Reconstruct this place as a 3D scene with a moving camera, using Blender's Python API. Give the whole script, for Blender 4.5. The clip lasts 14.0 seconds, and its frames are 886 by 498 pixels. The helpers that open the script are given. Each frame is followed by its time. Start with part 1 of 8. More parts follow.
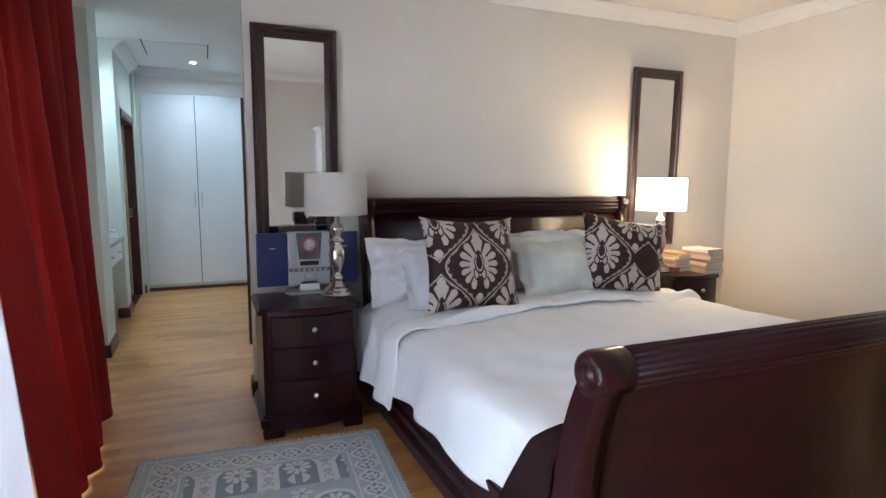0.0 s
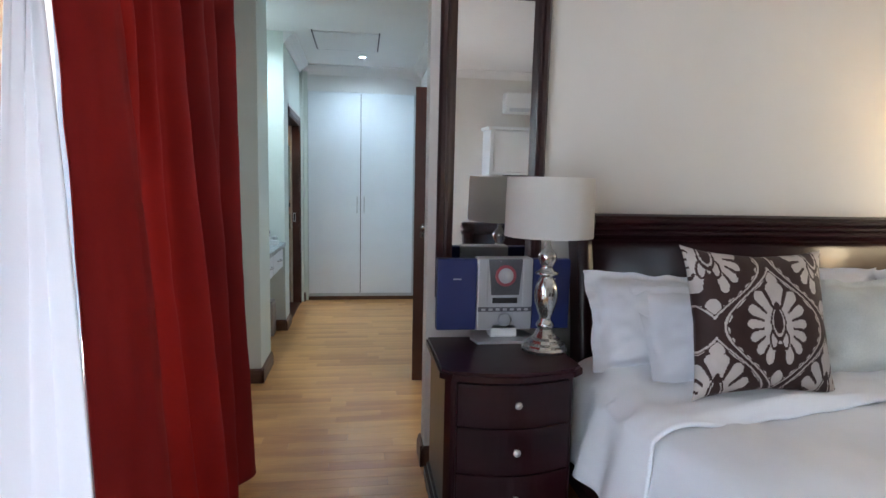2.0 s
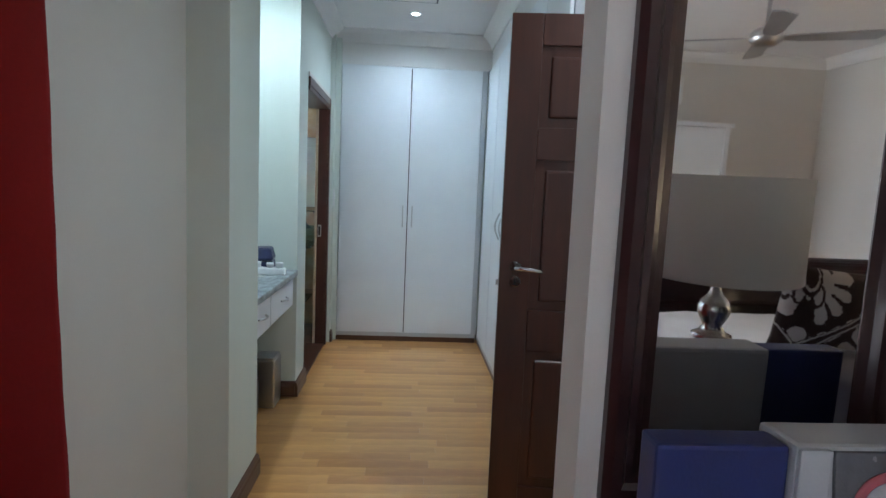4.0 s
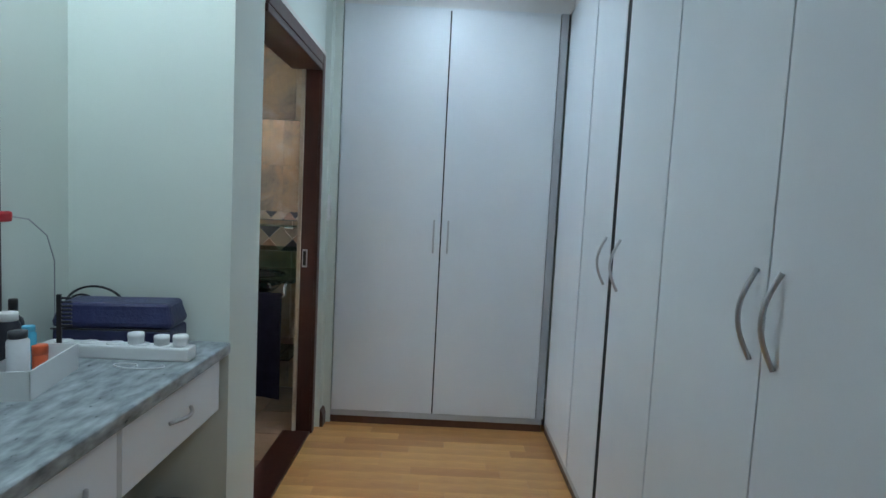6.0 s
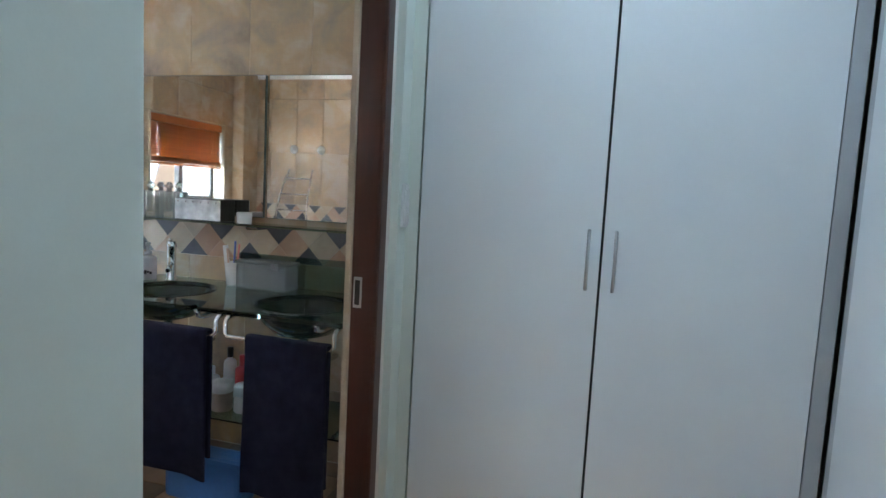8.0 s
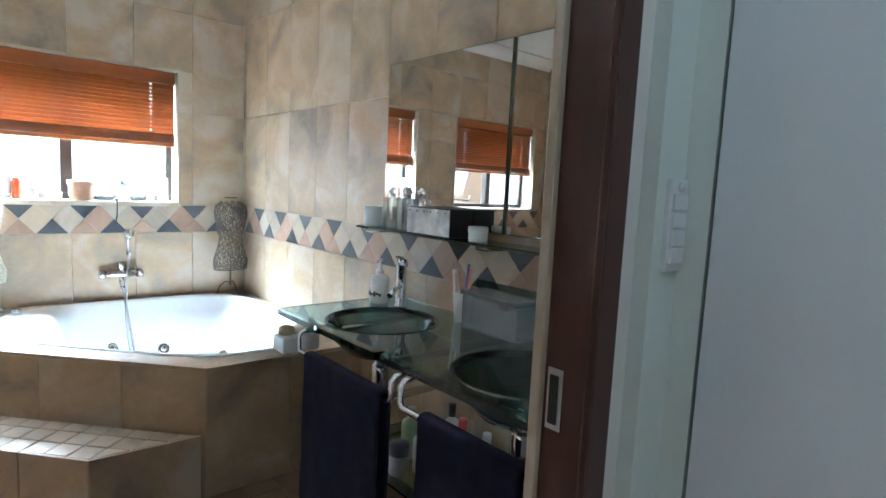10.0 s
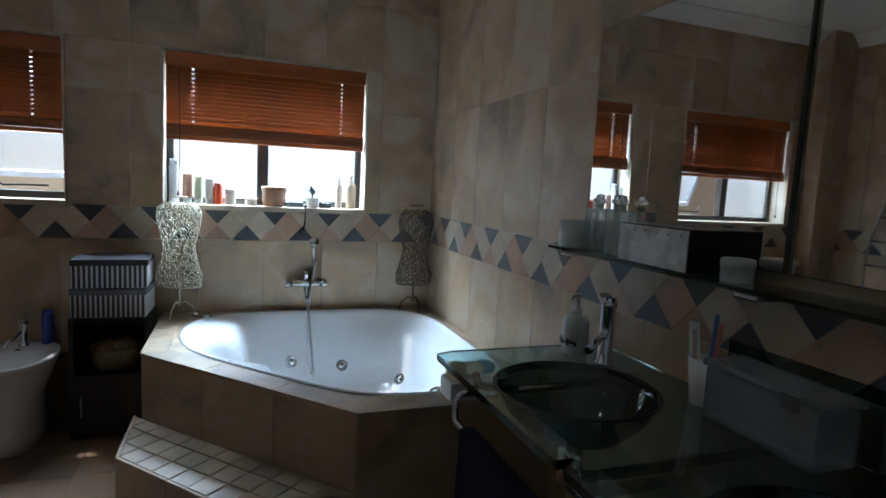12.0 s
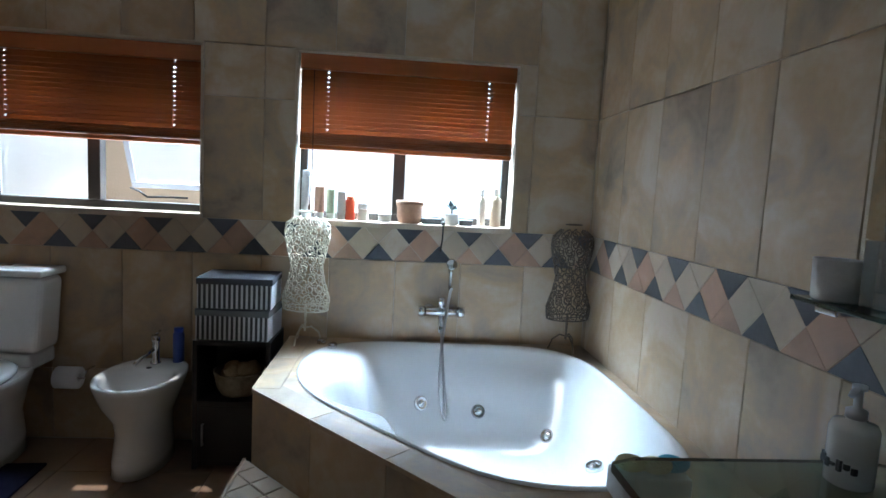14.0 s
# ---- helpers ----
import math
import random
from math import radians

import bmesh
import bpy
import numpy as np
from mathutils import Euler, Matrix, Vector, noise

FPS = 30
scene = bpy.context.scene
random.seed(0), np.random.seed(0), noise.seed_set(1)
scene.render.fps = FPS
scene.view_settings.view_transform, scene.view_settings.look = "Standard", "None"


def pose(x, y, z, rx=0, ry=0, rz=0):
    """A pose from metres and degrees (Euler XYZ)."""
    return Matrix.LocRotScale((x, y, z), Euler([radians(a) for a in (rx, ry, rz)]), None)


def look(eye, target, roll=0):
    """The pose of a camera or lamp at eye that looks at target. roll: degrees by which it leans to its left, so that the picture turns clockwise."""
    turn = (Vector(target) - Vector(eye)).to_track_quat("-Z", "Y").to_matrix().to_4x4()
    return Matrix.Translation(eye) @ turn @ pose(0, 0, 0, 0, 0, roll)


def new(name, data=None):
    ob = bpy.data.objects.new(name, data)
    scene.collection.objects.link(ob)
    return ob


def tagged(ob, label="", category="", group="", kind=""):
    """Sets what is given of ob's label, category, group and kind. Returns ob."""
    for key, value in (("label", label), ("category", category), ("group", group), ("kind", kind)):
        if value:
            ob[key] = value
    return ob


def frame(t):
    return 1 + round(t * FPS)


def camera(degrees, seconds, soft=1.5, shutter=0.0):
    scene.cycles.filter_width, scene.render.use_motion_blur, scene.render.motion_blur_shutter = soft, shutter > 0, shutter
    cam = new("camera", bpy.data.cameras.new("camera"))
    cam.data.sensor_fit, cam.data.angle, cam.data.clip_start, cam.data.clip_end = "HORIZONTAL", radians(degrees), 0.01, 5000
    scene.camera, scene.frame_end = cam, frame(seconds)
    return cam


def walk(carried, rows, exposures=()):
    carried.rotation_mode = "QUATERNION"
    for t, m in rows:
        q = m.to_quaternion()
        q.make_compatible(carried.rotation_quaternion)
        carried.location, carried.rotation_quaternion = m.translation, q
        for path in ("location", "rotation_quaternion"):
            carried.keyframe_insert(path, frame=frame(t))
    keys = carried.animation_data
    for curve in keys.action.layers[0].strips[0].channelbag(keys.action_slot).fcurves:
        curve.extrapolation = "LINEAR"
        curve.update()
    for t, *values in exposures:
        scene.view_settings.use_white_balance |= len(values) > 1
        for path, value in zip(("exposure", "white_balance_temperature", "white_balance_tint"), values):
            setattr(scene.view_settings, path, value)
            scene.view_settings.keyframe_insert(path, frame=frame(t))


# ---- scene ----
cam = camera(76.4, 14.0)
PATH = [
    (0, (-0.219, -0.375, 1.367), (0.553, 1.455, 1.132), 0.2),
    (0.5, (-0.219, -0.244, 1.368), (0.371, 1.653, 1.138), 0.4),
    (1, (-0.25, -0.036, 1.364), (0.191, 1.901, 1.136), 0.6),
    (1.5, (-0.272, 0.293, 1.369), (0.075, 2.25, 1.146), 0.9),
    (2, (-0.28, 0.658, 1.374), (0.007, 2.625, 1.154), 1.2),
    (2.5, (-0.297, 1.072, 1.38), (-0.075, 3.048, 1.166), 1.5),
    (3, (-0.307, 1.479, 1.383), (-0.122, 3.459, 1.174), 1.6),
    (3.2, (-0.303, 1.655, 1.383), (-0.129, 3.636, 1.172), 1.8),
    (5.5, (-0.249, 3.715, 1.335), (-0.216, 5.708, 1.166), 2.8),
    (6, (-0.279, 4.137, 1.336), (-0.276, 6.131, 1.174), 2.9),
    (6.5, (-0.295, 4.533, 1.334), (-0.342, 6.526, 1.179), 3.2),
    (7, (-0.299, 4.905, 1.325), (-0.424, 6.894, 1.161), 3.1),
    (9.3, (-0.405, 6.296, 1.317), (-1.601, 7.885, 1.106), 2.7),
    (9.5, (-0.44, 6.385, 1.317), (-1.724, 7.903, 1.106), 2.6),
    (10, (-0.502, 6.524, 1.32), (-2.01, 7.819, 1.103), 2.8),
    (10.5, (-0.624, 6.633, 1.313), (-2.278, 7.735, 1.087), 2.7),
    (11, (-0.759, 6.71, 1.313), (-2.51, 7.648, 1.086), 2.9),
    (11.5, (-0.875, 6.782, 1.315), (-2.692, 7.587, 1.086), 2.9),
    (12, (-0.993, 6.88, 1.317), (-2.862, 7.555, 1.091), 2.9),
    (12.5, (-1.099, 6.925, 1.32), (-3.008, 7.48, 1.098), 2.9),
    (13, (-1.258, 6.966, 1.323), (-3.194, 7.422, 1.109), 3.0),
    (13.5, (-1.388, 6.974, 1.324), (-3.347, 7.317, 1.115), 3.1),
    (14, (-1.5, 6.995, 1.319), (-3.483, 7.161, 1.113), 3.1),
]
EXPOSURES = [(0, 2.35), (2, 2.45), (3, 2.45), (5.5, 1.9), (7, 2.1), (9.6, 2.1), (10.2, 1.35), (11, 0.35), (12.5, -0.55), (13, -0.22), (14, -0.05)]
walk(cam, [(t, look(eye, target, roll)) for t, eye, target, roll in PATH], EXPOSURES)

scene.view_settings.use_white_balance = True
scene.view_settings.white_balance_temperature = 6150

# daylight
world = bpy.data.worlds.new("sky")
scene.world = world
world.use_nodes = True
wn = world.node_tree
sky = wn.nodes.new("ShaderNodeTexSky")
sky.sky_type = "NISHITA"
sky.sun_disc = False
sky.sun_elevation = radians(64)
sky.sun_rotation = radians(-60)
wn.links.new(sky.outputs[0], wn.nodes["Background"].inputs[0])
wn.nodes["Background"].inputs[1].default_value = 0.15


def lamp(name, kind, m, energy, color=(1, 1, 1), **more):
    data = bpy.data.lights.new(name, kind)
    data.energy, data.color = energy, color
    for key, value in more.items():
        if key == "size":
            if kind == "AREA":
                data.shape, data.size, data.size_y = "RECTANGLE", value[0], value[1]
            else:
                data.shadow_soft_size = value
        elif key == "angle":
            data.angle = value
        elif key == "spot":
            data.spot_size, data.spot_blend = value
        elif key == "spread":
            data.spread = value
    ob = new(name, data)
    ob.matrix_world = m
    return ob


SUN = lamp("sun", "SUN", look((-3.4, 3.6, 9), (0, 6.4, 0)), 4.0, (1.0, 0.95, 0.88), angle=radians(0.6))

LAMP_W, PASSAGE_W, BATH_W = 1.75, 13.3, 1.0
# sky light through the sliding door
lamp("sky_window", "AREA", pose(-1.80, -0.1, 1.1, 0, -90, 24), 13.5, (0.82, 0.90, 1.0), size=(2.0, 2.4), spread=radians(140))
# and between the glass and the drawn curtain
lamp("sky_window", "AREA", pose(-1.165, 2.58, 1.15, 0, -90, 0), 3.2, (0.84, 0.91, 1.0), size=(1.9, 0.26), spread=radians(170))
# and through the two bathroom windows, below the blinds
lamp("sky_window", "AREA", pose(-4.95, 7.03, 2.35, 0, -36, 0), 350.0, (0.60, 0.81, 1.0), size=(0.8, 1.2), spread=radians(95))
lamp("sky_window", "AREA", pose(-5.05, 5.50, 2.25, 0, -42, 0), 112.0, (0.60, 0.81, 1.0), size=(0.9, 1.3), spread=radians(115))
# added fill outside the second window, lifting the ceiling like bounce off sunlit paving
lamp("paving_light", "AREA", pose(-4.9, 5.52, 0.75, 0, -122, -8), 24.0, (0.92, 0.93, 0.95), size=(0.8, 0.9), spread=radians(70))

# ---- materials ----
MATS = {}


def nodes_of(name):
    m = bpy.data.materials.new(name)
    m.use_nodes = True
    nt = m.node_tree
    return m, nt, nt.nodes["Principled BSDF"]


def lin(c):
    return tuple(((v / 255 + 0.055) / 1.055) ** 2.4 if v > 10 else v / 255 / 12.92 for v in c)


def mat(name, a, b=None, rough=0.5, metal=0.0, scale=6.0, fine=60.0, bump=0.02, stretch=(1, 1, 1), rough_var=0.12, dist=0.01, coat=0.0, island=0.0, sheen=0.0, spec=None, detail=6.0):
    """A material with two scales of variation between two colours, and fine relief."""
    if name in MATS:
        return MATS[name]
    m, nt, p = nodes_of(name)
    b = b or tuple(v * 0.8 for v in a)
    L = nt.links.new
    tc = nt.nodes.new("ShaderNodeTexCoord")
    mp = nt.nodes.new("ShaderNodeMapping")
    mp.inputs["Scale"].default_value = stretch
    L(tc.outputs["Object"], mp.inputs[0])
    n1 = nt.nodes.new("ShaderNodeTexNoise")
    n1.inputs["Scale"].default_value, n1.inputs["Detail"].default_value = scale, detail
    n2 = nt.nodes.new("ShaderNodeTexNoise")
    n2.inputs["Scale"].default_value, n2.inputs["Detail"].default_value = fine, 4
    L(mp.outputs[0], n1.inputs[0]), L(mp.outputs[0], n2.inputs[0])
    mixf = nt.nodes.new("ShaderNodeMath")
    mixf.operation = "MULTIPLY_ADD"
    L(n2.outputs[0], mixf.inputs[0])
    mixf.inputs[1].default_value = 0.35
    L(n1.outputs[0], mixf.inputs[2])
    fac = mixf.outputs[0]
    if island:
        info = nt.nodes.new("ShaderNodeObjectInfo")
        geo = nt.nodes.new("ShaderNodeNewGeometry")
        both = nt.nodes.new("ShaderNodeMath")
        both.operation = "ADD"
        L(info.outputs["Random"], both.inputs[0]), L(geo.outputs["Random Per Island"], both.inputs[1])
        one = nt.nodes.new("ShaderNodeMath")
        one.operation = "FRACT"
        L(both.outputs[0], one.inputs[0])
        ad = nt.nodes.new("ShaderNodeMath")
        ad.operation = "MULTIPLY_ADD"
        L(one.outputs[0], ad.inputs[0])
        ad.inputs[1].default_value = island
        L(fac, ad.inputs[2])
        sub = nt.nodes.new("ShaderNodeMath")
        sub.operation = "SUBTRACT"
        L(ad.outputs[0], sub.inputs[0])
        sub.inputs[1].default_value = island / 2
        fac = sub.outputs[0]
    ramp = nt.nodes.new("ShaderNodeValToRGB")
    ramp.color_ramp.elements[0].position, ramp.color_ramp.elements[1].position = 0.42, 0.92
    ramp.color_ramp.elements[0].color, ramp.color_ramp.elements[1].color = (*b, 1), (*a, 1)
    L(fac, ramp.inputs[0])
    L(ramp.outputs[0], p.inputs["Base Color"])
    p.inputs["Metallic"].default_value = metal
    rr = nt.nodes.new("ShaderNodeMapRange")
    rr.inputs[3].default_value, rr.inputs[4].default_value = max(0.02, rough - rough_var / 2), min(1, rough + rough_var / 2)
    L(n2.outputs[0], rr.inputs[0])
    L(rr.outputs[0], p.inputs["Roughness"])
    if bump:
        bp = nt.nodes.new("ShaderNodeBump")
        bp.inputs["Strength"].default_value, bp.inputs["Distance"].default_value = min(1, bump * 10), dist
        L(n2.outputs[0], bp.inputs["Height"])
        L(bp.outputs[0], p.inputs["Normal"])
    p.inputs["Coat Weight"].default_value = coat
    p.inputs["Coat Roughness"].default_value = 0.12
    p.inputs["Sheen Weight"].default_value = sheen
    if spec is not None:
        p.inputs["Specular IOR Level"].default_value = spec
    MATS[name] = m
    return m


def glow(name, color, strength):
    if name in MATS:
        return MATS[name]
    m, nt, p = nodes_of(name)
    p.inputs["Base Color"].default_value = (*color, 1)
    p.inputs["Emission Color"].default_value = (*color, 1)
    p.inputs["Emission Strength"].default_value = strength
    MATS[name] = m
    return m


def glass_mat(name, tint, rough=0.0, alpha_like=False):
    if name in MATS:
        return MATS[name]
    m, nt, p = nodes_of(name)
    p.inputs["Base Color"].default_value = (*tint, 1)
    p.inputs["Transmission Weight"].default_value = 1
    p.inputs["Roughness"].default_value = rough
    p.inputs["IOR"].default_value = 1.45
    MATS[name] = m
    return m


WALL = mat("cream_wall_paint", (0.70, 0.67, 0.63), (0.64, 0.61, 0.57), 0.75, scale=1.2, fine=220, bump=0.012, dist=0.002)
WALL_G = mat("pale_green_wall_paint", (0.68, 0.73, 0.68), (0.63, 0.68, 0.63), 0.7, scale=1.2, fine=220, bump=0.012, dist=0.002)
CEIL = mat("white_ceiling_paint", (0.80, 0.79, 0.78), (0.76, 0.75, 0.74), 0.85, scale=1.5, fine=150, bump=0.008, dist=0.002)
WHITE_LAM = mat("white_laminate", (0.76, 0.79, 0.82), (0.71, 0.74, 0.78), 0.36, scale=2.5, fine=300, bump=0.004, dist=0.001)
GREY_TRIM = mat("grey_laminate_edge", (0.50, 0.52, 0.55), (0.44, 0.46, 0.49), 0.45, scale=4, fine=200, bump=0.004)
GAPSHADE = mat("gap_shade", (0.012, 0.012, 0.014), None, 0.8)
MAHOG = mat("mahogany", (0.022, 0.0038, 0.0058), (0.011, 0.0024, 0.0036), 0.30, scale=3, fine=14, stretch=(2, 2, 0.5), bump=0.0, rough_var=0.04, coat=0.08, spec=0.25, detail=2.0)
MAHOG_X = mat("mahogany_long_grain", (0.022, 0.0038, 0.0058), (0.011, 0.0024, 0.0036), 0.30, scale=3, fine=14, stretch=(0.5, 2, 2), bump=0.0, rough_var=0.04, coat=0.08, spec=0.25, detail=2.0)
FRAMEW = mat("dark_frame_wood", (0.038, 0.014, 0.014), (0.018, 0.008, 0.009), 0.33, scale=4, fine=50, bump=0.008, coat=0.2)
DOORW = mat("red_brown_door_wood", (0.066, 0.0145, 0.0068), (0.034, 0.0082, 0.0045), 0.38, scale=4, fine=30, stretch=(5, 5, 0.5), bump=0.012, dist=0.003, coat=0.15)
SKIRT = mat("dark_skirting_wood", (0.12, 0.05, 0.03), (0.065, 0.026, 0.016), 0.4, scale=4, fine=40, bump=0.01, coat=0.2)
LAMINATE = mat("laminate_plank", (0.70, 0.37, 0.128), (0.47, 0.21, 0.064), 0.33, scale=2.2, fine=14, stretch=(0.9, 5, 1), bump=0.004, dist=0.002, island=0.4, coat=0.15)


def sandstone(name, stops, rough=0.42):
    """Clouded sandstone: every piece is cut from another part of the stone."""
    m, nt, p = nodes_of(name)
    L = nt.links.new
    tc = nt.nodes.new("ShaderNodeTexCoord")
    info = nt.nodes.new("ShaderNodeObjectInfo")
    far = nt.nodes.new("ShaderNodeVectorMath")
    far.operation = "SCALE"
    far.inputs[0].default_value = (37, 23, 51)
    L(info.outputs["Random"], far.inputs["Scale"])
    add = nt.nodes.new("ShaderNodeVectorMath")
    L(tc.outputs["Object"], add.inputs[0]), L(far.outputs[0], add.inputs[1])
    big = nt.nodes.new("ShaderNodeTexNoise")
    big.inputs["Scale"].default_value, big.inputs["Detail"].default_value = 3.2, 5
    big.inputs["Distortion"].default_value = 0.9
    fine = nt.nodes.new("ShaderNodeTexNoise")
    fine.inputs["Scale"].default_value, fine.inputs["Detail"].default_value = 34, 5
    L(add.outputs[0], big.inputs[0]), L(add.outputs[0], fine.inputs[0])
    mix = nt.nodes.new("ShaderNodeMath")
    mix.operation = "MULTIPLY_ADD"
    mix.inputs[1].default_value = 0.16
    L(fine.outputs[0], mix.inputs[0]), L(big.outputs[0], mix.inputs[2])
    tone = nt.nodes.new("ShaderNodeMath")
    tone.operation = "MULTIPLY_ADD"
    tone.inputs[1].default_value = 0.12
    L(info.outputs["Random"], tone.inputs[0]), L(mix.outputs[0], tone.inputs[2])
    ramp = nt.nodes.new("ShaderNodeValToRGB")
    els = ramp.color_ramp.elements
    while len(els) < len(stops):
        els.new(0.5)
    for e, (at, c) in zip(els, stops):
        e.position, e.color = at, (*c, 1)
    L(tone.outputs[0], ramp.inputs[0]), L(ramp.outputs[0], p.inputs["Base Color"])
    p.inputs["Roughness"].default_value = rough
    bp = nt.nodes.new("ShaderNodeBump")
    bp.inputs["Strength"].default_value, bp.inputs["Distance"].default_value = 0.12, 0.004
    L(fine.outputs[0], bp.inputs["Height"]), L(bp.outputs[0], p.inputs["Normal"])
    MATS[name] = m
    return m


def let_light_through(m, color, share):
    """Thin cloth: part of the light comes through from behind."""
    nt = m.node_tree
    out = nt.nodes["Material Output"]
    tr = nt.nodes.new("ShaderNodeBsdfTranslucent")
    tr.inputs[0].default_value = (*color, 1)
    mx = nt.nodes.new("ShaderNodeMixShader")
    mx.inputs[0].default_value = share
    nt.links.new(nt.nodes["Principled BSDF"].outputs[0], mx.inputs[1])
    nt.links.new(tr.outputs[0], mx.inputs[2])
    nt.links.new(mx.outputs[0], out.inputs[0])


TILE = sandstone("sandstone_tile", ((0.40, (0.22, 0.165, 0.12)), (0.54, (0.33, 0.245, 0.172)), (0.64, (0.41, 0.28, 0.165)), (0.80, (0.46, 0.365, 0.275))))
TILE_F = mat("slate_floor_tile", (0.27, 0.165, 0.10), (0.125, 0.082, 0.056), 0.35, scale=4, fine=18, bump=0.03, dist=0.006, island=0.5)
GROUT = mat("grout", (0.50, 0.45, 0.38), None, 0.9, fine=120)
SLATE = mat("dark_slate_triangle", (0.085, 0.088, 0.10), (0.05, 0.052, 0.062), 0.4, scale=14, fine=60, bump=0.02, dist=0.003, island=0.4)
ROSE = sandstone("rose_sandstone_piece", ((0.40, (0.27, 0.165, 0.115)), (0.56, (0.37, 0.225, 0.155)), (0.68, (0.42, 0.25, 0.165)), (0.80, (0.44, 0.31, 0.23))))
PALE = sandstone("pale_sandstone_piece", ((0.40, (0.32, 0.255, 0.19)), (0.56, (0.41, 0.325, 0.24)), (0.68, (0.45, 0.345, 0.245)), (0.80, (0.50, 0.42, 0.33))))
CHROME = mat("chrome", (0.72, 0.72, 0.74), (0.66, 0.66, 0.68), 0.09, 1.0, fine=90, bump=0.0, rough_var=0.05)
STEEL = mat("brushed_steel", (0.55, 0.55, 0.56), (0.48, 0.48, 0.5), 0.33, 1.0, fine=150, bump=0.0, rough_var=0.04)
MIRROR = mat("mirror_silver", (0.70, 0.70, 0.685), (0.69, 0.69, 0.675), 0.02, 1.0, bump=0.0, rough_var=0.0)
CERAMIC = mat("white_ceramic", (0.80, 0.80, 0.79), (0.76, 0.76, 0.755), 0.1, scale=3, bump=0.0, coat=0.4, rough_var=0.06)
ACRYL = mat("white_tub_acrylic", (0.82, 0.83, 0.84), (0.79, 0.80, 0.81), 0.16, scale=3, bump=0.0, coat=0.3, rough_var=0.06)
LINEN = mat("white_bed_linen", (0.84, 0.85, 0.88), (0.78, 0.79, 0.83), 0.85, scale=4, fine=260, bump=0.03, dist=0.002, sheen=0.2)
# the bed linen's white, darkened in colour to offset excess light on the pillows
PILLOW_C = mat("dimmed_white_pillow_cotton", (0.60, 0.60, 0.63), (0.52, 0.52, 0.56), 0.85, scale=4, fine=260, bump=0.03, dist=0.002, sheen=0.2)
SHADE = mat("white_lamp_shade", (0.80, 0.78, 0.75), (0.75, 0.73, 0.70), 0.8, scale=8, fine=300, bump=0.02, dist=0.001)
CURTAIN = mat("red_curtain_cloth", (0.30, 0.018, 0.020), (0.20, 0.011, 0.013), 0.75, scale=3, fine=160, bump=0.02, dist=0.002, spec=0.2)
LINING = mat("white_curtain_lining", (0.82, 0.82, 0.84), (0.76, 0.76, 0.79), 0.8, scale=3, fine=200, bump=0.02, dist=0.002)
let_light_through(LINING, (0.86, 0.87, 0.90), 0.5)
let_light_through(SHADE, (0.80, 0.78, 0.74), 0.5)
let_light_through(CURTAIN, (0.60, 0.075, 0.03), 0.2)
ALU = mat("grey_blue_aluminium", (0.30, 0.33, 0.39), (0.24, 0.27, 0.33), 0.45, 0.2, fine=120, bump=0.006)
BRONZE = mat("dark_bronze_frame", (0.045, 0.038, 0.034), (0.03, 0.026, 0.024), 0.45, 0.3, fine=120)
BLIND = mat("orange_brown_blind_slat", (0.34, 0.102, 0.030), (0.22, 0.060, 0.019), 0.36, scale=3, fine=20, stretch=(8, 0.5, 8), bump=0.01, dist=0.002, island=0.3, coat=0.2)
let_light_through(BLIND, (0.62, 0.28, 0.085), 0.18)
BLACK = mat("black_lacquer", (0.014, 0.012, 0.013), (0.008, 0.008, 0.009), 0.35, fine=80)
TOWEL = mat("navy_towel", (0.020, 0.018, 0.038), (0.011, 0.010, 0.022), 0.95, scale=20, fine=420, bump=0.08, dist=0.004, spec=0.1)
COUNTER = mat("grey_granite_laminate", (0.42, 0.46, 0.48), (0.05, 0.065, 0.07), 0.3, scale=30, fine=70, stretch=(1, 0.4, 1), bump=0.004)
RUGC = mat("teal_grey_rug", (0.52, 0.60, 0.63), (0.42, 0.51, 0.545), 0.95, scale=10, fine=260, bump=0.08, dist=0.004)
RUGD = mat("slate_blue_rug_field", (0.30, 0.38, 0.415), (0.22, 0.295, 0.33), 0.95, scale=10, fine=260, bump=0.08, dist=0.004)
RUGP = mat("ivory_rug_pattern", (0.78, 0.79, 0.78), (0.66, 0.69, 0.70), 0.95, scale=20, fine=260, bump=0.08, dist=0.004)
PLASTIC_W = mat("white_plastic", (0.74, 0.75, 0.75), (0.70, 0.71, 0.71), 0.4, fine=120, bump=0.003)
NAVY = mat("navy_plastic", (0.012, 0.022, 0.12), (0.009, 0.015, 0.085), 0.45, fine=200, bump=0.006)
SILVER = mat("silver_plastic", (0.42, 0.43, 0.45), (0.36, 0.37, 0.39), 0.35, 0.3, fine=200, bump=0.003)
CLEAR = glass_mat("clear_glass", (0.96, 0.99, 0.98))
GREENG = glass_mat("green_tinted_glass", (0.46, 0.68, 0.66))
PRESSED = glass_mat("pressed_glass", (0.92, 0.95, 0.95), 0.04)
PRESSED.node_tree.nodes["Principled BSDF"].inputs["Transmission Weight"].default_value = 0.82
FROST = glass_mat("frosted_plastic", (0.82, 0.87, 0.90), 0.25)
FROST.node_tree.nodes["Principled BSDF"].inputs["Transmission Weight"].default_value = 0.8


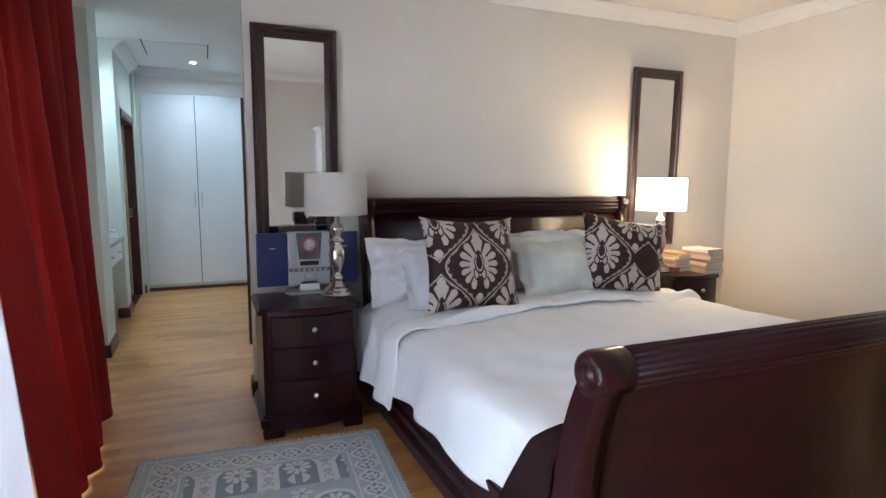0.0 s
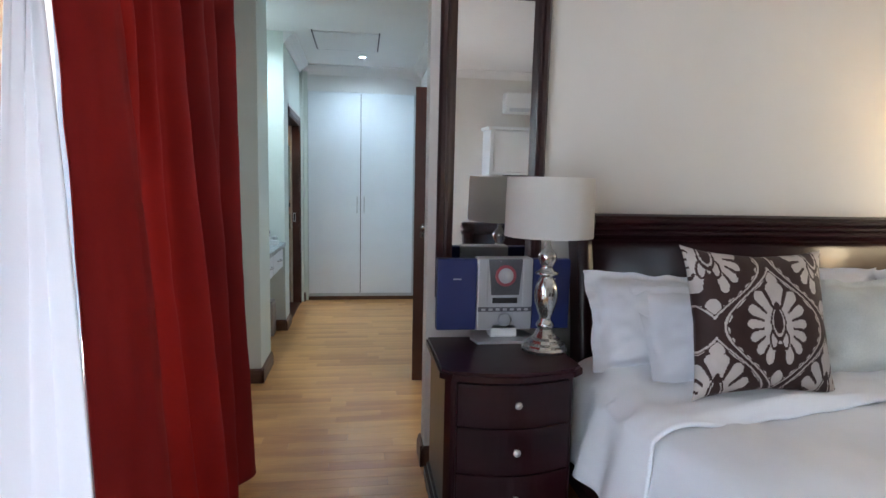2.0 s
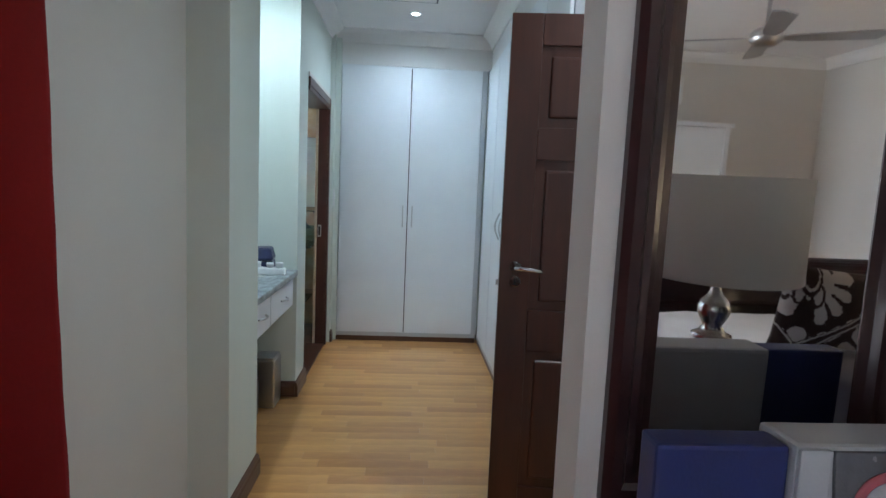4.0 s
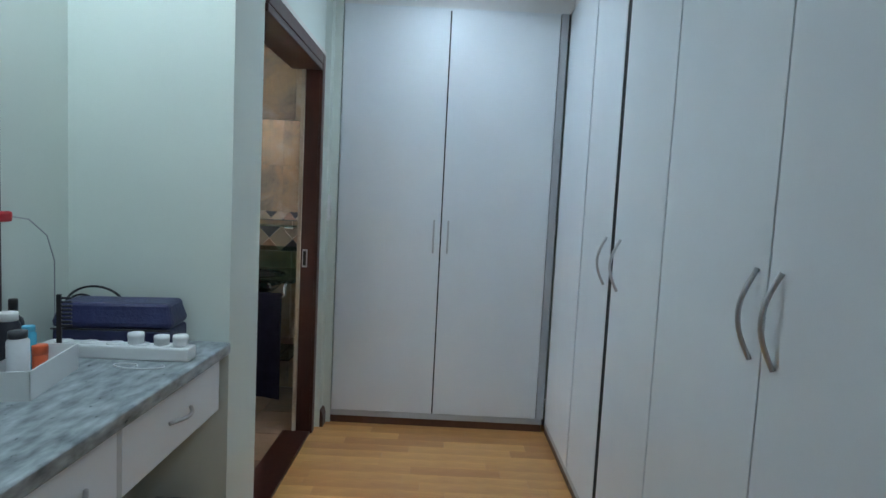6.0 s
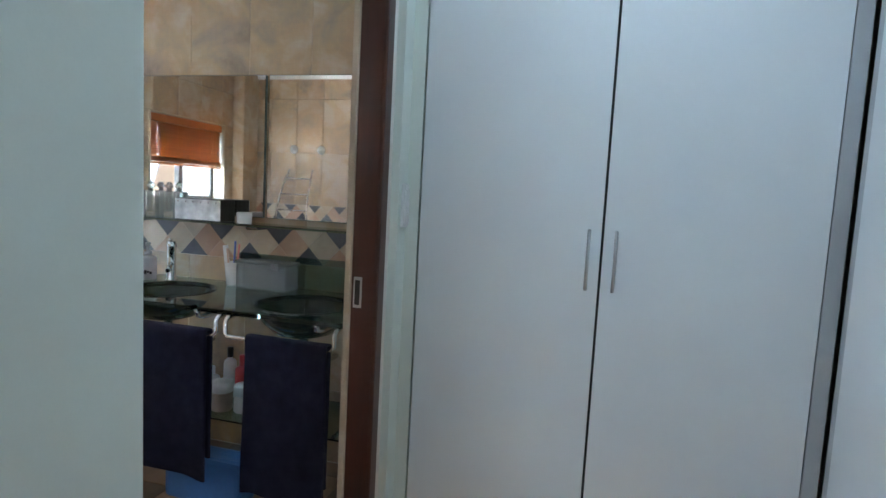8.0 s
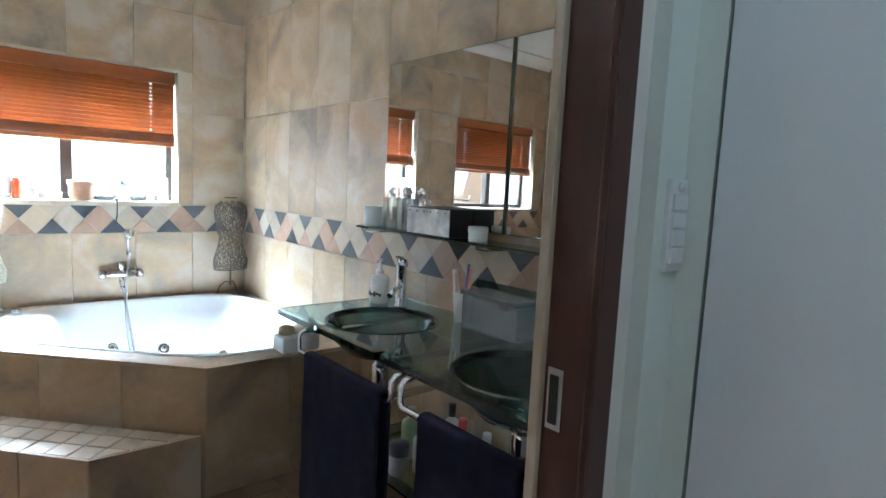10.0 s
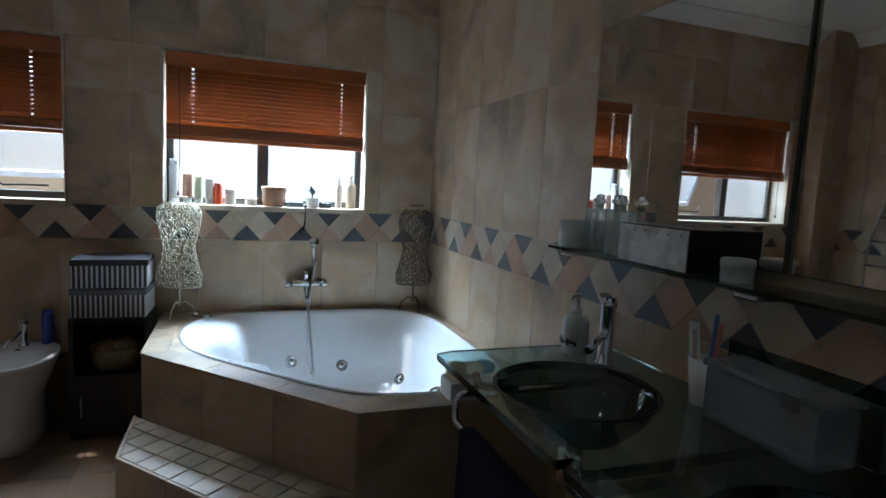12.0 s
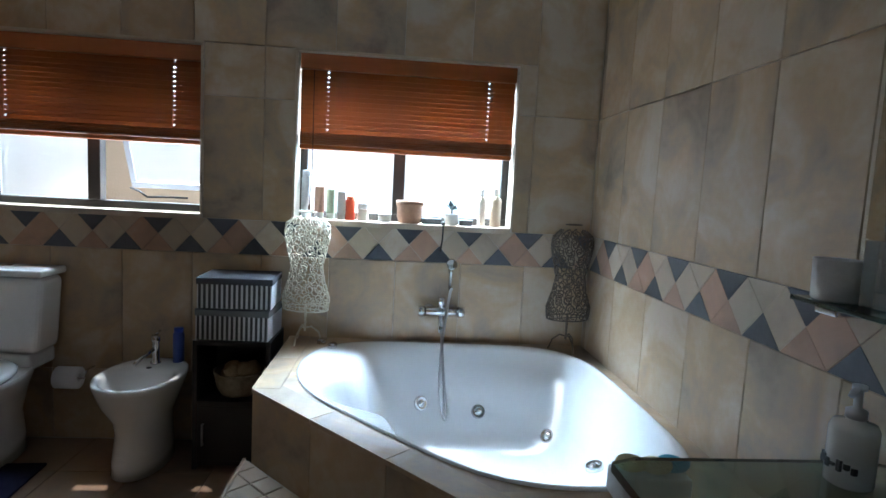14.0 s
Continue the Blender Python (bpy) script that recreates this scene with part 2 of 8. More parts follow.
# ---- mesh helpers ----
def bx(bm, x0, y0, z0, x1, y1, z1, bev=0.0, seg=2, m=None):
    r = bmesh.ops.create_cube(bm, size=1.0)
    vs = r["verts"]
    for v in vs:
        v.co = Vector(((x0 + x1) / 2 + v.co.x * (x1 - x0), (y0 + y1) / 2 + v.co.y * (y1 - y0), (z0 + z1) / 2 + v.co.z * (z1 - z0)))
    if bev:
        es = list({e for v in vs for e in v.link_edges})
        out = bmesh.ops.bevel(bm, geom=es, offset=bev, segments=seg, profile=0.6, affect="EDGES")
        vs = list({v for f in out["faces"] for v in f.verts} | {v for v in vs if v.is_valid})
    if m is not None:
        bmesh.ops.transform(bm, matrix=m, verts=[v for v in vs if v.is_valid])
    return vs


def lathe(bm, prof, seg=28, m=None, smooth=True, cap=True):
    """Turn a profile of (radius, z) round the z axis."""
    rings = []
    for r, z in prof:
        rings.append([bm.verts.new((r * math.cos(a), r * math.sin(a), z)) for a in (2 * math.pi * i / seg for i in range(seg))])
    fs = []
    for a, b in zip(rings, rings[1:]):
        for i in range(seg):
            fs.append(bm.faces.new((a[i], a[(i + 1) % seg], b[(i + 1) % seg], b[i])))
    if cap:
        if prof[0][0] > 1e-4:
            fs.append(bm.faces.new(rings[0][::-1]))
        if prof[-1][0] > 1e-4:
            fs.append(bm.faces.new(rings[-1]))
    for f in fs:
        f.smooth = smooth
    vs = [v for r in rings for v in r]
    if m is not None:
        bmesh.ops.transform(bm, matrix=m, verts=vs)
    return vs


def tube(bm, pts, r, seg=8, taper=None, closed=False):
    """A round bar along a line of points."""
    pts = [Vector(p) for p in pts]
    n = len(pts)
    rings, up = [], None
    for i, p in enumerate(pts):
        if closed:
            d = pts[(i + 1) % n] - pts[i - 1]
        else:
            d = pts[min(i + 1, n - 1)] - pts[max(i - 1, 0)]
        d.normalize()
        if up is None:
            up = Vector((0, 0, 1)) if abs(d.z) < 0.9 else Vector((1, 0, 0))
        s = d.cross(up)
        s.normalize()
        up = s.cross(d)
        up.normalize()
        rr = r if taper is None else r * taper(i / max(1, n - 1))
        rings.append([bm.verts.new(p + s * (rr * math.cos(2 * math.pi * k / seg)) + up * (rr * math.sin(2 * math.pi * k / seg))) for k in range(seg)])
    pairs = list(zip(rings, rings[1:])) + ([(rings[-1], rings[0])] if closed else [])
    for a, b in pairs:
        for k in range(seg):
            f = bm.faces.new((a[k], a[(k + 1) % seg], b[(k + 1) % seg], b[k]))
            f.smooth = True
    if not closed:
        bm.faces.new(rings[0][::-1]), bm.faces.new(rings[-1])
    return [v for q in rings for v in q]


def arc(c, r, a0, a1, n, u=(1, 0, 0), v=(0, 0, 1)):
    c, u, v = Vector(c), Vector(u), Vector(v)
    return [c + u * (r * math.cos(a)) + v * (r * math.sin(a)) for a in (a0 + (a1 - a0) * i / n for i in range(n + 1))]


def prism(bm, poly, z0, z1, bev=0.0, m=None):
    """A polygon in the plan, pulled up from z0 to z1."""
    lo = [bm.verts.new((x, y, z0)) for x, y in poly]
    hi = [bm.verts.new((x, y, z1)) for x, y in poly]
    n = len(poly)
    fs = [bm.faces.new(lo[::-1]), bm.faces.new(hi)]
    for i in range(n):
        fs.append(bm.faces.new((lo[i], lo[(i + 1) % n], hi[(i + 1) % n], hi[i])))
    vs = lo + hi
    if bev:
        out = bmesh.ops.bevel(bm, geom=list({e for f in fs for e in f.edges}), offset=bev, segments=2, profile=0.6, affect="EDGES")
        vs = list({v for f in out["faces"] for v in f.verts} | {v for v in vs if v.is_valid})
    if m is not None:
        bmesh.ops.transform(bm, matrix=m, verts=[v for v in vs if v.is_valid])
    return vs


def sheet(bm, fn, nu, nv, smooth=True, closed_u=False):
    """A grid of points fn(u, v), u and v from 0 to 1."""
    g = [[bm.verts.new(fn(i / nu, j / nv)) for j in range(nv + 1)] for i in range(nu + (0 if closed_u else 1))]
    n = len(g)
    for i in range(n if closed_u else n - 1):
        for j in range(nv):
            f = bm.faces.new((g[i][j], g[(i + 1) % n][j], g[(i + 1) % n][j + 1], g[i][j + 1]))
            f.smooth = smooth
    return g


def done(bm, name, material):
    bmesh.ops.recalc_face_normals(bm, faces=bm.faces)
    me = bpy.data.meshes.new(name)
    bm.to_mesh(me)
    bm.free()
    for m in material if isinstance(material, (list, tuple)) else [material]:
        me.materials.append(m)
    return me


def part(name, bm, material, parent, label=""):
    ob = new(name, done(bm, name, material))
    ob.parent = parent
    return tagged(ob, label)


def thing(name, m, label, category, group=""):
    ob = new(name)
    ob.empty_display_size = 0.1
    ob.matrix_world = m
    return tagged(ob, label, category, group)


def solo(name, bm, material, label, category, group="", m=None):
    ob = new(name, done(bm, name, material))
    if m is not None:
        ob.matrix_world = m
    return tagged(ob, label, category, group)


def setting(name, bm, material, label, category="wall"):
    ob = new(name, done(bm, name, material))
    return tagged(ob, label, category, "", "structure")


def blocks(name, boxes, material, label, category="wall"):
    bm = bmesh.new()
    for b in boxes:
        bx(bm, *b)
    return setting(name, bm, material, label, category)


def put(ob, parent, m):
    """A further piece on the mesh of ob, under the same parent."""
    c = ob.copy()
    scene.collection.objects.link(c)
    c.parent = parent
    c.matrix_basis = m
    return c


# ---- the plan ----
XL = -0.98      # wall of the dressing passage on the bathroom side
XB = -1.12      # bedroom wall with the sliding door
YM = 3.30       # wall behind the bed
YW = 7.405      # face of the end wardrobe
XR = 0.375      # face of the side wardrobes
XW = -4.32      # bathroom window wall
YV = 7.985      # bathroom wall behind the washbasins
H = 2.72        # ceilings
HB = 2.63       # bathroom ceiling
XE, YS = 4.08, -1.75
XS = -0.945     # face of the short wall between bathroom door and end wardrobe
NB = -1.52      # back wall of the dressing niche

floor_base = blocks("floor", [(XB - 0.3, YS - 0.2, -0.12, XE + 0.2, 4.6, -0.012), (XL - 0.09, 4.6, -0.12, 1.1, 8.0, -0.012), (-1.6, 4.6, -0.12, XL - 0.09, 6.05, -0.012)], GROUT, "subfloor under light oak laminate planks", "floor")
ceiling = blocks("ceiling", [(XB - 0.2, YS - 0.2, H, XE + 0.2, YM + 0.2, H + 0.12), (-1.6, YM + 0.2, H, 1.1, 6.12, H + 0.12), (XL - 0.15, 6.12, H, 1.1, 8.2, H + 0.12), (XW - 0.3, 4.0, HB, NB - 0.1, 8.3, H + 0.12), (NB - 0.1, 6.121, HB, XL - 0.151, 8.3, H + 0.12)], CEIL, "white painted plaster ceiling", "ceiling")

# walls of the bedroom
blocks("wall_bed_head", [(0.03, YM, 0, XE, YM + 0.13, H)], WALL, "cream painted wall behind the bed")
blocks("wall_bedroom_east", [(XE, YS - 0.15, 0, XE + 0.15, YM + 0.13, H)], WALL, "cream painted side wall of the bedroom")
blocks("wall_bedroom_south", [(XB - 0.2, YS - 0.15, 0, XE, YS, H)], WALL, "cream painted wall facing the bed")
SD0, SD1, SDH = -1.35, 2.75, 2.14
blocks("wall_sliding_door", [(XB - 0.2, YS, 0, XB, SD0, H), (XB - 0.2, SD1, 0, XB, 4.57, H), (XB - 0.2, SD0, SDH, XB, SD1, H)], WALL, "cream painted wall around the glass sliding door")

# walls of the dressing passage
blocks("wall_passage_west", [
    (XB - 0.2, 4.57, 0, XL + 0.02, 4.985, H), (NB - 0.1, 4.985, 0, NB, 6.0, H), (NB - 0.1, 6.0, 0, XL, 6.12, H), (XL - 0.15, 6.12, 0, XL, 6.288, H),
    (XL - 0.15, 6.288, 2.046, XL, 7.276, H), (XL - 0.08, 7.276, 0, XL, 7.326, H), (XL - 0.08, 7.326, 0, XS, 7.43, H), (NB - 0.1, 4.57, 0, XB - 0.2, 4.985, H)], WALL_G, "pale painted wall of the dressing passage")
blocks("wall_passage_north", [(XL - 0.15, 7.99, 0, 1.1, 8.12, H), (XS, 7.408, 0, XL + 0.08, 7.43, H), (XL - 0.08, 7.43, 0, XL + 0.08, 7.99, H)], WALL_G, "pale painted end wall behind the wardrobe")
blocks("wall_passage_east", [(0.98, YM + 0.13, 0, 1.1, 8.0, H)], WALL_G, "pale painted wall of the dressing passage")
blocks("wall_over_wardrobe", [(XL, YW + 0.03, 2.44, 0.98, 7.98, H), (XR + 0.03, 4.83, 2.44, 0.975, YW + 0.03, H)], CEIL, "painted bulkhead over the wardrobes")


def cornice(name, runs, top=H):
    """A coved cornice along the runs (x0, y0, x1, y1, inward normal)."""
    bm = bmesh.new()
    prof = [(0, -0.10), (0.012, -0.10), (0.02, -0.085), (0.035, -0.06), (0.06, -0.035), (0.085, -0.02), (0.10, -0.012), (0.10, -0.001), (0, -0.001)]
    for x0, y0, x1, y1, nx, ny in runs:
        rings = []
        for x, y in ((x0, y0), (x1, y1)):
            rings.append([bm.verts.new((x + nx * d, y + ny * d, top + z)) for d, z in prof])
        k = len(prof)
        for i in range(k):
            bm.faces.new((rings[0][i], rings[0][(i + 1) % k], rings[1][(i + 1) % k], rings[1][i]))
        bm.faces.new(rings[0]), bm.faces.new(rings[1][::-1])
    return setting(name, bm, CEIL, "white plaster cove cornice", "trim")


cornice("trim_cornice_bedroom", [(0.03, YM, XE, YM, 0, -1), (XE, YM, XE, YS, -1, 0), (XE, YS, XB, YS, 0, 1), (XB, YS, XB, 4.57, 1, 0), (0.03, YM, 0.03, YM + 0.13, -1, 0)])
cornice("trim_cornice_passage", [(XL, 6.0, XL, YW + 0.03, 1, 0), (XL, YW + 0.03, XR + 0.03, YW + 0.03, 0, -1), (XR + 0.03, YW, XR + 0.03, 4.83, -1, 0), (XB, 4.57, XL + 0.02, 4.57, 0, -1)])
cornice("trim_cornice_bathroom", [(XW, 4.56, XW, YV, 1, 0), (NB - 0.1, 4.56, XW, 4.56, 0, 1), (XW, YV, XL - 0.15, YV, 0, -1), (XL - 0.15, YV, XL - 0.15, 6.12, -1, 0), (XL - 0.15, 6.12, NB - 0.1, 6.12, 0, 1), (NB - 0.1, 6.12, NB - 0.1, 4.56, -1, 0)], HB)


def skirting(name, runs):
    bm = bmesh.new()
    prof = [(0.001, 0.0), (0.02, 0.0), (0.02, 0.065), (0.016, 0.075), (0.014, 0.088), (0.007, 0.098), (0.001, 0.1)]
    for x0, y0, x1, y1, nx, ny in runs:
        rings = [[bm.verts.new((x + nx * d, y + ny * d, z)) for d, z in prof] for x, y in ((x0, y0), (x1, y1))]
        k = len(prof)
        for i in range(k):
            bm.faces.new((rings[0][i], rings[0][(i + 1) % k], rings[1][(i + 1) % k], rings[1][i]))
        bm.faces.new(rings[0]), bm.faces.new(rings[1][::-1])
    return setting(name, bm, SKIRT, "dark brown moulded wooden skirting board", "baseboard")


skirting("baseboard_bedroom", [(0.01, YM, XE, YM, 0, -1), (0.03, YM - 0.02, 0.03, YM + 0.15, -1, 0), (XE, YM, XE, YS, -1, 0), (XB, SD1, XB, 4.57, 1, 0), (XB, YS, XE, YS, 0, 1)])
skirting("baseboard_passage", [(XB, 4.57, XL + 0.04, 4.57, 0, -1), (XL + 0.02, 4.55, XL + 0.02, 4.985, 1, 0), (XL, 5.98, XL, 6.30, 1, 0), (XS, 7.327, XS, YW + 0.002, 1, 0), (NB, 4.985, NB, 6.0, 1, 0), (NB, 6.0, XL, 6.0, 0, -1)])

# walls of the bathroom: brickwork behind the tiles
WZ0, WZ1 = 1.147, 1.945
W1, W2 = (6.49, 7.565), (4.99, 6.04)
blocks("wall_bathroom_window", [(XW - 0.24, 4.15, 0, XW - 0.012, YV + 0.15, WZ0 - 0.03), (XW - 0.24, 4.15, WZ1, XW - 0.012, YV + 0.15, H), (XW - 0.24, 4.15, WZ0 - 0.03, XW - 0.012, W2[0], WZ1),
    (XW - 0.24, W2[1], WZ0 - 0.03, XW - 0.012, W1[0], WZ1), (XW - 0.24, W1[1], WZ0 - 0.03, XW - 0.012, YV + 0.15, WZ1)], GROUT, "grouted wall with two windows behind sandstone tiles")
blocks("wall_bathroom_basin", [(XW - 0.012, YV + 0.012, 0, XL - 0.08, YV + 0.15, H)], GROUT, "grouted wall behind sandstone tiles and washbasins")
blocks("wall_bathroom_south", [(XW - 0.012, 4.40, 0, NB - 0.1, 4.547, H)], GROUT, "grouted end wall behind sandstone tiles")
blocks("wall_bathroom_pilaster", [(XW - 0.011, 4.547, 0, XW + 0.14, 4.83, H)], TILE, "corner pilaster faced in sandstone")
blocks("wall_bathroom_east", [(NB - 0.112, 4.548, 0, NB - 0.1005, 6.12, H)], GROUT, "grouted wall behind sandstone tiles beside the door")
blocks("floor_bathroom", [(XW - 0.2, 4.2, -0.12, XL - 0.15, YV + 0.1, -0.01), (XL - 0.15, 6.12, -0.12, XL - 0.09, YV + 0.1, -0.01)], GROUT, "grouted bathroom floor under stone tiles", "floor")

# outside
blocks("ground", [(-400, -400, -0.35, 400, 400, -0.15)], mat("pale_paving", (0.42, 0.38, 0.33), (0.3, 0.27, 0.23), 0.9, scale=0.6, fine=12), "pale paving outside the house", "ground")
blocks("wall_boundary", [(-7.4, -8, -0.15, -7.2, 14, 1.9)], mat("peach_plaster", (0.62, 0.47, 0.34), (0.54, 0.40, 0.28), 0.85, scale=1.5, fine=60), "peach plastered boundary wall outside the windows")
blocks("wall_veranda", [(-4.5, 4.37, -0.15, XB - 0.21, 4.396, 2.75)], MATS["peach_plaster"], "peach plastered wall beside the terrace door")
# unseen slab, added to hold the sun back from the sliding door
blocks("ceiling_veranda", [(-3.0, -4.0, 2.75, XB - 0.2, 4.38, 2.9)], CEIL, "unseen white slab added to keep sun off the sliding door", "ceiling")

# ---- openings ----
def lining(y0, y1, ztop, x0, x1):
    door = thing("door_1", pose(0, 0, 0), "dark wooden frame of the open sliding bathroom door", "door frame")
    door["kind"] = "structure"
    bm = bmesh.new()
    bx(bm, x1 - 0.078, y1 - 0.045, 0, x1 + 0.012, y1, ztop, 0.004)
    part("jamb", bm, DOORW, door, "dark red-brown wooden jamb")
    bm = bmesh.new()
    bx(bm, x1, y1 - 0.05, 0, x1 + 0.016, y1 + 0.005, ztop + 0.06, 0.005)
    part("casing", bm, DOORW, door)
    bm = bmesh.new()
    bx(bm, x0 - 0.004, y0, ztop - 0.03, x1 + 0.012, y1 - 0.046, ztop, 0.004)
    part("head", bm, DOORW, door)
    bm = bmesh.new()
    bx(bm, x1, y0 - 0.0, ztop, x1 + 0.016, y1 - 0.051, ztop + 0.06, 0.005)
    part("head_casing", bm, DOORW, door)
    bm = bmesh.new()
    bx(bm, x1, y1 + 0.006, 0, x1 + 0.008, y1 + 0.05, ztop + 0.09, 0.002)
    bx(bm, x1, y0, ztop + 0.061, x1 + 0.008, y1 + 0.005, ztop + 0.09, 0.002)
    part("paint_strip", bm, WALL, door, "cream painted strip beside the wooden casing")
    bm = bmesh.new()
    bx(bm, x0, y0 + 0.002, 0.0, x1 + 0.005, y1 - 0.047, 0.014, 0.003)
    part("threshold", bm, DOORW, door)
    bm = bmesh.new()
    bx(bm, x1 - 0.098, y1 - 0.055, 0.0, x1 - 0.0785, y1 + 0.0, ztop, 0.003)
    part("stop", bm, PALE, door, "pale stone edge strip of the tiled bathroom")
    plate = bmesh.new()
    yy = y1 - 0.045
    bx(plate, -1.049, yy - 0.003, 0.945, -1.020, yy - 0.0005, 1.045, 0.001)
    pl = part("strike_plate", plate, STEEL, door, "brushed steel flush pull plate")
    bm = bmesh.new()
    bx(bm, -1.043, yy - 0.006, 0.955, -1.026, yy - 0.0032, 1.035, 0.002)
    part("recess", bm, BLACK, pl)


lining(6.29, 7.275, 2.045, XL - 0.15, XL)

# ---- curtains and sliding door ----
sd = thing("door_2", pose(XB - 0.1, 0, 0), "grey aluminium glass sliding door standing behind the curtains", "sliding door")
sd["kind"] = "structure"
for name, b in (("head_rail", (-0.05, SD0, SDH - 0.06, 0.05, SD1, SDH)), ("sill_rail", (-0.05, SD0, 0.0, 0.05, SD1, 0.05))):
    bm = bmesh.new()
    bx(bm, *b, 0.005)
    part(name, bm, ALU, sd)
ys = [SD0, SD0 + 1.3, SD0 + 2.6, SD1 - 0.685, SD1 - 0.07]
for k, y in enumerate(ys):
    bm = bmesh.new()
    off = 0.02 if k % 2 else -0.02
    bx(bm, off - 0.022, y, 0.05, off + 0.022, y + 0.07, SDH - 0.06, 0.005)
    part("stile", bm, ALU, sd)
for k in range(4):
    bm = bmesh.new()
    bx(bm, -0.003, ys[k] + 0.071, 0.051, 0.003, ys[k + 1] - 0.001, SDH - 0.061)
    p = part("pane", bm, CLEAR, sd, "clear glass pane")
    p.visible_shadow = False


def curtain_rail():
    r = thing("curtain_rail", pose(XB + 0.2, 0.9, 2.56), "dark curtain rail fixed above the sliding door", "curtain rail")
    bm = bmesh.new()
    tube(bm, [(0, -2.5, 0), (0, 2.55, 0)], 0.014, 10)
    part("rod", bm, FRAMEW, r)
    for y in (-2.3, 0, 2.4):
        bm = bmesh.new()
        bx(bm, -0.199, y - 0.012, -0.012, 0.0, y + 0.012, 0.012, 0.004)
        part("bracket", bm, FRAMEW, r)


curtain_rail()


def lerp(a, b, f):
    return a + (b - a) * f


def folds(y, z, n=0.0):
    return 0.5 * math.sin(y * 31 + 1.2 * math.sin(z * 1.1) + n) + 0.35 * math.sin(y * 17 + 0.6 * z + 2 * n)


PLEATS = [(0.26, 0.040, 0.075), (0.385, 0.048, 0.115), (0.515, 0.036, 0.075), (0.64, 0.046, 0.105), (0.775, 0.036, 0.065), (0.91, 0.044, 0.12)]


def pleats(u, v):
    """How far the cloth falls back into its pleats: broad flat fronts, narrow valleys that wander down the cloth."""
    back = 0.0
    for k, (c, w, a) in enumerate(PLEATS):
        at = c + 0.022 * math.sin(2.1 * v + 1.7 * k) + 0.012 * math.sin(5 * v + k) * v
        wide = w * (0.8 + 0.5 * v)
        grow = 0.75 + 0.45 * math.sin(1.3 * k + 2.5 * v) ** 2
        d = (u - at) / wide
        back += a * grow / (1 + d * d * d * d) if d < 0 else a * grow * math.exp(-d * d * 0.7)
    return back


def red_curtain():
    c = thing("curtain", pose(0, 0, 0), "red cloth curtain drawn back beside the glass door, hanging in folds", "curtain", "curtains")
    bm = bmesh.new()

    def f(u, v):
        z = lerp(2.56, 0.012, v)
        w = v ** 1.3
        y0, y1 = lerp(2.34, 1.69, v), lerp(3.24, 3.30, w)
        x0, x1 = max(-1.10, lerp(-1.135, -0.73, v)), lerp(-0.87, -0.80, w)
        y = lerp(y0, y1, u)
        x = lerp(x0, x1, u) + 0.03 * math.sin(math.pi * u) * v
        x += (0.045 - pleats(u, v)) * min(1, u * 6) + 0.010 * math.sin(11 * u + 0.8 * z) + 0.008 * noise.noise(Vector((u * 9, z * 1.6, 4)))
        x += 0.004 * noise.noise(Vector((u * 24, z * 7, 2)))
        y += 0.015 * math.sin(u * 30 + z)
        return (x, y, z)

    sheet(bm, f, 240, 60)
    p = part("cloth", bm, CURTAIN, c)
    p.modifiers.new("thick", "SOLIDIFY").thickness = 0.004
    bm = bmesh.new()

    def g(u, v):
        z = lerp(2.52, 0.03, v)
        w = v ** 1.3
        e = Vector((max(-1.108, lerp(-1.14, -0.74, v)), lerp(2.335, 1.69, v), z))
        a = Vector((XB + 0.03, lerp(2.23, 1.88, v), z))
        q = e.lerp(a, u)
        q.y += 0.03 * math.sin(math.pi * u) * v
        q.x += 0.018 * math.sin(u * 19 + 1.5 * z) * (1 - u)
        return q

    sheet(bm, g, 40, 30)
    p = part("lining", bm, LINING, c, "white curtain lining turned outwards")
    p.modifiers.new("thick", "SOLIDIFY").thickness = 0.003
    for k in range(12):
        y = lerp(1.76, 3.2, k / 11)
        bm = bmesh.new()
        tube(bm, arc((XB + 0.2, y, 2.56), 0.019, 0, 2 * math.pi * 0.97, 14), 0.003, 5)
        part("hook_ring", bm, FRAMEW, c)
    c2 = thing("curtain", pose(0, 0, 0), "red cloth curtain at the near end of the glass door", "curtain", "curtains")
    bm = bmesh.new()

    def h(u, v):
        z = lerp(2.56, 0.012, v)
        y = lerp(0.72, lerp(1.30, 1.56, v ** 3), u)
        return (-0.94 + 0.05 * folds(u * 1.3, z, 1.0) + 0.03 * v, y, z)

    sheet(bm, h, 140, 24)
    p = part("cloth", bm, CURTAIN, c2)
    p.modifiers.new("thick", "SOLIDIFY").thickness = 0.004


red_curtain()


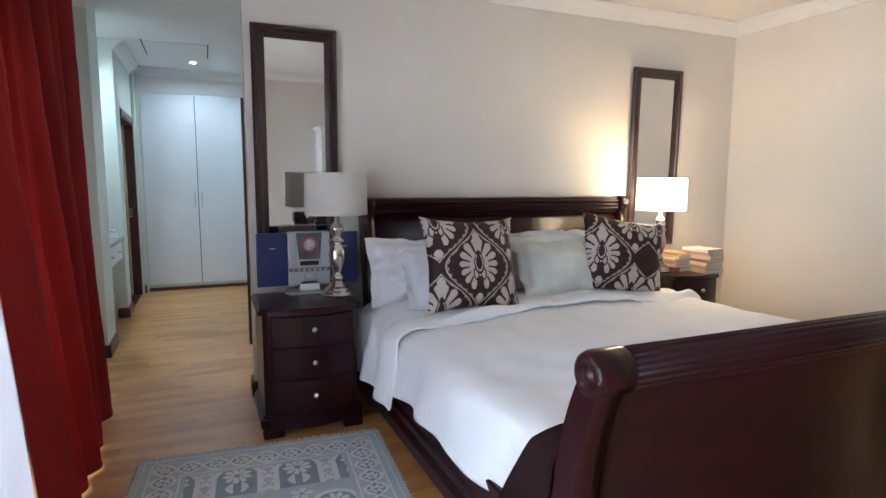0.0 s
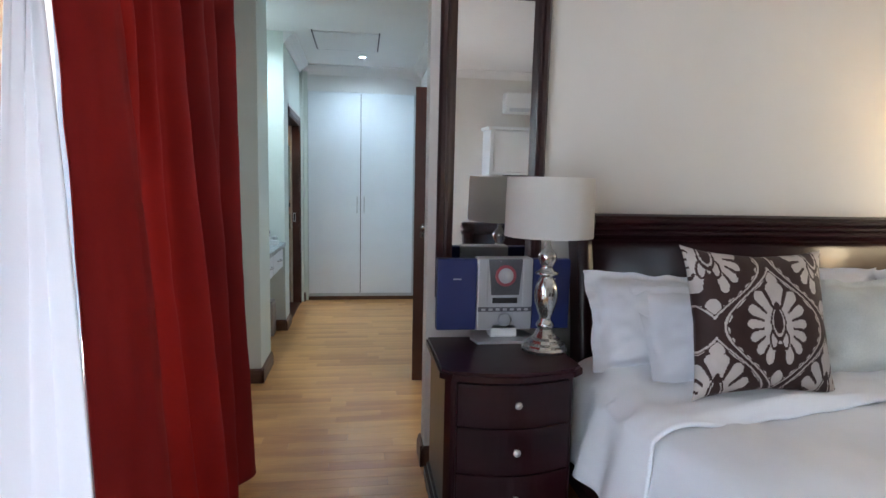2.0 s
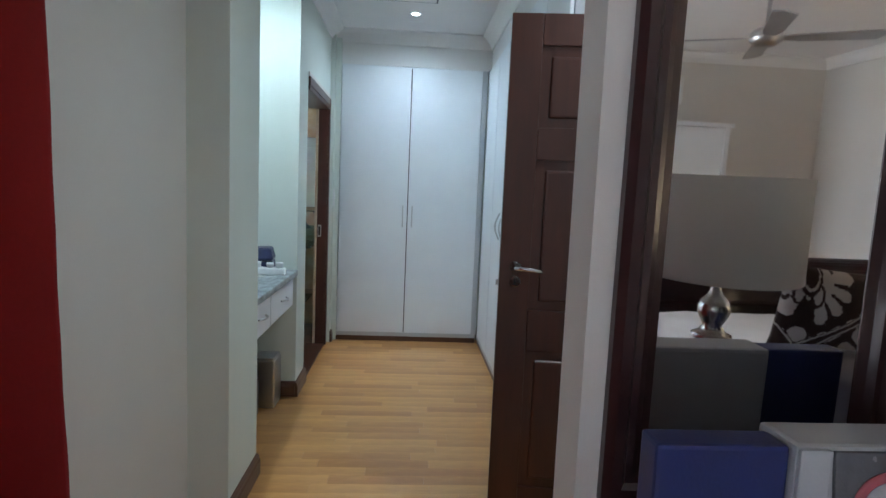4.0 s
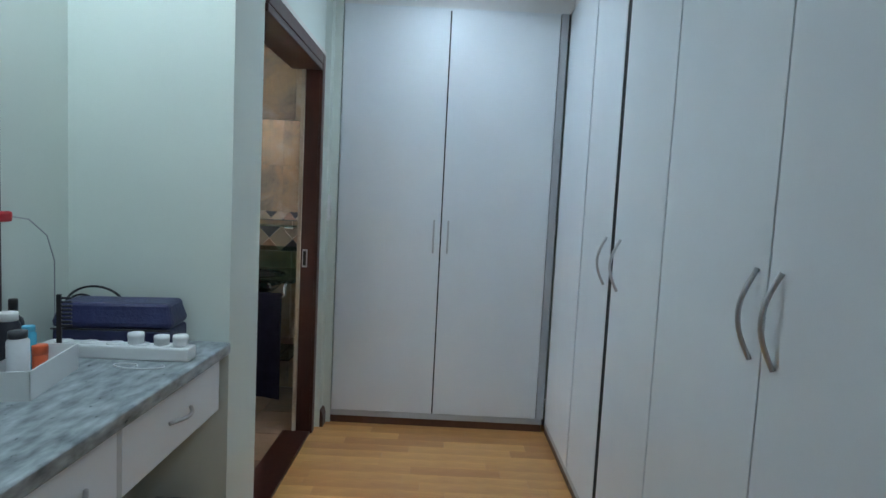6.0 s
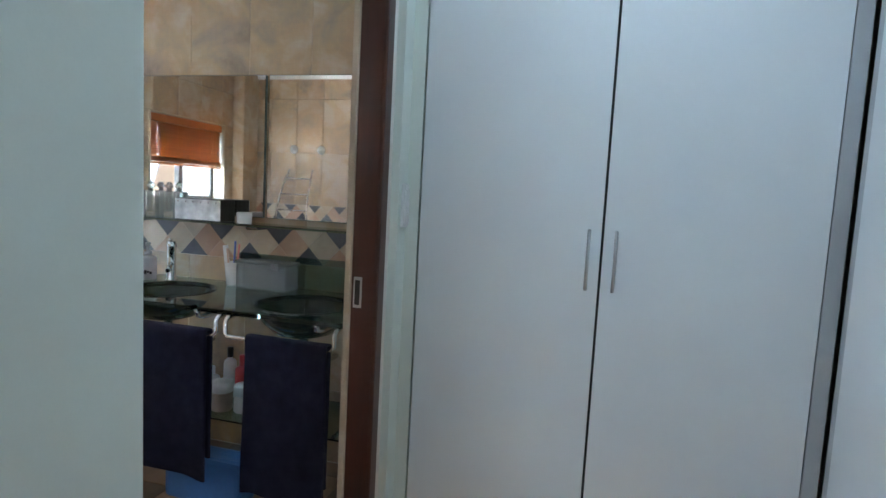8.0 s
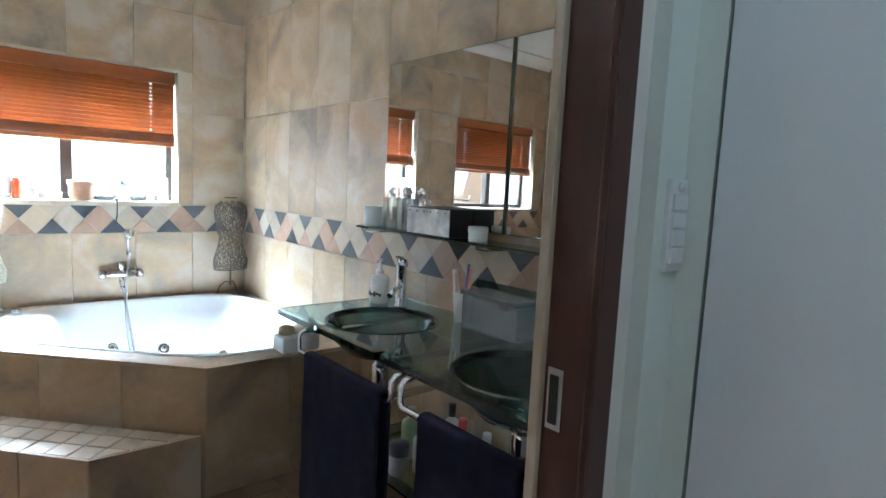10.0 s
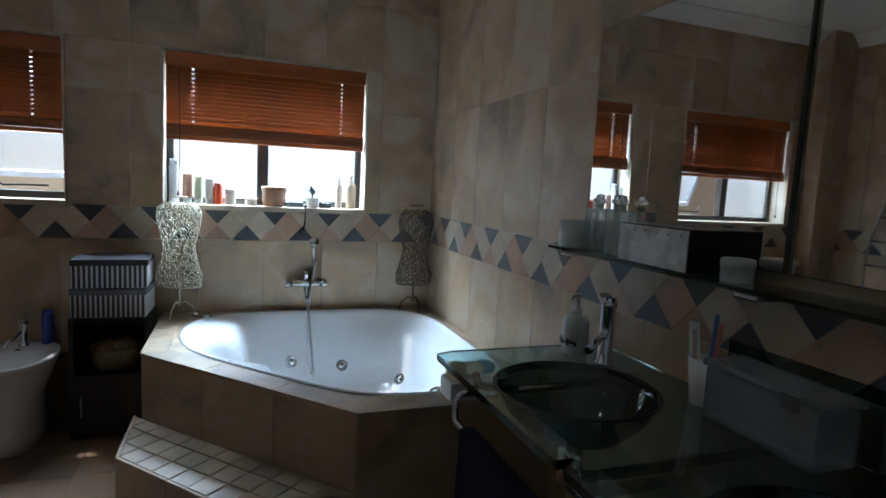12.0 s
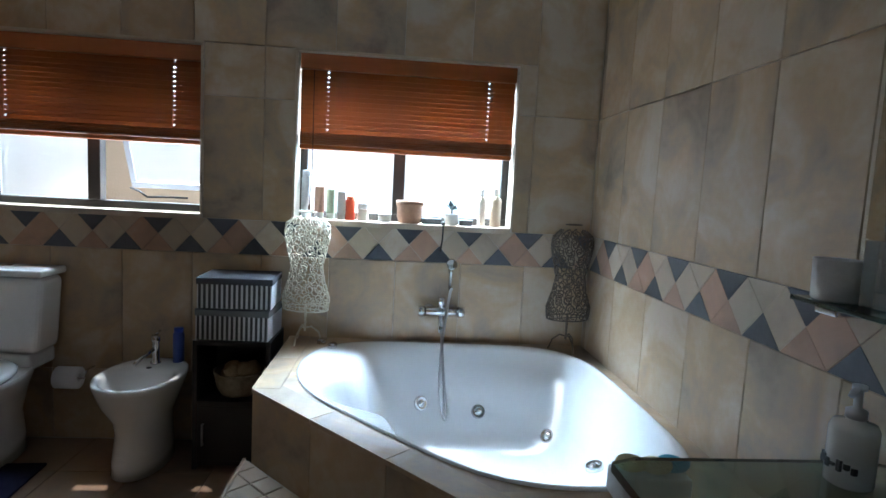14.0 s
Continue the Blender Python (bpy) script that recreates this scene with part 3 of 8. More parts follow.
# ---- framed wall mirrors ----
def wall_mirror(x0, z0, w, h, label):
    t = thing("wall_mirror", pose(x0 + w / 2, YM - 0.004, z0, 1.15, 0, 0), label, "mirror", "framed mirrors beside the bed")
    fw, d = 0.078, 0.032
    prof = [(0, 0), (0, d * 0.6), (0.012, d), (0.03, d), (0.038, d * 0.7), (0.05, d * 0.75), (0.062, d * 0.5), (fw, d * 0.3), (fw, 0)]
    sides = (((-w / 2, 0), (w / 2, 0), (0, 1)), ((w / 2, 0), (w / 2, h), (-1, 0)), ((w / 2, h), (-w / 2, h), (0, -1)), ((-w / 2, h), (-w / 2, 0), (1, 0)))
    for (ax, az), (bx_, bz), (nx, nz) in sides:
        bm = bmesh.new()
        dx, dz = (bx_ - ax), (bz - az)
        ln = math.hypot(dx, dz)
        dx, dz = dx / ln, dz / ln
        rings = []
        for (px, pz), sg in (((ax, az), 1), ((bx_, bz), -1)):
            rings.append([bm.verts.new((px + nx * o + dx * o * sg, -p, pz + nz * o + dz * o * sg)) for o, p in prof])
        k = len(prof)
        for i in range(k):
            bm.faces.new((rings[0][i], rings[0][(i + 1) % k], rings[1][(i + 1) % k], rings[1][i]))
        bm.faces.new(rings[0]), bm.faces.new(rings[1][::-1])
        part("frame_side", bm, FRAMEW, t)
    bm = bmesh.new()
    bx(bm, -w / 2 + fw - 0.004, -0.008, fw - 0.004, w / 2 - fw + 0.004, -0.002, h - fw + 0.004)
    part("mirror_glass", bm, MIRROR, t, "clear mirror glass")


wall_mirror(0.068, 0.85, 0.513, 1.455, "tall mirror in a dark wooden frame behind the nightstand")
wall_mirror(2.949, 0.85, 0.50, 1.43, "tall dark-framed mirror behind the lit table lamp")


# ---- bed ----
BX0, BX1 = 0.655, 2.86


def profile_run(bm, prof, x0, x1, smooth=True):
    """A closed (y, z) outline pulled along x."""
    r = [[bm.verts.new((x, y, z)) for y, z in prof] for x in (x0, x1)]
    k = len(prof)
    for i in range(k):
        f = bm.faces.new((r[0][i], r[0][(i + 1) % k], r[1][(i + 1) % k], r[1][i]))
        f.smooth = smooth
    bm.faces.new(r[0]), bm.faces.new(r[1][::-1])
    return r[0] + r[1]


def sleigh_end(pt, bed, name, y, top, sign, x0, x1):
    """A sleigh-bed end: curved panel, reeded roll along the top, scrolled posts. sign: the way it rolls over."""
    rr = 0.058
    zc = top - rr
    def curve(f, th):
        z = lerp(0.10, zc + 0.01, f)
        return y + sign * (0.10 * f ** 3 - 0.06 * math.sin(math.pi * f) * 0.5) + th, z
    panel = part(name, _panel(curve, x0 + 0.05, x1 - 0.05, 0.02), MAHOG_X, bed, "dark mahogany curved panel")
    bm = bmesh.new()
    yr = y + sign * 0.085
    pts = []
    n = 180
    for i in range(n):
        a = 2 * math.pi * i / n
        r = rr * (0.98 + 0.06 * abs(math.cos(9 * a)))
        pts.append((yr + r * math.cos(a), zc + r * math.sin(a)))
    profile_run(bm, pts, x0 + 0.055, x1 - 0.055)
    part("roll_rail", bm, MAHOG_X, panel, "reeded round top rail")
    for xa, side in ((x0, -1), (x1, 1)):
        bm = bmesh.new()
        n = 22
        out = [(curve(i / n, -0.045)) for i in range(n + 1)] + [(curve(1 - i / n, 0.045)) for i in range(n + 1)]
        xx = (xa, xa + 0.085) if side < 0 else (xa - 0.085, xa)
        profile_run(bm, [(a, b - 0.1 if b < 0.11 else b) for a, b in out], *xx)
        post = part("post", bm, MAHOG, bed)
        bm = bmesh.new()
        m = pose(xx[0] if side < 0 else xx[1], yr, zc, 0, 90 * side, 0)
        lathe(bm, [(0.0, 0.014), (0.014, 0.013), (0.019, 0.006), (0.031, 0.004), (0.037, 0.012), (0.047, 0.012), (0.057, 0.005), (0.063, -0.012), (0.063, -0.10), (0, -0.10)], 40, m)
        part("scroll", bm, MAHOG, post, "turned scroll end of the post")


def _panel(curve, x0, x1, th):
    bm = bmesh.new()
    n = 20
    out = [curve(i / n, -th) for i in range(n + 1)] + [curve(1 - i / n, th) for i in range(n + 1)]
    profile_run(bm, out, x0, x1)
    return bm


bed = thing("sleigh_bed", pose(0, 0, 0), "dark mahogany sleigh bed with rolled headboard and footboard", "bed")
sleigh_end(None, bed, "footboard", 0.83, 0.945, -1, BX0, BX1)
# headboard leans back to the wall
def headboard():
    x0, x1 = 0.70, 2.80
    bm = bmesh.new()
    n = 18
    def c(f, th):
        return 3.06 + 0.12 * f ** 2.2 + th, lerp(0.1, 1.16, f)
    out = [c(i / n, -0.02) for i in range(n + 1)] + [c(1 - i / n, 0.02) for i in range(n + 1)]
    profile_run(bm, out, x0 + 0.05, x1 - 0.05)
    hb = part("headboard", bm, MAHOG_X, bed, "dark mahogany headboard panel")
    bm = bmesh.new()
    y, z = 3.155, 1.165
    prof = [(y + 0.04, z - 0.03), (y - 0.015, z - 0.03), (y - 0.024, z - 0.018), (y - 0.015, z - 0.008), (y - 0.02, z), (y - 0.035, z + 0.008), (y - 0.035, z + 0.02), (y - 0.03, z + 0.024), (y - 0.04, z + 0.034), (y - 0.04, z + 0.046), (y - 0.034, z + 0.05), (y - 0.045, z + 0.062), (y - 0.045, z + 0.074), (y - 0.036, z + 0.08), (y - 0.036, z + 0.092), (y - 0.02, z + 0.1), (y + 0.04, z + 0.1)]
    profile_run(bm, prof, x0 + 0.05, x1 - 0.05, False)
    part("top_rail", bm, MAHOG_X, hb, "reeded top rail")
    for xa in (x0, x1 - 0.075):
        bm = bmesh.new()
        out = [(c(i / n, -0.05)) for i in range(n + 1)]
        out += [(3.10, 1.20), (3.09, 1.235), (3.11, 1.262), (3.15, 1.27), (3.19, 1.265), (3.24, 1.25)]
        out += [(c(1 - i / n, 0.055)) for i in range(n + 1)]
        profile_run(bm, [(a, b - 0.1 if b < 0.11 else b) for a, b in out], xa, xa + 0.075)
        part("post", bm, MAHOG, bed)


headboard()
for xa in (0.655, 2.79):
    bm = bmesh.new()
    prof = [(xa, 0.06), (xa + 0.045, 0.06), (xa + 0.045, 0.33), (xa + 0.006, 0.33), (xa, 0.32), (xa + 0.008, 0.22), (xa - 0.008, 0.21), (xa - 0.008, 0.18), (xa + 0.002, 0.165), (xa - 0.012, 0.13), (xa - 0.012, 0.07)]
    r = [[bm.verts.new((x, y, z)) for x, z in prof] for y in (0.86, 3.05)]
    for i in range(len(prof)):
        bm.faces.new((r[0][i], r[0][(i + 1) % len(prof)], r[1][(i + 1) % len(prof)], r[1][i]))
    bm.faces.new(r[0]), bm.faces.new(r[1][::-1])
    part("side_rail", bm, MAHOG_X, bed)
mt = bmesh.new()
bx(mt, 0.72, 0.92, 0.26, 2.76, 3.03, 0.585, 0.06, 4)
solo("mattress", mt, LINEN, "white covered mattress lying in the bed frame", "mattress")


def wrinkle(x, y, s=1.0):
    return s * (0.012 * noise.noise(Vector((x * 2.2, y * 2.2, 3))) + 0.006 * noise.noise(Vector((x * 7, y * 5, 9))))


def drape(xl, xr, top, y, drop_l, drop_r, u, puff=0.02):
    """A point on cloth laid over the bed, u from the hem on one side to the hem on the other."""
    w = xr - xl
    a, b = drop_l, drop_r
    s = u * (a + w + b)
    if s < a:
        f = 1 - s / a
        return Vector((xl - 0.035 - 0.05 * f + 0.018 * math.sin(y * 15 + 2) * f, y, top - 0.045 - (a - 0.05) * f))
    if s > a + w:
        f = (s - a - w) / b
        return Vector((xr + 0.035 + 0.05 * f, y, top - 0.045 - (b - 0.05) * f))
    f = (s - a) / w
    e = min(f, 1 - f) * w
    k = min(1, e / 0.10)
    return Vector((xl - 0.035 + f * (w + 0.07), y, top - 0.045 * (1 - k) ** 2 + puff * math.sin(math.pi * f)))


def duvet():
    bm = bmesh.new()

    def f(u, v):
        y = lerp(0.93, 2.66, v)
        p = drape(0.71, 2.77, 0.60, y, 0.30 + 0.015 * math.sin(y * 6), 0.30, u, 0.035)
        q = wrinkle(p.x, y, 1.9) + 0.010 * math.sin(p.x * 5.2 + 2.4 * y) * math.sin(y * 3.1)
        if p.z > 0.55:
            p.z += q + 0.018 * math.sin(v * math.pi)
        else:
            p.x += q * 1.5
        if v < 0.08:
            p.z -= 0.05 * (1 - v / 0.08) ** 2
        return p

    sheet(bm, f, 120, 70)
    ob = solo("duvet", bm, LINEN, "rumpled white duvet spread over the bed, hanging down the side", "duvet")
    ob.modifiers.new("thick", "SOLIDIFY").thickness = 0.022
    bm = bmesh.new()

    def g(u, v):
        y = lerp(2.30, 2.98, v) + 0.10 * (u - 0.5) * (1 - v)
        p = drape(0.678, 2.77, 0.632, y, 0.415 - 0.03 * v + 0.012 * math.sin(v * 9), 0.30, u, 0.03)
        q = wrinkle(p.x + 4, y * 1.5, 2.4)
        ridge = 0.013 * math.sin((y + 0.08 * p.x + 0.02 * math.sin(p.x * 5)) * 34) * max(0, 1 - v * 1.8)
        ridge += 0.026 * math.exp(-((v - 0.07) / 0.05) ** 2) * (0.7 + 0.4 * math.sin(p.x * 7)) - 0.012 * math.exp(-(v / 0.03) ** 2)
        if p.z > 0.58:
            p.z += q + ridge
        else:
            p.x += q * 2 - 0.012 - 0.016 * math.sin(y * 26 + 5 * p.z) * min(1, (0.60 - p.z) * 5)
        return p

    sheet(bm, g, 130, 64)
    ob = solo("top_sheet", bm, LINEN, "white sheet folded back over the duvet below the pillows", "sheet")
    ob.modifiers.new("thick", "SOLIDIFY").thickness = 0.014


duvet()


def throw():
    bm = bmesh.new()

    def f(u, v):
        y = lerp(0.885, 0.97 + 0.26 * max(0.0, 1 - u * 5.5), v)
        p = drape(0.678, 2.79, 0.655, y, 0.50, 0.5, u, 0.03)
        p.z += wrinkle(p.x, y, 1.2)
        return p

    sheet(bm, f, 80, 16)
    ob = solo("throw_blanket", bm, mat("dark_brown_fleece", (0.030, 0.012, 0.013), (0.018, 0.008, 0.009), 0.95, scale=14, fine=300, bump=0.08, spec=0.1), "dark brown fleece throw laid across the foot of the bed", "blanket")
    ob.modifiers.new("thick", "SOLIDIFY").thickness = 0.014


throw()


def cushion_shape(w, h, t, n, flange=0.0, ears=0.03):
    def f(u, v, side):
        a, b = u * 2 - 1, v * 2 - 1
        ax, bz = a * (1 - ears * (1 - abs(b)) ** 1.0 * abs(a)), b * (1 - ears * (1 - abs(a)) * abs(b))
        d = max(0.0, (1 - abs(a) ** 2.6)) ** 0.55 * max(0.0, (1 - abs(b) ** 2.6)) ** 0.55
        tip = 1 + 1.1 * ears * (abs(a) * abs(b)) ** 5
        return Vector((ax * tip * w / 2, side * t / 2 * d, bz * tip * h / 2))
    return f


def acanthus(sx, dz, k=1.0):
    """A pale acanthus spray with curled lobes round a dark lotus bud; None outside it."""
    sx, dz = sx / k, dz / k
    bud = (sx / (0.036 - 0.22 * max(0, dz - 0.03) + 1e-6)) ** 2 + ((dz - 0.028) / 0.078) ** 2 if dz < 0.18 else 9
    if bud < 1:
        return 0.40 < bud < 0.62 and dz < 0.07
    if ((sx - 0.026) / 0.02) ** 2 + ((dz + 0.045) / 0.042) ** 2 < 1:
        return ((sx - 0.026) / 0.012) ** 2 + ((dz + 0.045) / 0.03) ** 2 < 1
    r, a = math.hypot(sx, dz * 0.80), math.atan2(dz, sx)
    lobe = abs(math.sin(7.0 * a + 0.35 + 9 * (r - 0.09)))
    R = 0.098 + 0.036 * lobe ** 0.7 + 0.012 * math.sin(a)
    if r < R:
        return not (r > 0.068 and lobe < 0.42) and not (dz < -0.02 and sx < 0.010 + 0.08 * (-dz - 0.02) and r > 0.05)
    return None


def damask(x, z):
    """Whether a point of the damask cloth is pale: an ogee trellis of serrated leaves round a lotus medallion."""
    px, pz = 0.50, 0.56
    for cx, cz in ((0, -0.03), (px / 2, pz / 2 - 0.03), (-px / 2, pz / 2 - 0.03), (px / 2, -pz / 2 - 0.03), (-px / 2, -pz / 2 - 0.03)):
        sx, dz = abs(x - cx), z - cz
        zz = abs(dz) / (pz / 2 * 0.93)
        if zz >= 1:
            continue
        og = 0.225 * (0.5 + 0.5 * math.cos(zz * math.pi)) ** 0.78
        if sx > og:
            continue
        edge = og - sx
        teeth = abs(math.sin((dz + 0.35 * sx) * 74))
        if edge < 0.016:
            return 0.003 < edge < 0.012
        if edge < 0.010 + 0.014 * teeth and zz < 0.75:
            return True
        got = acanthus(sx, dz)
        if got is not None:
            return got
        return 0.165 < abs(dz) < 0.225 and sx < 0.022 * abs(math.sin((abs(dz) - 0.16) * 48)) + 0.003
    return False


BROWN_C = mat("dark_brown_damask_ground", (0.046, 0.022, 0.019), (0.028, 0.013, 0.012), 0.55, scale=12, fine=300, bump=0.03, dist=0.002, spec=0.2)
PALE_C = mat("pale_damask_ornament", (0.47, 0.42, 0.39), (0.38, 0.33, 0.31), 0.6, scale=12, fine=300, bump=0.03, dist=0.002)


def damask_cushion(m, label, dx=0.0):
    t = thing("cushion", m, label, "cushion", "damask cushions on the bed")
    fn = cushion_shape(0.575, 0.515, 0.18, 1, ears=0.07)
    for nm, side in (("front", -1), ("back", 1)):
        bm = bmesh.new()
        g = sheet(bm, lambda u, v: fn(u, v, side), 150, 136)
        bm.faces.ensure_lookup_table()
        for f in bm.faces:
            c = f.calc_center_median()
            f.material_index = 1 if damask(((c.x * 1.1 + dx + 0.36) % 0.72) - 0.36, c.z * 1.12) else 0
        part(nm, bm, [BROWN_C, PALE_C], t)


damask_cushion(pose(1.17, 2.50, 0.905, -16, 2, 4), "dark brown cushion with a pale damask medallion leaning on the pillows")
damask_cushion(pose(2.39, 2.66, 0.875, -18, 9, -16), "dark brown damask cushion tilted against the far pillows", 0.20)


def pillow(m, label, w=0.66, h=0.44, t=0.2, material=PILLOW_C):
    bm = bmesh.new()
    sd_ = m.translation.x * 7 + m.translation.y * 3
    fl = 0.84
    for side in (-1, 1):
        def f(u, v):
            a, b = u * 2 - 1, v * 2 - 1
            ca, cb = min(1, abs(a) / fl), min(1, abs(b) / fl)
            d = max(0.0, 1 - ca ** 2.8) ** 0.5 * max(0.0, 1 - cb ** 2.8) ** 0.5
            edge = max(abs(a), abs(b)) > fl
            wob = noise.noise(Vector((a * 2.3, b * 2.3, sd_)))
            p = Vector((a * w / 2 * (1 - 0.05 * (1 - abs(b))), side * (t / 2 * d + 0.003), b * h / 2 * (1 - 0.07 * (1 - abs(a)))))
            p.y += (0.030 if edge else 0.012) * wob + 0.010 * noise.noise(Vector((a * 6, b * 6, sd_ + 5)))
            p.z += 0.016 * noise.noise(Vector((a * 3, sd_, 1.0))) * (1 if b > 0.5 else 0.2)
            return p
        sheet(bm, f, 44, 34)
    return solo("pillow", bm, material, label, "pillow", "pillows on the bed", m)


PW = "plump white pillow with a flanged edge leaning on the headboard"
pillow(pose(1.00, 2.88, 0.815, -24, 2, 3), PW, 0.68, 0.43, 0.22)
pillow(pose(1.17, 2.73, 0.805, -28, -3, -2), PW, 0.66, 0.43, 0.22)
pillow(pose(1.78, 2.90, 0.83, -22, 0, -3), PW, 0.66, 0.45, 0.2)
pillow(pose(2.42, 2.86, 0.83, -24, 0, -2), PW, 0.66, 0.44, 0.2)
LEAF_C = mat("pale_grey_leaf_linen", (0.68, 0.69, 0.66), (0.42, 0.44, 0.42), 0.85, scale=5, fine=200, bump=0.03, dist=0.002, detail=1.0)
pillow(pose(1.92, 2.73, 0.81, -26, 0, 2), "pale pillow printed with grey leaves between the cushions", 0.62, 0.44, 0.19, LEAF_C)


# ---- nightstands ----
def nightstand(x, y, w, d, h, label):
    t = thing("nightstand", pose(x, y, 0), label, "nightstand", "nightstands beside the bed")

    def outline(g, bow, n=14):
        pts = [(-w / 2 - g, d / 2), (-w / 2 - g, -d / 2 + 0.035 - g)]
        pts += [(-w / 2 + 0.03, -d / 2 - g + 0.03 - 0.03)]
        for i in range(n + 1):
            f = i / n
            pts.append((lerp(-w / 2 + 0.04, w / 2 - 0.04, f), -d / 2 - g - bow * math.sin(math.pi * f)))
        pts += [(w / 2 - 0.03, -d / 2 - g), (w / 2 + g, -d / 2 + 0.035 - g), (w / 2 + g, d / 2)]
        return pts[::-1]

    bm = bmesh.new()
    prism(bm, outline(-0.012, 0.045), 0.12, h - 0.035)
    body = part("body", bm, MAHOG, t)
    bm = bmesh.new()
    prism(bm, outline(0.012, 0.05), h - 0.034, h - 0.012)
    prism(bm, outline(0.004, 0.05), h - 0.012, h - 0.001, 0.004)
    part("top", bm, MAHOG_X, t, "polished mahogany top with a moulded edge")
    bm = bmesh.new()
    prism(bm, outline(0.012, 0.05), 0.055, 0.10)
    prism(bm, outline(0.0, 0.048), 0.10, 0.12, 0.006)
    part("plinth", bm, MAHOG, t)
    for sx in (-1, 1):
        bm = bmesh.new()
        bx(bm, sx * (w / 2 - 0.05) - 0.055, -d / 2 - 0.015, 0, sx * (w / 2 - 0.05) + 0.055, -d / 2 + 0.06, 0.055, 0.012)
        part("foot", bm, MAHOG, t)
        bm = bmesh.new()
        bx(bm, sx * (w / 2 - 0.05) - 0.055, d / 2 - 0.06, 0, sx * (w / 2 - 0.05) + 0.055, d / 2, 0.055, 0.012)
        part("foot", bm, MAHOG, t)
    dh = (h - 0.035 - 0.13) / 3
    for k in range(3):
        z0, z1 = 0.128 + k * dh, 0.128 + (k + 1) * dh - 0.008
        bm = bmesh.new()
        n = 14
        fr, bk = [], []
        for i in range(n + 1):
            f = i / n
            xx = lerp(-w / 2 + 0.05, w / 2 - 0.05, f)
            fr.append((xx, -d / 2 - 0.012 - 0.045 * math.sin(math.pi * f)))
            bk.append((xx, -d / 2 + 0.02 - 0.045 * math.sin(math.pi * f)))
        prism(bm, fr + bk[::-1], z0 + 0.01, z1, 0.003)
        dr = part("drawer_front", bm, MAHOG_X, t)
        bm = bmesh.new()
        prism(bm, [(a, b - 0.008) for a, b in fr] + [(a, b) for a, b in bk[::-1]], z0 - 0.006, z0 + 0.009, 0.003)
        part("bead", bm, MAHOG_X, dr)
        bm = bmesh.new()
        lathe(bm, [(0.006, 0), (0.006, 0.012), (0.013, 0.016), (0.015, 0.022), (0.012, 0.028), (0.0, 0.03)], 16, pose(0, -d / 2 - 0.056, (z0 + z1) / 2 + 0.02, 90, 0, 0))
        part("knob", bm, mat("pearl_knob", (0.72, 0.66, 0.62), (0.6, 0.55, 0.5), 0.2, 0.5), dr, "pearly round knob")
    return t


nightstand(0.285, 2.865, 0.53, 0.47, 0.705, "dark mahogany bow-front nightstand with three drawers")
nightstand(3.14, 2.95, 0.50, 0.46, 0.69, "dark mahogany nightstand carrying a lit lamp and books")


def table_lamp(x, y, z, lit):
    t = thing("table_lamp", pose(x, y, z), "lit table lamp with a silvered baluster base and white drum shade" if lit else "unlit table lamp with a mirrored baluster base and white drum shade", "lamp", "bedside lamps")
    MERC = mat("mercury_glass", (0.62, 0.60, 0.57), (0.36, 0.34, 0.32), 0.14, 0.9, scale=18, fine=90, bump=0.01)
    bm = bmesh.new()
    lathe(bm, [(0.095, 0), (0.097, 0.012), (0.089, 0.020), (0.086, 0.030), (0.072, 0.038), (0.066, 0.050), (0.050, 0.058), (0.040, 0.075), (0.028, 0.092)], 12, smooth=False)
    part("base", bm, MERC, t)
    bm = bmesh.new()
    lathe(bm, [(0.028, 0.0925), (0.034, 0.098), (0.038, 0.110), (0.030, 0.122), (0.024, 0.130), (0.025, 0.142), (0.036, 0.170), (0.046, 0.205), (0.049, 0.238), (0.043, 0.275), (0.030, 0.302), (0.024, 0.312), (0.045, 0.319), (0.047, 0.327), (0.032, 0.335), (0.022, 0.350), (0.028, 0.362), (0.037, 0.380), (0.038, 0.396), (0.031, 0.413), (0.018, 0.426), (0.012, 0.440), (0.010, 0.50)], 24)
    part("stem", bm, MERC, t, "faceted mirrored glass baluster")
    SH = glow("lit_lamp_shade", (1.0, 0.80, 0.52), 3.0) if lit else SHADE
    bm = bmesh.new()
    lathe(bm, [(0.178, 0.475), (0.180, 0.477), (0.176, 0.712), (0.174, 0.714), (0.171, 0.712), (0.175, 0.477), (0.178, 0.475)], 48, cap=False)
    sh = part("shade", bm, SH, t, "white drum shade glowing warm" if lit else "plain white drum shade")
    for a in range(3):
        bm = bmesh.new()
        tube(bm, [(0, 0, 0.70), (0.172 * math.cos(a * 2.094), 0.172 * math.sin(a * 2.094), 0.70)], 0.002, 5)
        part("spider_arm", bm, STEEL, sh)
    bm = bmesh.new()
    lathe(bm, [(0.014, 0.50), (0.016, 0.53), (0.026, 0.548), (0.03, 0.565), (0.02, 0.58), (0, 0.583)], 16)
    part("bulb", bm, glow("lit_bulb", (1.0, 0.72, 0.4), 8.0) if lit else CERAMIC, t)
    if lit:
        sh.visible_shadow = True
        lamp("bedside_bulb", "POINT", pose(x, y, z + 0.612), LAMP_W, (1.0, 0.70, 0.38), size=0.02)


table_lamp(0.478, 2.87, 0.705, False)
table_lamp(2.97, 2.93, 0.69, True)


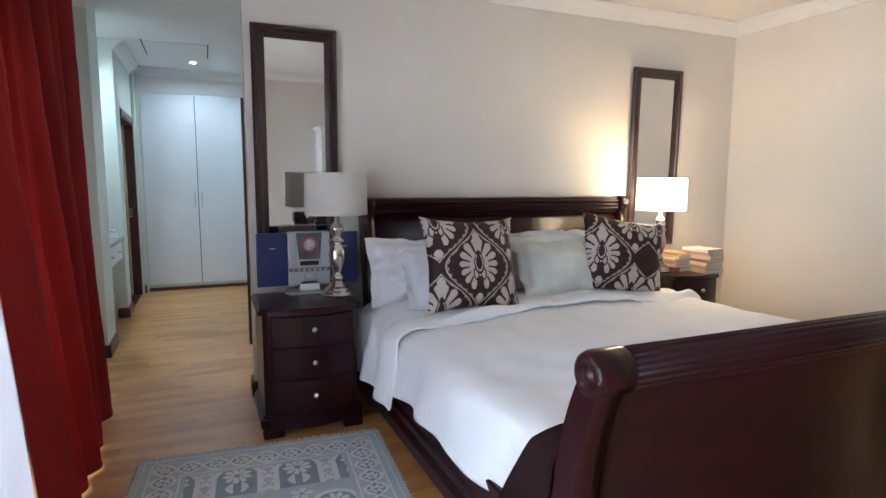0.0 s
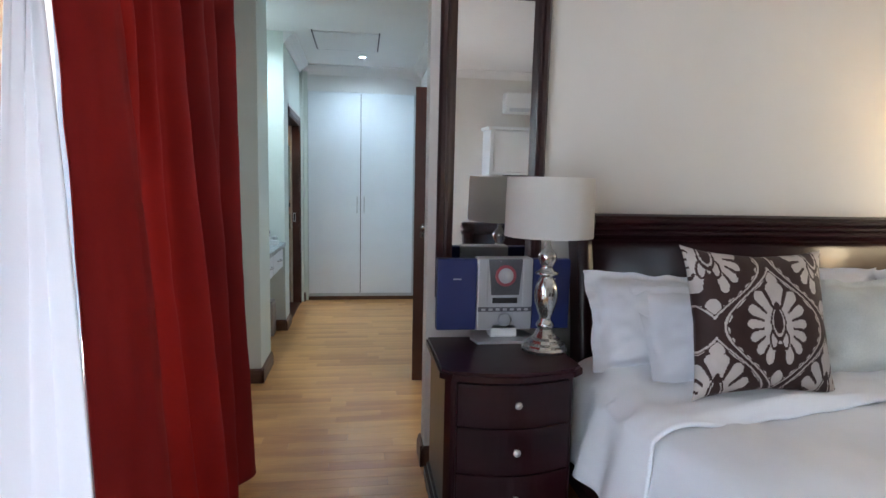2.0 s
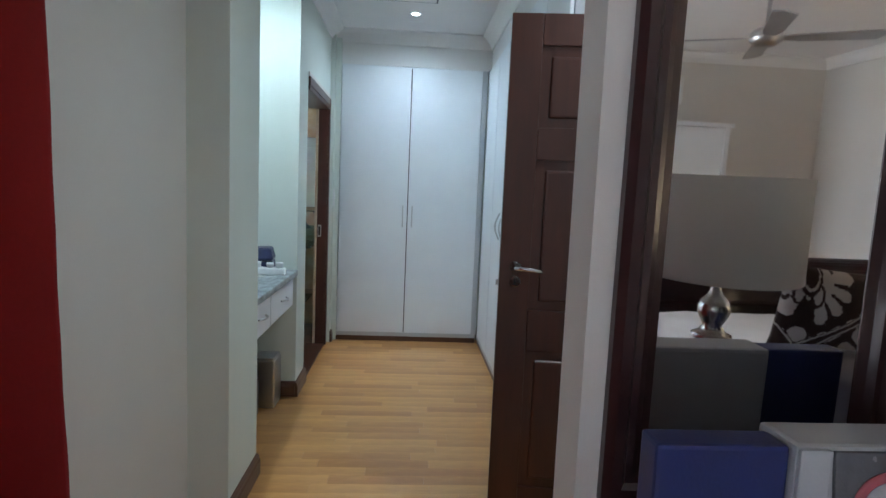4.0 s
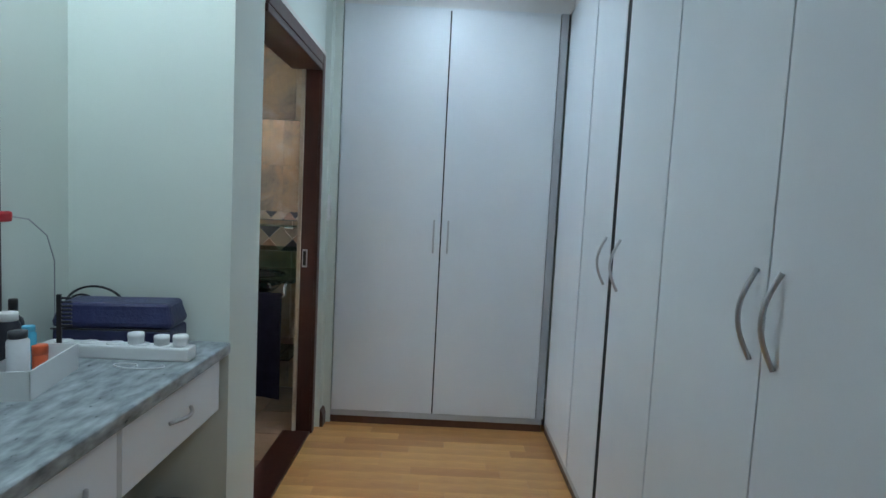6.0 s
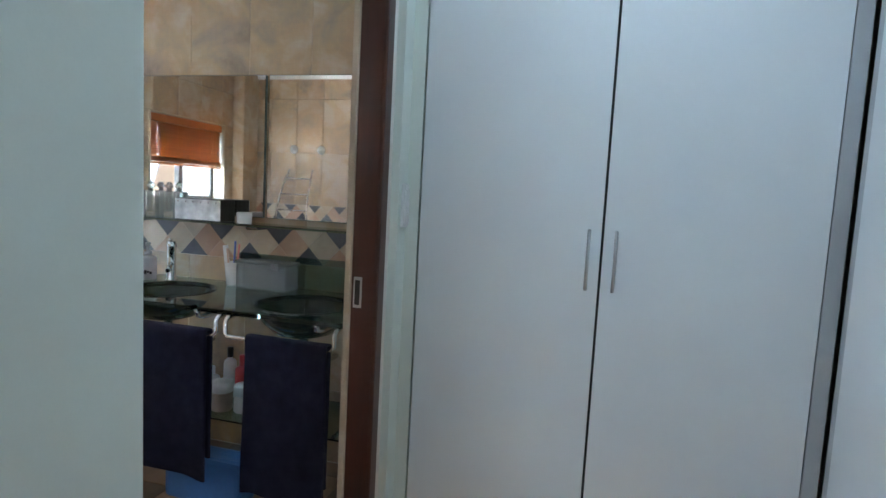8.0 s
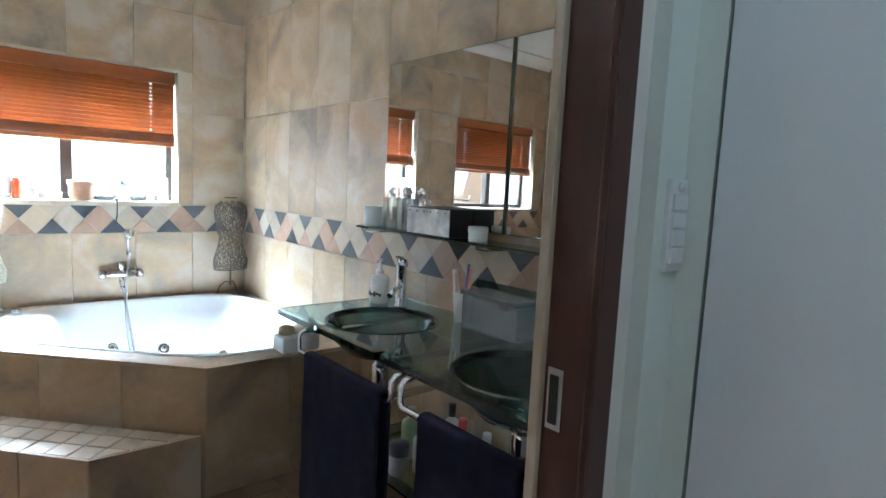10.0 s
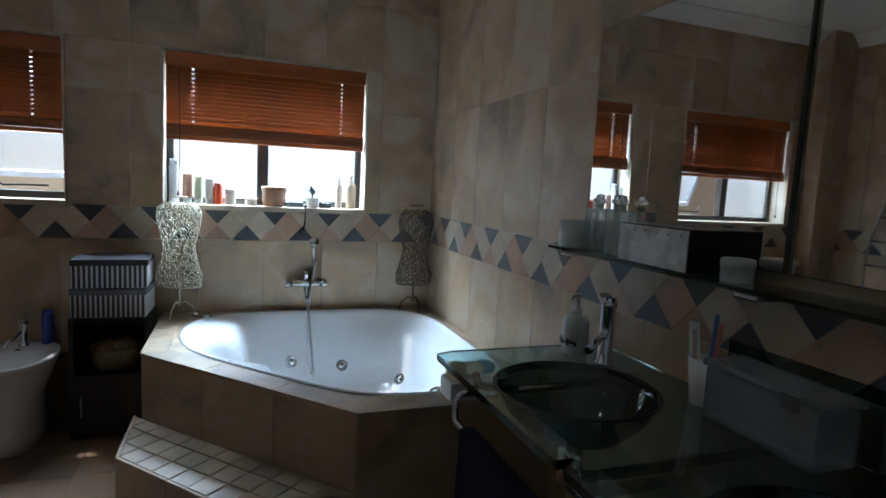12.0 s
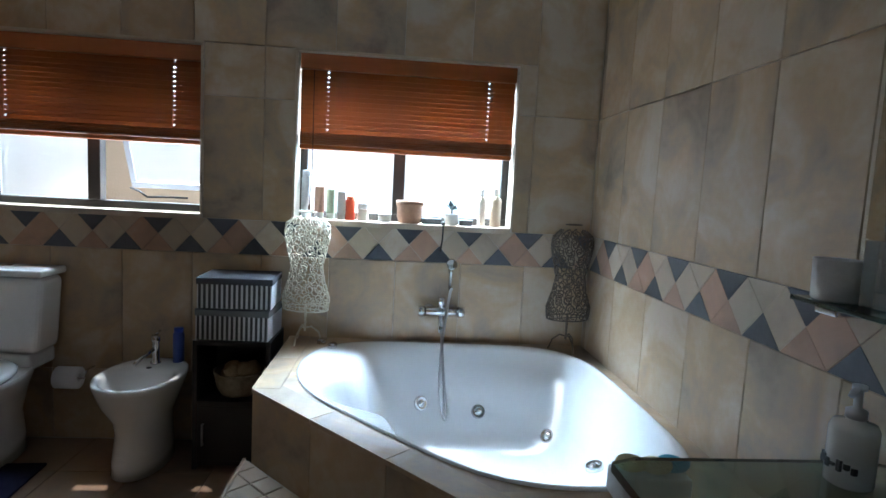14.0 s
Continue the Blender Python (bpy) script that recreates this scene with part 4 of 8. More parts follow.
def radio():
    t = thing("stereo", pose(0.345, 3.06, 0.705), "silver compact stereo with two dark blue speaker panels", "stereo")
    bm = bmesh.new()
    prism(bm, [(-0.13, -0.10), (0.13, -0.10), (0.15, -0.02), (0.12, 0.10), (-0.12, 0.10), (-0.15, -0.02)][::1], 0.0, 0.012, 0.003)
    part("foot_plate", bm, SILVER, t)
    bm = bmesh.new()
    bx(bm, -0.06, -0.03, 0.0115, 0.06, 0.06, 0.075, 0.008)
    part("neck", bm, PLASTIC_W, t)
    for s in (-1, 1):
        bm = bmesh.new()
        a, b = (-0.30, -0.125) if s < 0 else (0.125, 0.30)
        bx(bm, a, -0.022, 0.045, b, 0.03, 0.36, 0.006)
        sp = part("speaker", bm, NAVY, t, "dark blue speaker cloth panel")
        bm = bmesh.new()
        bx(bm, (a + b) / 2 - 0.018, -0.0245, 0.268, (a + b) / 2 + 0.018, -0.022, 0.274)
        part("badge", bm, SILVER, sp)
    bm = bmesh.new()
    bx(bm, -0.124, -0.03, 0.045, 0.124, 0.05, 0.365, 0.008)
    u = part("unit", bm, SILVER, t)
    for sx in (-1, 1):
        bm = bmesh.new()
        bx(bm, sx * 0.1 - 0.022, -0.037, 0.152, sx * 0.1 + 0.022, -0.029, 0.362, 0.004)
        part("side_column", bm, SILVER, u)
    bm = bmesh.new()
    prism(bm, [(-0.062, -0.16), (0.062, -0.16), (0.076, -0.002), (-0.076, -0.002)], 0.0, 0.006, 0.002, pose(0, -0.030, 0.362, 90, 0, 0))
    part("disc_door", bm, mat("smoked_silver", (0.13, 0.13, 0.145), (0.09, 0.09, 0.10), 0.25, 0.3), u)
    bm = bmesh.new()
    lathe(bm, [(0.047, 0), (0.047, 0.0015), (0.040, 0.002), (0, 0.002)], 36, pose(0, -0.0365, 0.288, 90, 0, 0))
    part("disc_rim", bm, mat("faded_red_print", (0.34, 0.06, 0.08), (0.22, 0.05, 0.06), 0.4), u, "faded red ring round the disc window")
    bm = bmesh.new()
    lathe(bm, [(0.034, 0), (0.034, 0.0015), (0.012, 0.002), (0.010, 0.004), (0, 0.0045)], 32, pose(0, -0.0387, 0.288, 90, 0, 0))
    part("disc_hub", bm, mat("pale_grey_plastic", (0.46, 0.46, 0.48), (0.36, 0.36, 0.38), 0.35, fine=200, bump=0.003), u)
    bm = bmesh.new()
    bx(bm, -0.056, -0.034, 0.165, 0.056, -0.029, 0.19, 0.002)
    part("display", bm, BLACK, u)
    bm = bmesh.new()
    bx(bm, -0.120, -0.035, 0.128, 0.120, -0.029, 0.148, 0.002)
    strip = part("control_strip", bm, mat("dark_button_strip", (0.10, 0.10, 0.12), None, 0.4), u)
    for k in range(7):
        bm = bmesh.new()
        bx(bm, -0.105 + k * 0.032, -0.038, 0.133, -0.087 + k * 0.032, -0.0352, 0.143, 0.001)
        part("button", bm, SILVER, strip)
    bm = bmesh.new()
    lathe(bm, [(0.028, 0), (0.028, 0.010), (0.025, 0.014), (0, 0.014)], 28, pose(0, -0.03, 0.092, 90, 0, 0))
    part("volume_knob", bm, SILVER, u)


radio()


def books(x, y, z):
    cols = [(0.5, 0.42, 0.36), (0.42, 0.28, 0.12), (0.6, 0.58, 0.55), (0.22, 0.10, 0.09), (0.62, 0.5, 0.4), (0.55, 0.33, 0.25), (0.62, 0.62, 0.6)]
    for s, (ox, oy, n, w) in enumerate(((0.09, -0.02, 7, 0.17), (-0.06, 0.12, 6, 0.14))):
        zz = z
        for k in range(n):
            h = random.uniform(0.016, 0.034)
            c = cols[(k + 3 * s) % 7]
            b = thing("book", pose(x + ox + random.uniform(-0.012, 0.012), y + oy + random.uniform(-0.01, 0.01), zz, 0, 0, random.uniform(-9, 9)), "closed paperback book in the stack on the nightstand", "book", "books on the nightstand")
            d = w * 1.4
            bm = bmesh.new()
            bx(bm, -w / 2 + 0.003, -d / 2 + 0.003, 0.0022, w / 2 - 0.003, d / 2 - 0.003, h - 0.0022)
            part("pages", bm, mat("book_pages", (0.66, 0.61, 0.5), (0.56, 0.5, 0.4), 0.9, fine=300), b)
            bm = bmesh.new()
            bx(bm, -w / 2, -d / 2, 0, w / 2, d / 2, 0.002)
            bx(bm, -w / 2, -d / 2, h - 0.002, w / 2, d / 2, h)
            bx(bm, -w / 2, -d / 2, 0.002, -w / 2 + 0.0025, d / 2, h - 0.002)
            part("cover", bm, mat("book_cover_%d" % ((k + 3 * s) % 7), c, None, 0.5), b)
            zz += h + 0.0005


books(3.22, 2.84, 0.69)


# ---- rug ----
def rug():
    t = thing("rug", pose(-0.04, 1.72, 0.0, 0, 0, -4.3), "teal-grey flatwoven rug with ivory scrolls and a pale fringe", "rug")
    W, D = 1.17, 1.66

    def rosette(dx, dy, r, petals, turn=0.0):
        """1 in the petals, 2 in the dark ring, 0 outside."""
        d, a = math.hypot(dx, dy), math.atan2(dy, dx) + turn
        if d < r * 0.22:
            return 2
        if d < r * (0.62 + 0.38 * abs(math.cos(a * petals / 2))):
            return 1 if abs(math.cos(a * petals / 2)) > 0.32 else 2
        return 0

    def pattern(x, y):
        ex, ey = W / 2 - abs(x), D / 2 - abs(y)
        e = min(ex, ey)
        if e < 0.022:
            return 0
        if e < 0.03 or abs(e - 0.062) < 0.004 or abs(e - 0.20) < 0.006:
            return 1
        s = y if ex < ey else x
        if e < 0.20:
            if e < 0.062:
                return 0
            q = (e - 0.13) / 0.062
            ph = (s / 0.235) % 1.0 - 0.5
            wave = 0.82 * math.cos(2 * math.pi * ph)
            if abs(q - wave) < 0.17 or abs(q + wave) < 0.17:
                return 1
            got = rosette(((s / 0.235 + 0.25) % 0.5 - 0.25) * 0.235, (e - 0.13) * (1 if abs(abs(ph) - 0.25) > 0.12 else 1.6), 0.036, 6, 0.4)
            if got:
                return got
            return 2 if abs(q) < abs(wave) else 0
        if e < 0.225:
            return 0
        # field of round-headed niches with palmettes, urns and leaf sprays
        px, py = 0.27, 0.36
        k = math.floor(y / py)
        cx = ((x + (px / 2 if k % 2 else 0) + px / 2) % px) - px / 2
        cy = (y % py) - 0.13
        arch = math.hypot(cx, max(0.0, cy - 0.05))
        low = cy > -0.12
        if low and 0.088 < arch < 0.112:
            return 1
        if low and arch <= 0.088:
            got = rosette(cx, (cy - 0.06) * 0.9, 0.066, 9, 0.3)
            if got:
                return got
            if abs(cx) < 0.05 * (1 - ((cy + 0.05) / 0.06) ** 2) and abs(cy + 0.05) < 0.06:
                return 1 if abs(cx) > 0.016 else 2
            return 2
        got = rosette(cx - math.copysign(px / 2, cx), cy - 0.17, 0.05, 5, 1.2)
        if got:
            return got
        spray = abs(abs(cx) - 0.118 - 0.012 * math.sin(cy * 60)) < 0.008 + 0.006 * math.sin(cy * 120)
        return 1 if spray and cy < 0.12 else 0

    bm = bmesh.new()
    n, k = 240, 330
    sheet(bm, lambda u, v: ((u - 0.5) * W, (v - 0.5) * D, 0.009 + 0.0012 * math.sin(u * 9) + 0.001 * math.sin(v * 13)), n, k)
    for f in bm.faces:
        c = f.calc_center_median()
        f.material_index = pattern(c.x, c.y)
    part("pile", bm, [RUGC, RUGP, RUGD], t)
    bm = bmesh.new()
    bx(bm, -W / 2, -D / 2, 0.0, W / 2, D / 2, 0.0045)
    part("backing", bm, RUGC, t)
    for s in (-1, 1):
        bm = bmesh.new()
        for i in range(110):
            x = lerp(-W / 2, W / 2, (i + 0.5) / 110)
            a = random.uniform(-0.014, 0.014)
            tube(bm, [(x, s * D / 2, 0.005), (x + a * 0.4, s * (D / 2 + 0.02), 0.006), (x + a, s * (D / 2 + random.uniform(0.034, 0.046)), 0.003)], 0.0025, 4)
        for i in range(60):
            y = lerp(-D / 2, D / 2, (i + 0.5) / 60)
            tube(bm, [(s * W / 2, y, 0.005), (s * (W / 2 + 0.014), y + random.uniform(-0.008, 0.008), 0.004)], 0.003, 4)
        tagged(part("fringe", bm, RUGP, t, "ivory knotted fringe"), kind="stuff")


rug()


# ---- dressing passage ----
def bow_handle(bm, x, y, z, length, nrm, along=(0, 0, 1), bulge=0.032):
    n, a = Vector(nrm), Vector(along)
    c = Vector((x, y, z))
    pts = [c + a * (length * (i / 12 - 0.5)) + n * (bulge * math.sin(math.pi * i / 12) + 0.004) for i in range(13)]
    tube(bm, pts, 0.0055, 8)


def wardrobe_door(parent, x0, x1, z0, z1, y, handle_x, face):
    """A flat laminate door in the local plane y, 0.018 thick, facing -y."""
    bm = bmesh.new()
    bx(bm, x0, y, z0, x1, y + 0.018, z1, 0.002)
    d = part("door", bm, WHITE_LAM, parent)
    if handle_x is not None:
        bm = bmesh.new()
        bow_handle(bm, handle_x, y, 1.14, 0.19, (0, -1, 0))
        part("handle", bm, STEEL, d, "bowed brushed steel handle")
    return d


def wardrobe(name, m, w, doors, depth, label, trim=()):
    t = thing("wardrobe", m, label, "wardrobe", "fitted wardrobes of the dressing passage")
    bm = bmesh.new()
    bx(bm, 0, 0.022, 0.075, w, depth, 2.435)
    part("body", bm, GREY_TRIM, t, "carcass behind the doors")
    bm = bmesh.new()
    bx(bm, 0.0, 0.010, 0.0, w, 0.028, 0.0445)
    part("toe_kick", bm, SKIRT, t, "dark brown toe kick board")
    bm = bmesh.new()
    bx(bm, 0.0, 0.004, 0.045, w, 0.022, 0.078, 0.002)
    part("base_rail", bm, GREY_TRIM, t)
    for x0, x1, hx in doors:
        wardrobe_door(t, x0, x1, 0.082, 2.42, 0.0, hx, None)
    for x0, x1 in trim:
        bm = bmesh.new()
        bx(bm, x0, 0.006, 0.079, x1, 0.022, 2.434, 0.002)
        part("filler_strip", bm, GREY_TRIM, t)
    bm = bmesh.new()
    bx(bm, 0.0, 0.012, 2.422, w, 0.0215, 2.4345)
    part("top_rail", bm, WHITE_LAM, t)
    return t


# end wardrobe, two doors
wardrobe("end", pose(-0.899, YW, 0), 1.262, [(0.006, 0.603, 0.566), (0.611, 1.224, 0.648)], 0.55, "tall white fitted wardrobe closing the end of the passage", [(1.228, 1.272)])
# side wardrobes along the passage
wardrobe("side", pose(XR, 7.403, 0, 0, 0, -90), 0.633, [(0.048, 0.618, None)], 0.57, "white fitted corner wardrobe beside the end wardrobe", [(0.002, 0.046)])
wardrobe("side", pose(XR, 6.765, 0, 0, 0, -90), 0.955, [(0.0, 0.441, 0.395), (0.487, 0.955, 0.57)], 0.57, "white fitted wardrobe with doors standing slightly apart")
wardrobe("side", pose(XR, 5.805, 0, 0, 0, -90), 0.98, [(0.004, 0.548, 0.515), (0.553, 0.976, 0.60)], 0.57, "white fitted double wardrobe with bowed steel handles")
# black strips set in two door gaps, their shade given as colour
bm = bmesh.new()
bx(bm, -0.2965, YW + 0.003, 0.084, -0.2872, YW + 0.0205, 2.418)
setting("trim_gap_end", bm, GAPSHADE, "black strip painted as shade between the end wardrobe doors", "trim")
bm = bmesh.new()
bx(bm, XR + 0.002, 6.279, 0.083, XR + 0.0212, 6.3235, 2.418)
setting("trim_gap", bm, GAPSHADE, "black strip painted as shade between two wardrobe doors", "trim")


def panel_door():
    m = pose(0.078, 4.512, 0.012, 0, 0, -8)
    t = thing("open_door", m, "red-brown six-panel wooden door standing open by the wardrobes", "door")
    w, h, th = 0.813, 2.02, 0.042
    rails = [(0, 0.21), (0.76, 0.92), (1.49, 1.61), (h - 0.115, h)]
    for a in (0.0, w / 2 - 0.055, w - 0.115):
        bm = bmesh.new()
        bx(bm, a, -th / 2, 0, a + (0.115 if a != w / 2 - 0.055 else 0.11), th / 2, h, 0.003)
        part("stile", bm, DOORW, t)
    for z0, z1 in rails:
        for xa, xb in ((0.1152, w / 2 - 0.0552), (w / 2 + 0.0552, w - 0.1152)):
            bm = bmesh.new()
            bx(bm, xa, -th / 2 + 0.0005, z0, xb, th / 2 - 0.0005, z1, 0.003)
            part("rail", bm, DOORW, t)
    for (_, z0), (z1, _) in zip(rails, rails[1:]):
        for xa, xb in ((0.1155, w / 2 - 0.0555), (w / 2 + 0.0555, w - 0.1155)):
            bm = bmesh.new()
            bx(bm, xa, -0.009, z0 + 0.0004, xb, 0.009, z1 - 0.0004)
            bx(bm, xa + 0.035, -0.017, z0 + 0.035, xb - 0.035, 0.017, z1 - 0.035, 0.012, 3)
            part("panel", bm, DOORW, t)
    for s in (-1, 1):
        bm = bmesh.new()
        lathe(bm, [(0.023, 0), (0.023, 0.006), (0.020, 0.009), (0, 0.009)], 28, pose(0.06, s * th / 2, 1.085, 90 * s, 0, 0))
        r = part("handle_rose", bm, CHROME, t)
        bm = bmesh.new()
        tube(bm, [(0.06, s * th / 2, 1.085), (0.06, s * (th / 2 + 0.045), 1.085), (0.07, s * (th / 2 + 0.052), 1.085), (0.11, s * (th / 2 + 0.052), 1.083), (0.158, s * (th / 2 + 0.048), 1.077)], 0.009, 10)
        part("lever", bm, CHROME, r)
        bm = bmesh.new()
        lathe(bm, [(0.023, 0), (0.023, 0.005), (0.020, 0.007), (0, 0.007)], 28, pose(0.06, s * th / 2, 1.030, 90 * s, 0, 0))
        k = part("key_rose", bm, CHROME, t)
        bm = bmesh.new()
        bx(bm, 0.055, s * (th / 2 + 0.0085) - 0.001, 1.018, 0.065, s * (th / 2 + 0.0085) + 0.001, 1.042)
        part("keyhole", bm, BLACK, k)
    bm = bmesh.new()
    bx(bm, -0.002, -0.012, 0.86, 0.0, 0.012, 1.09)
    part("lock_edge", bm, STEEL, t)
    bm = bmesh.new()
    bx(bm, -0.012, -0.007, 1.01, -0.0022, 0.007, 1.03, 0.002)
    part("latch_bolt", bm, STEEL, t)


panel_door()


def switch_plate():
    t = thing("light_switch", pose(XS, 7.378, 1.205), "white four-gang light switch with a small sensor above", "switch")
    bm = bmesh.new()
    bx(bm, 0.0, -0.026, 0.0, 0.010, 0.026, 0.146, 0.003)
    part("plate", bm, PLASTIC_W, t)
    for k in range(4):
        bm = bmesh.new()
        bx(bm, 0.0102, -0.02, 0.014 + k * 0.028, 0.0145, 0.02, 0.038 + k * 0.028, 0.001)
        part("rocker", bm, PLASTIC_W, t)
    bm = bmesh.new()
    lathe(bm, [(0.008, 0), (0.007, 0.004), (0, 0.005)], 14, pose(0.0102, 0, 0.134, 0, 90, 0))
    part("sensor", bm, PLASTIC_W, t)


switch_plate()


def downlight(x, y, label, watts, color, top=H):
    t = thing("downlight", pose(x, y, top), label, "ceiling light", "recessed ceiling lights")
    bm = bmesh.new()
    lathe(bm, [(0.026, -0.001), (0.042, -0.001), (0.042, -0.006), (0.038, -0.009), (0.03, -0.006), (0.026, -0.001)], 28, cap=False)
    part("ring", bm, PLASTIC_W, t)
    bm = bmesh.new()
    lathe(bm, [(0.026, -0.002), (0.02, -0.004), (0, -0.005)], 20)
    part("bulb", bm, glow("lit_downlight", color, 30.0), t)
    if watts:
        lamp("downlight_beam", "SPOT", pose(x, y, top - 0.02), watts, color, size=0.09, spot=(radians(165), 0.8))


downlight(-0.28, 6.86, "lit recessed ceiling downlight in the passage", PASSAGE_W * 0.65, (0.68, 0.87, 1.0))
downlight(-1.18, 5.42, "lit recessed ceiling downlight over the dressing table", PASSAGE_W * 1.05, (0.72, 0.90, 1.0))
downlight(0.58, 4.02, "lit recessed ceiling downlight behind the bedhead wall", PASSAGE_W * 0.8, (0.82, 0.93, 1.0))
downlight(2.0, -0.85, "lit recessed ceiling downlight over the bedroom", 0, (1.0, 0.95, 0.85))
downlight(-2.4, 5.9, "lit recessed ceiling downlight in the bathroom", BATH_W, (1.0, 0.95, 0.88), HB)

hatch = thing("ceiling_hatch", pose(-0.425, 6.23, H), "white ceiling hatch with a dark open edge", "hatch")
bm = bmesh.new()
bx(bm, -0.29, -0.33, -0.012, 0.29, 0.33, -0.001, 0.003)
part("lid", bm, CEIL, hatch)
# dark strips colour in the shade of the lid's open edge
for b in ((-0.295, 0.331, 0.295, 0.343), (-0.303, -0.343, -0.291, 0.343), (0.291, -0.343, 0.303, 0.343)):
    bm = bmesh.new()
    bx(bm, b[0], b[1], -0.009, b[2], b[3], -0.0005)
    part("shadow_frame", bm, mat("hatch_edge_shade", (0.10, 0.10, 0.11), None, 0.8), hatch)


# dressing table in the niche
def dressing_table():
    t = thing("dressing_table", pose(0, 0, 0), "built-in dressing table with a grey granite-look top and white drawers", "dressing table")
    bm = bmesh.new()
    bx(bm, NB + 0.001, 4.987, 0.795, XL + 0.008, 5.998, 0.835, 0.008, 3)
    part("top", bm, COUNTER, t, "grey flecked granite-look counter top")
    for ya, yb in ((5.01, 5.375), (5.395, 5.96)):
        bm = bmesh.new()
        bx(bm, XL - 0.033, ya, 0.615, XL - 0.015, yb, 0.79, 0.002)
        d = part("drawer_front", bm, WHITE_LAM, t)
        bm = bmesh.new()
        bow_handle(bm, XL - 0.015, (ya + yb) / 2, 0.705, 0.13, (1, 0, 0), (0, 1, 0), 0.026)
        part("handle", bm, STEEL, d, "bowed brushed steel handle")
        bm = bmesh.new()
        bx(bm, XL - 0.45, ya + 0.01, 0.625, XL - 0.034, yb - 0.01, 0.785)
        part("drawer_box", bm, WHITE_LAM, t)
    bm = bmesh.new()
    bx(bm, XL - 0.03, 5.376, 0.615, XL - 0.016, 5.394, 0.794)
    part("divider", bm, GREY_TRIM, t)


dressing_table()
Z = 0.835


def vanity_case():
    t = thing("beauty_case", pose(-1.27, 5.88, Z, 0, 0, 6), "navy blue vinyl case lying at the back of the counter", "case")
    bm = bmesh.new()
    bx(bm, -0.17, -0.075, 0, 0.17, 0.075, 0.07, 0.012, 3)
    part("bottom", bm, mat("navy_vinyl", (0.03, 0.035, 0.11), (0.018, 0.02, 0.07), 0.4, scale=14, fine=90, bump=0.03), t)
    bm = bmesh.new()
    vs = bx(bm, -0.172, -0.077, 0.072, 0.172, 0.077, 0.15, 0.02, 3)
    for v in bm.verts:
        if v.co.z > 0.10:
            v.co.x *= 0.94
            v.co.y *= 0.86
            v.co.z += 0.006 * math.sin(v.co.x * 20)
    part("lid", bm, MATS["navy_vinyl"], t)
    bm = bmesh.new()
    tube(bm, [(-0.17, -0.078, 0.071), (0.17, -0.078, 0.071)], 0.003, 6)
    part("zip", bm, BLACK, t)


vanity_case()


def power_strip():
    t = thing("power_strip", pose(-1.21, 5.77, Z, 0, 0, 2), "white multi-plug power strip lying on the counter", "power strip")
    bm = bmesh.new()
    bx(bm, -0.22, -0.03, 0, 0.205, 0.03, 0.04, 0.006)
    part("housing", bm, PLASTIC_W, t)
    for k in range(5):
        x = -0.17 + k * 0.075
        bm = bmesh.new()
        lathe(bm, [(0.024, 0.0402), (0.024, 0.043), (0.0, 0.0425)], 20, pose(x, 0, 0))
        part("socket", bm, PLASTIC_W, t)
    for x, r, h in ((0.04, 0.022, 0.032), (0.115, 0.021, 0.026), (0.17, 0.021, 0.03)):
        bm = bmesh.new()
        lathe(bm, [(r, 0.043), (r, 0.043 + h * 0.6), (r * 1.06, 0.043 + h * 0.62), (r, 0.043 + h), (0, 0.043 + h)], 20, pose(x, 0.002, 0))
        part("plug", bm, PLASTIC_W, t)
    c = thing("cable", pose(-1.12, 5.70, Z), "thin pale charger cable curled on the counter", "cable")
    bm = bmesh.new()
    tube(bm, [(0.05 * math.cos(a) + 0.012 * a - 0.05, 0.022 * math.sin(a * 1.0) - 0.02, 0.003) for a in (i * 0.25 for i in range(30))], 0.002, 6)
    part("cord", bm, PLASTIC_W, c)
    c = thing("cable", pose(-1.40, 5.90, Z), "black cables looping up behind the navy case", "cable")
    bm = bmesh.new()
    tube(bm, [(0.10 * math.cos(a), 0.05, 0.10 + 0.075 * math.sin(a)) for a in (math.pi * (-0.1 + 1.3 * i / 20) for i in range(21))], 0.004, 6)
    tube(bm, [(0.06 * math.cos(a) - 0.03, 0.03, 0.08 + 0.07 * math.sin(a)) for a in (math.pi * (-0.2 + 1.4 * i / 20) for i in range(21))], 0.004, 6)
    tube(bm, [(0.1 * math.cos(-0.31), 0.05, 0.08), (0.10, 0.05, 0.003)], 0.004, 6)
    part("cord", bm, BLACK, c)


power_strip()


def tray(x, y, rz, w, d, h):
    t = thing("organiser_tray", pose(x, y, Z, 0, 0, rz), "white plastic organiser tray full of toiletries", "tray", "organiser trays")
    bm = bmesh.new()
    bx(bm, -w / 2, -d / 2, 0, w / 2, d / 2, 0.004)
    for b in ((-w / 2, -d / 2, w / 2, -d / 2 + 0.004), (-w / 2, d / 2 - 0.004, w / 2, d / 2), (-w / 2, -d / 2, -w / 2 + 0.004, d / 2), (w / 2 - 0.004, -d / 2, w / 2, d / 2), (-0.002, -d / 2, 0.002, d / 2)):
        bx(bm, b[0], b[1], 0.004, b[2], b[3], h)
    part("tray_body", bm, PLASTIC_W, t)


tray(-1.33, 5.50, 12, 0.20, 0.26, 0.07)
tray(-1.36, 5.17, 0, 0.22, 0.28, 0.06)


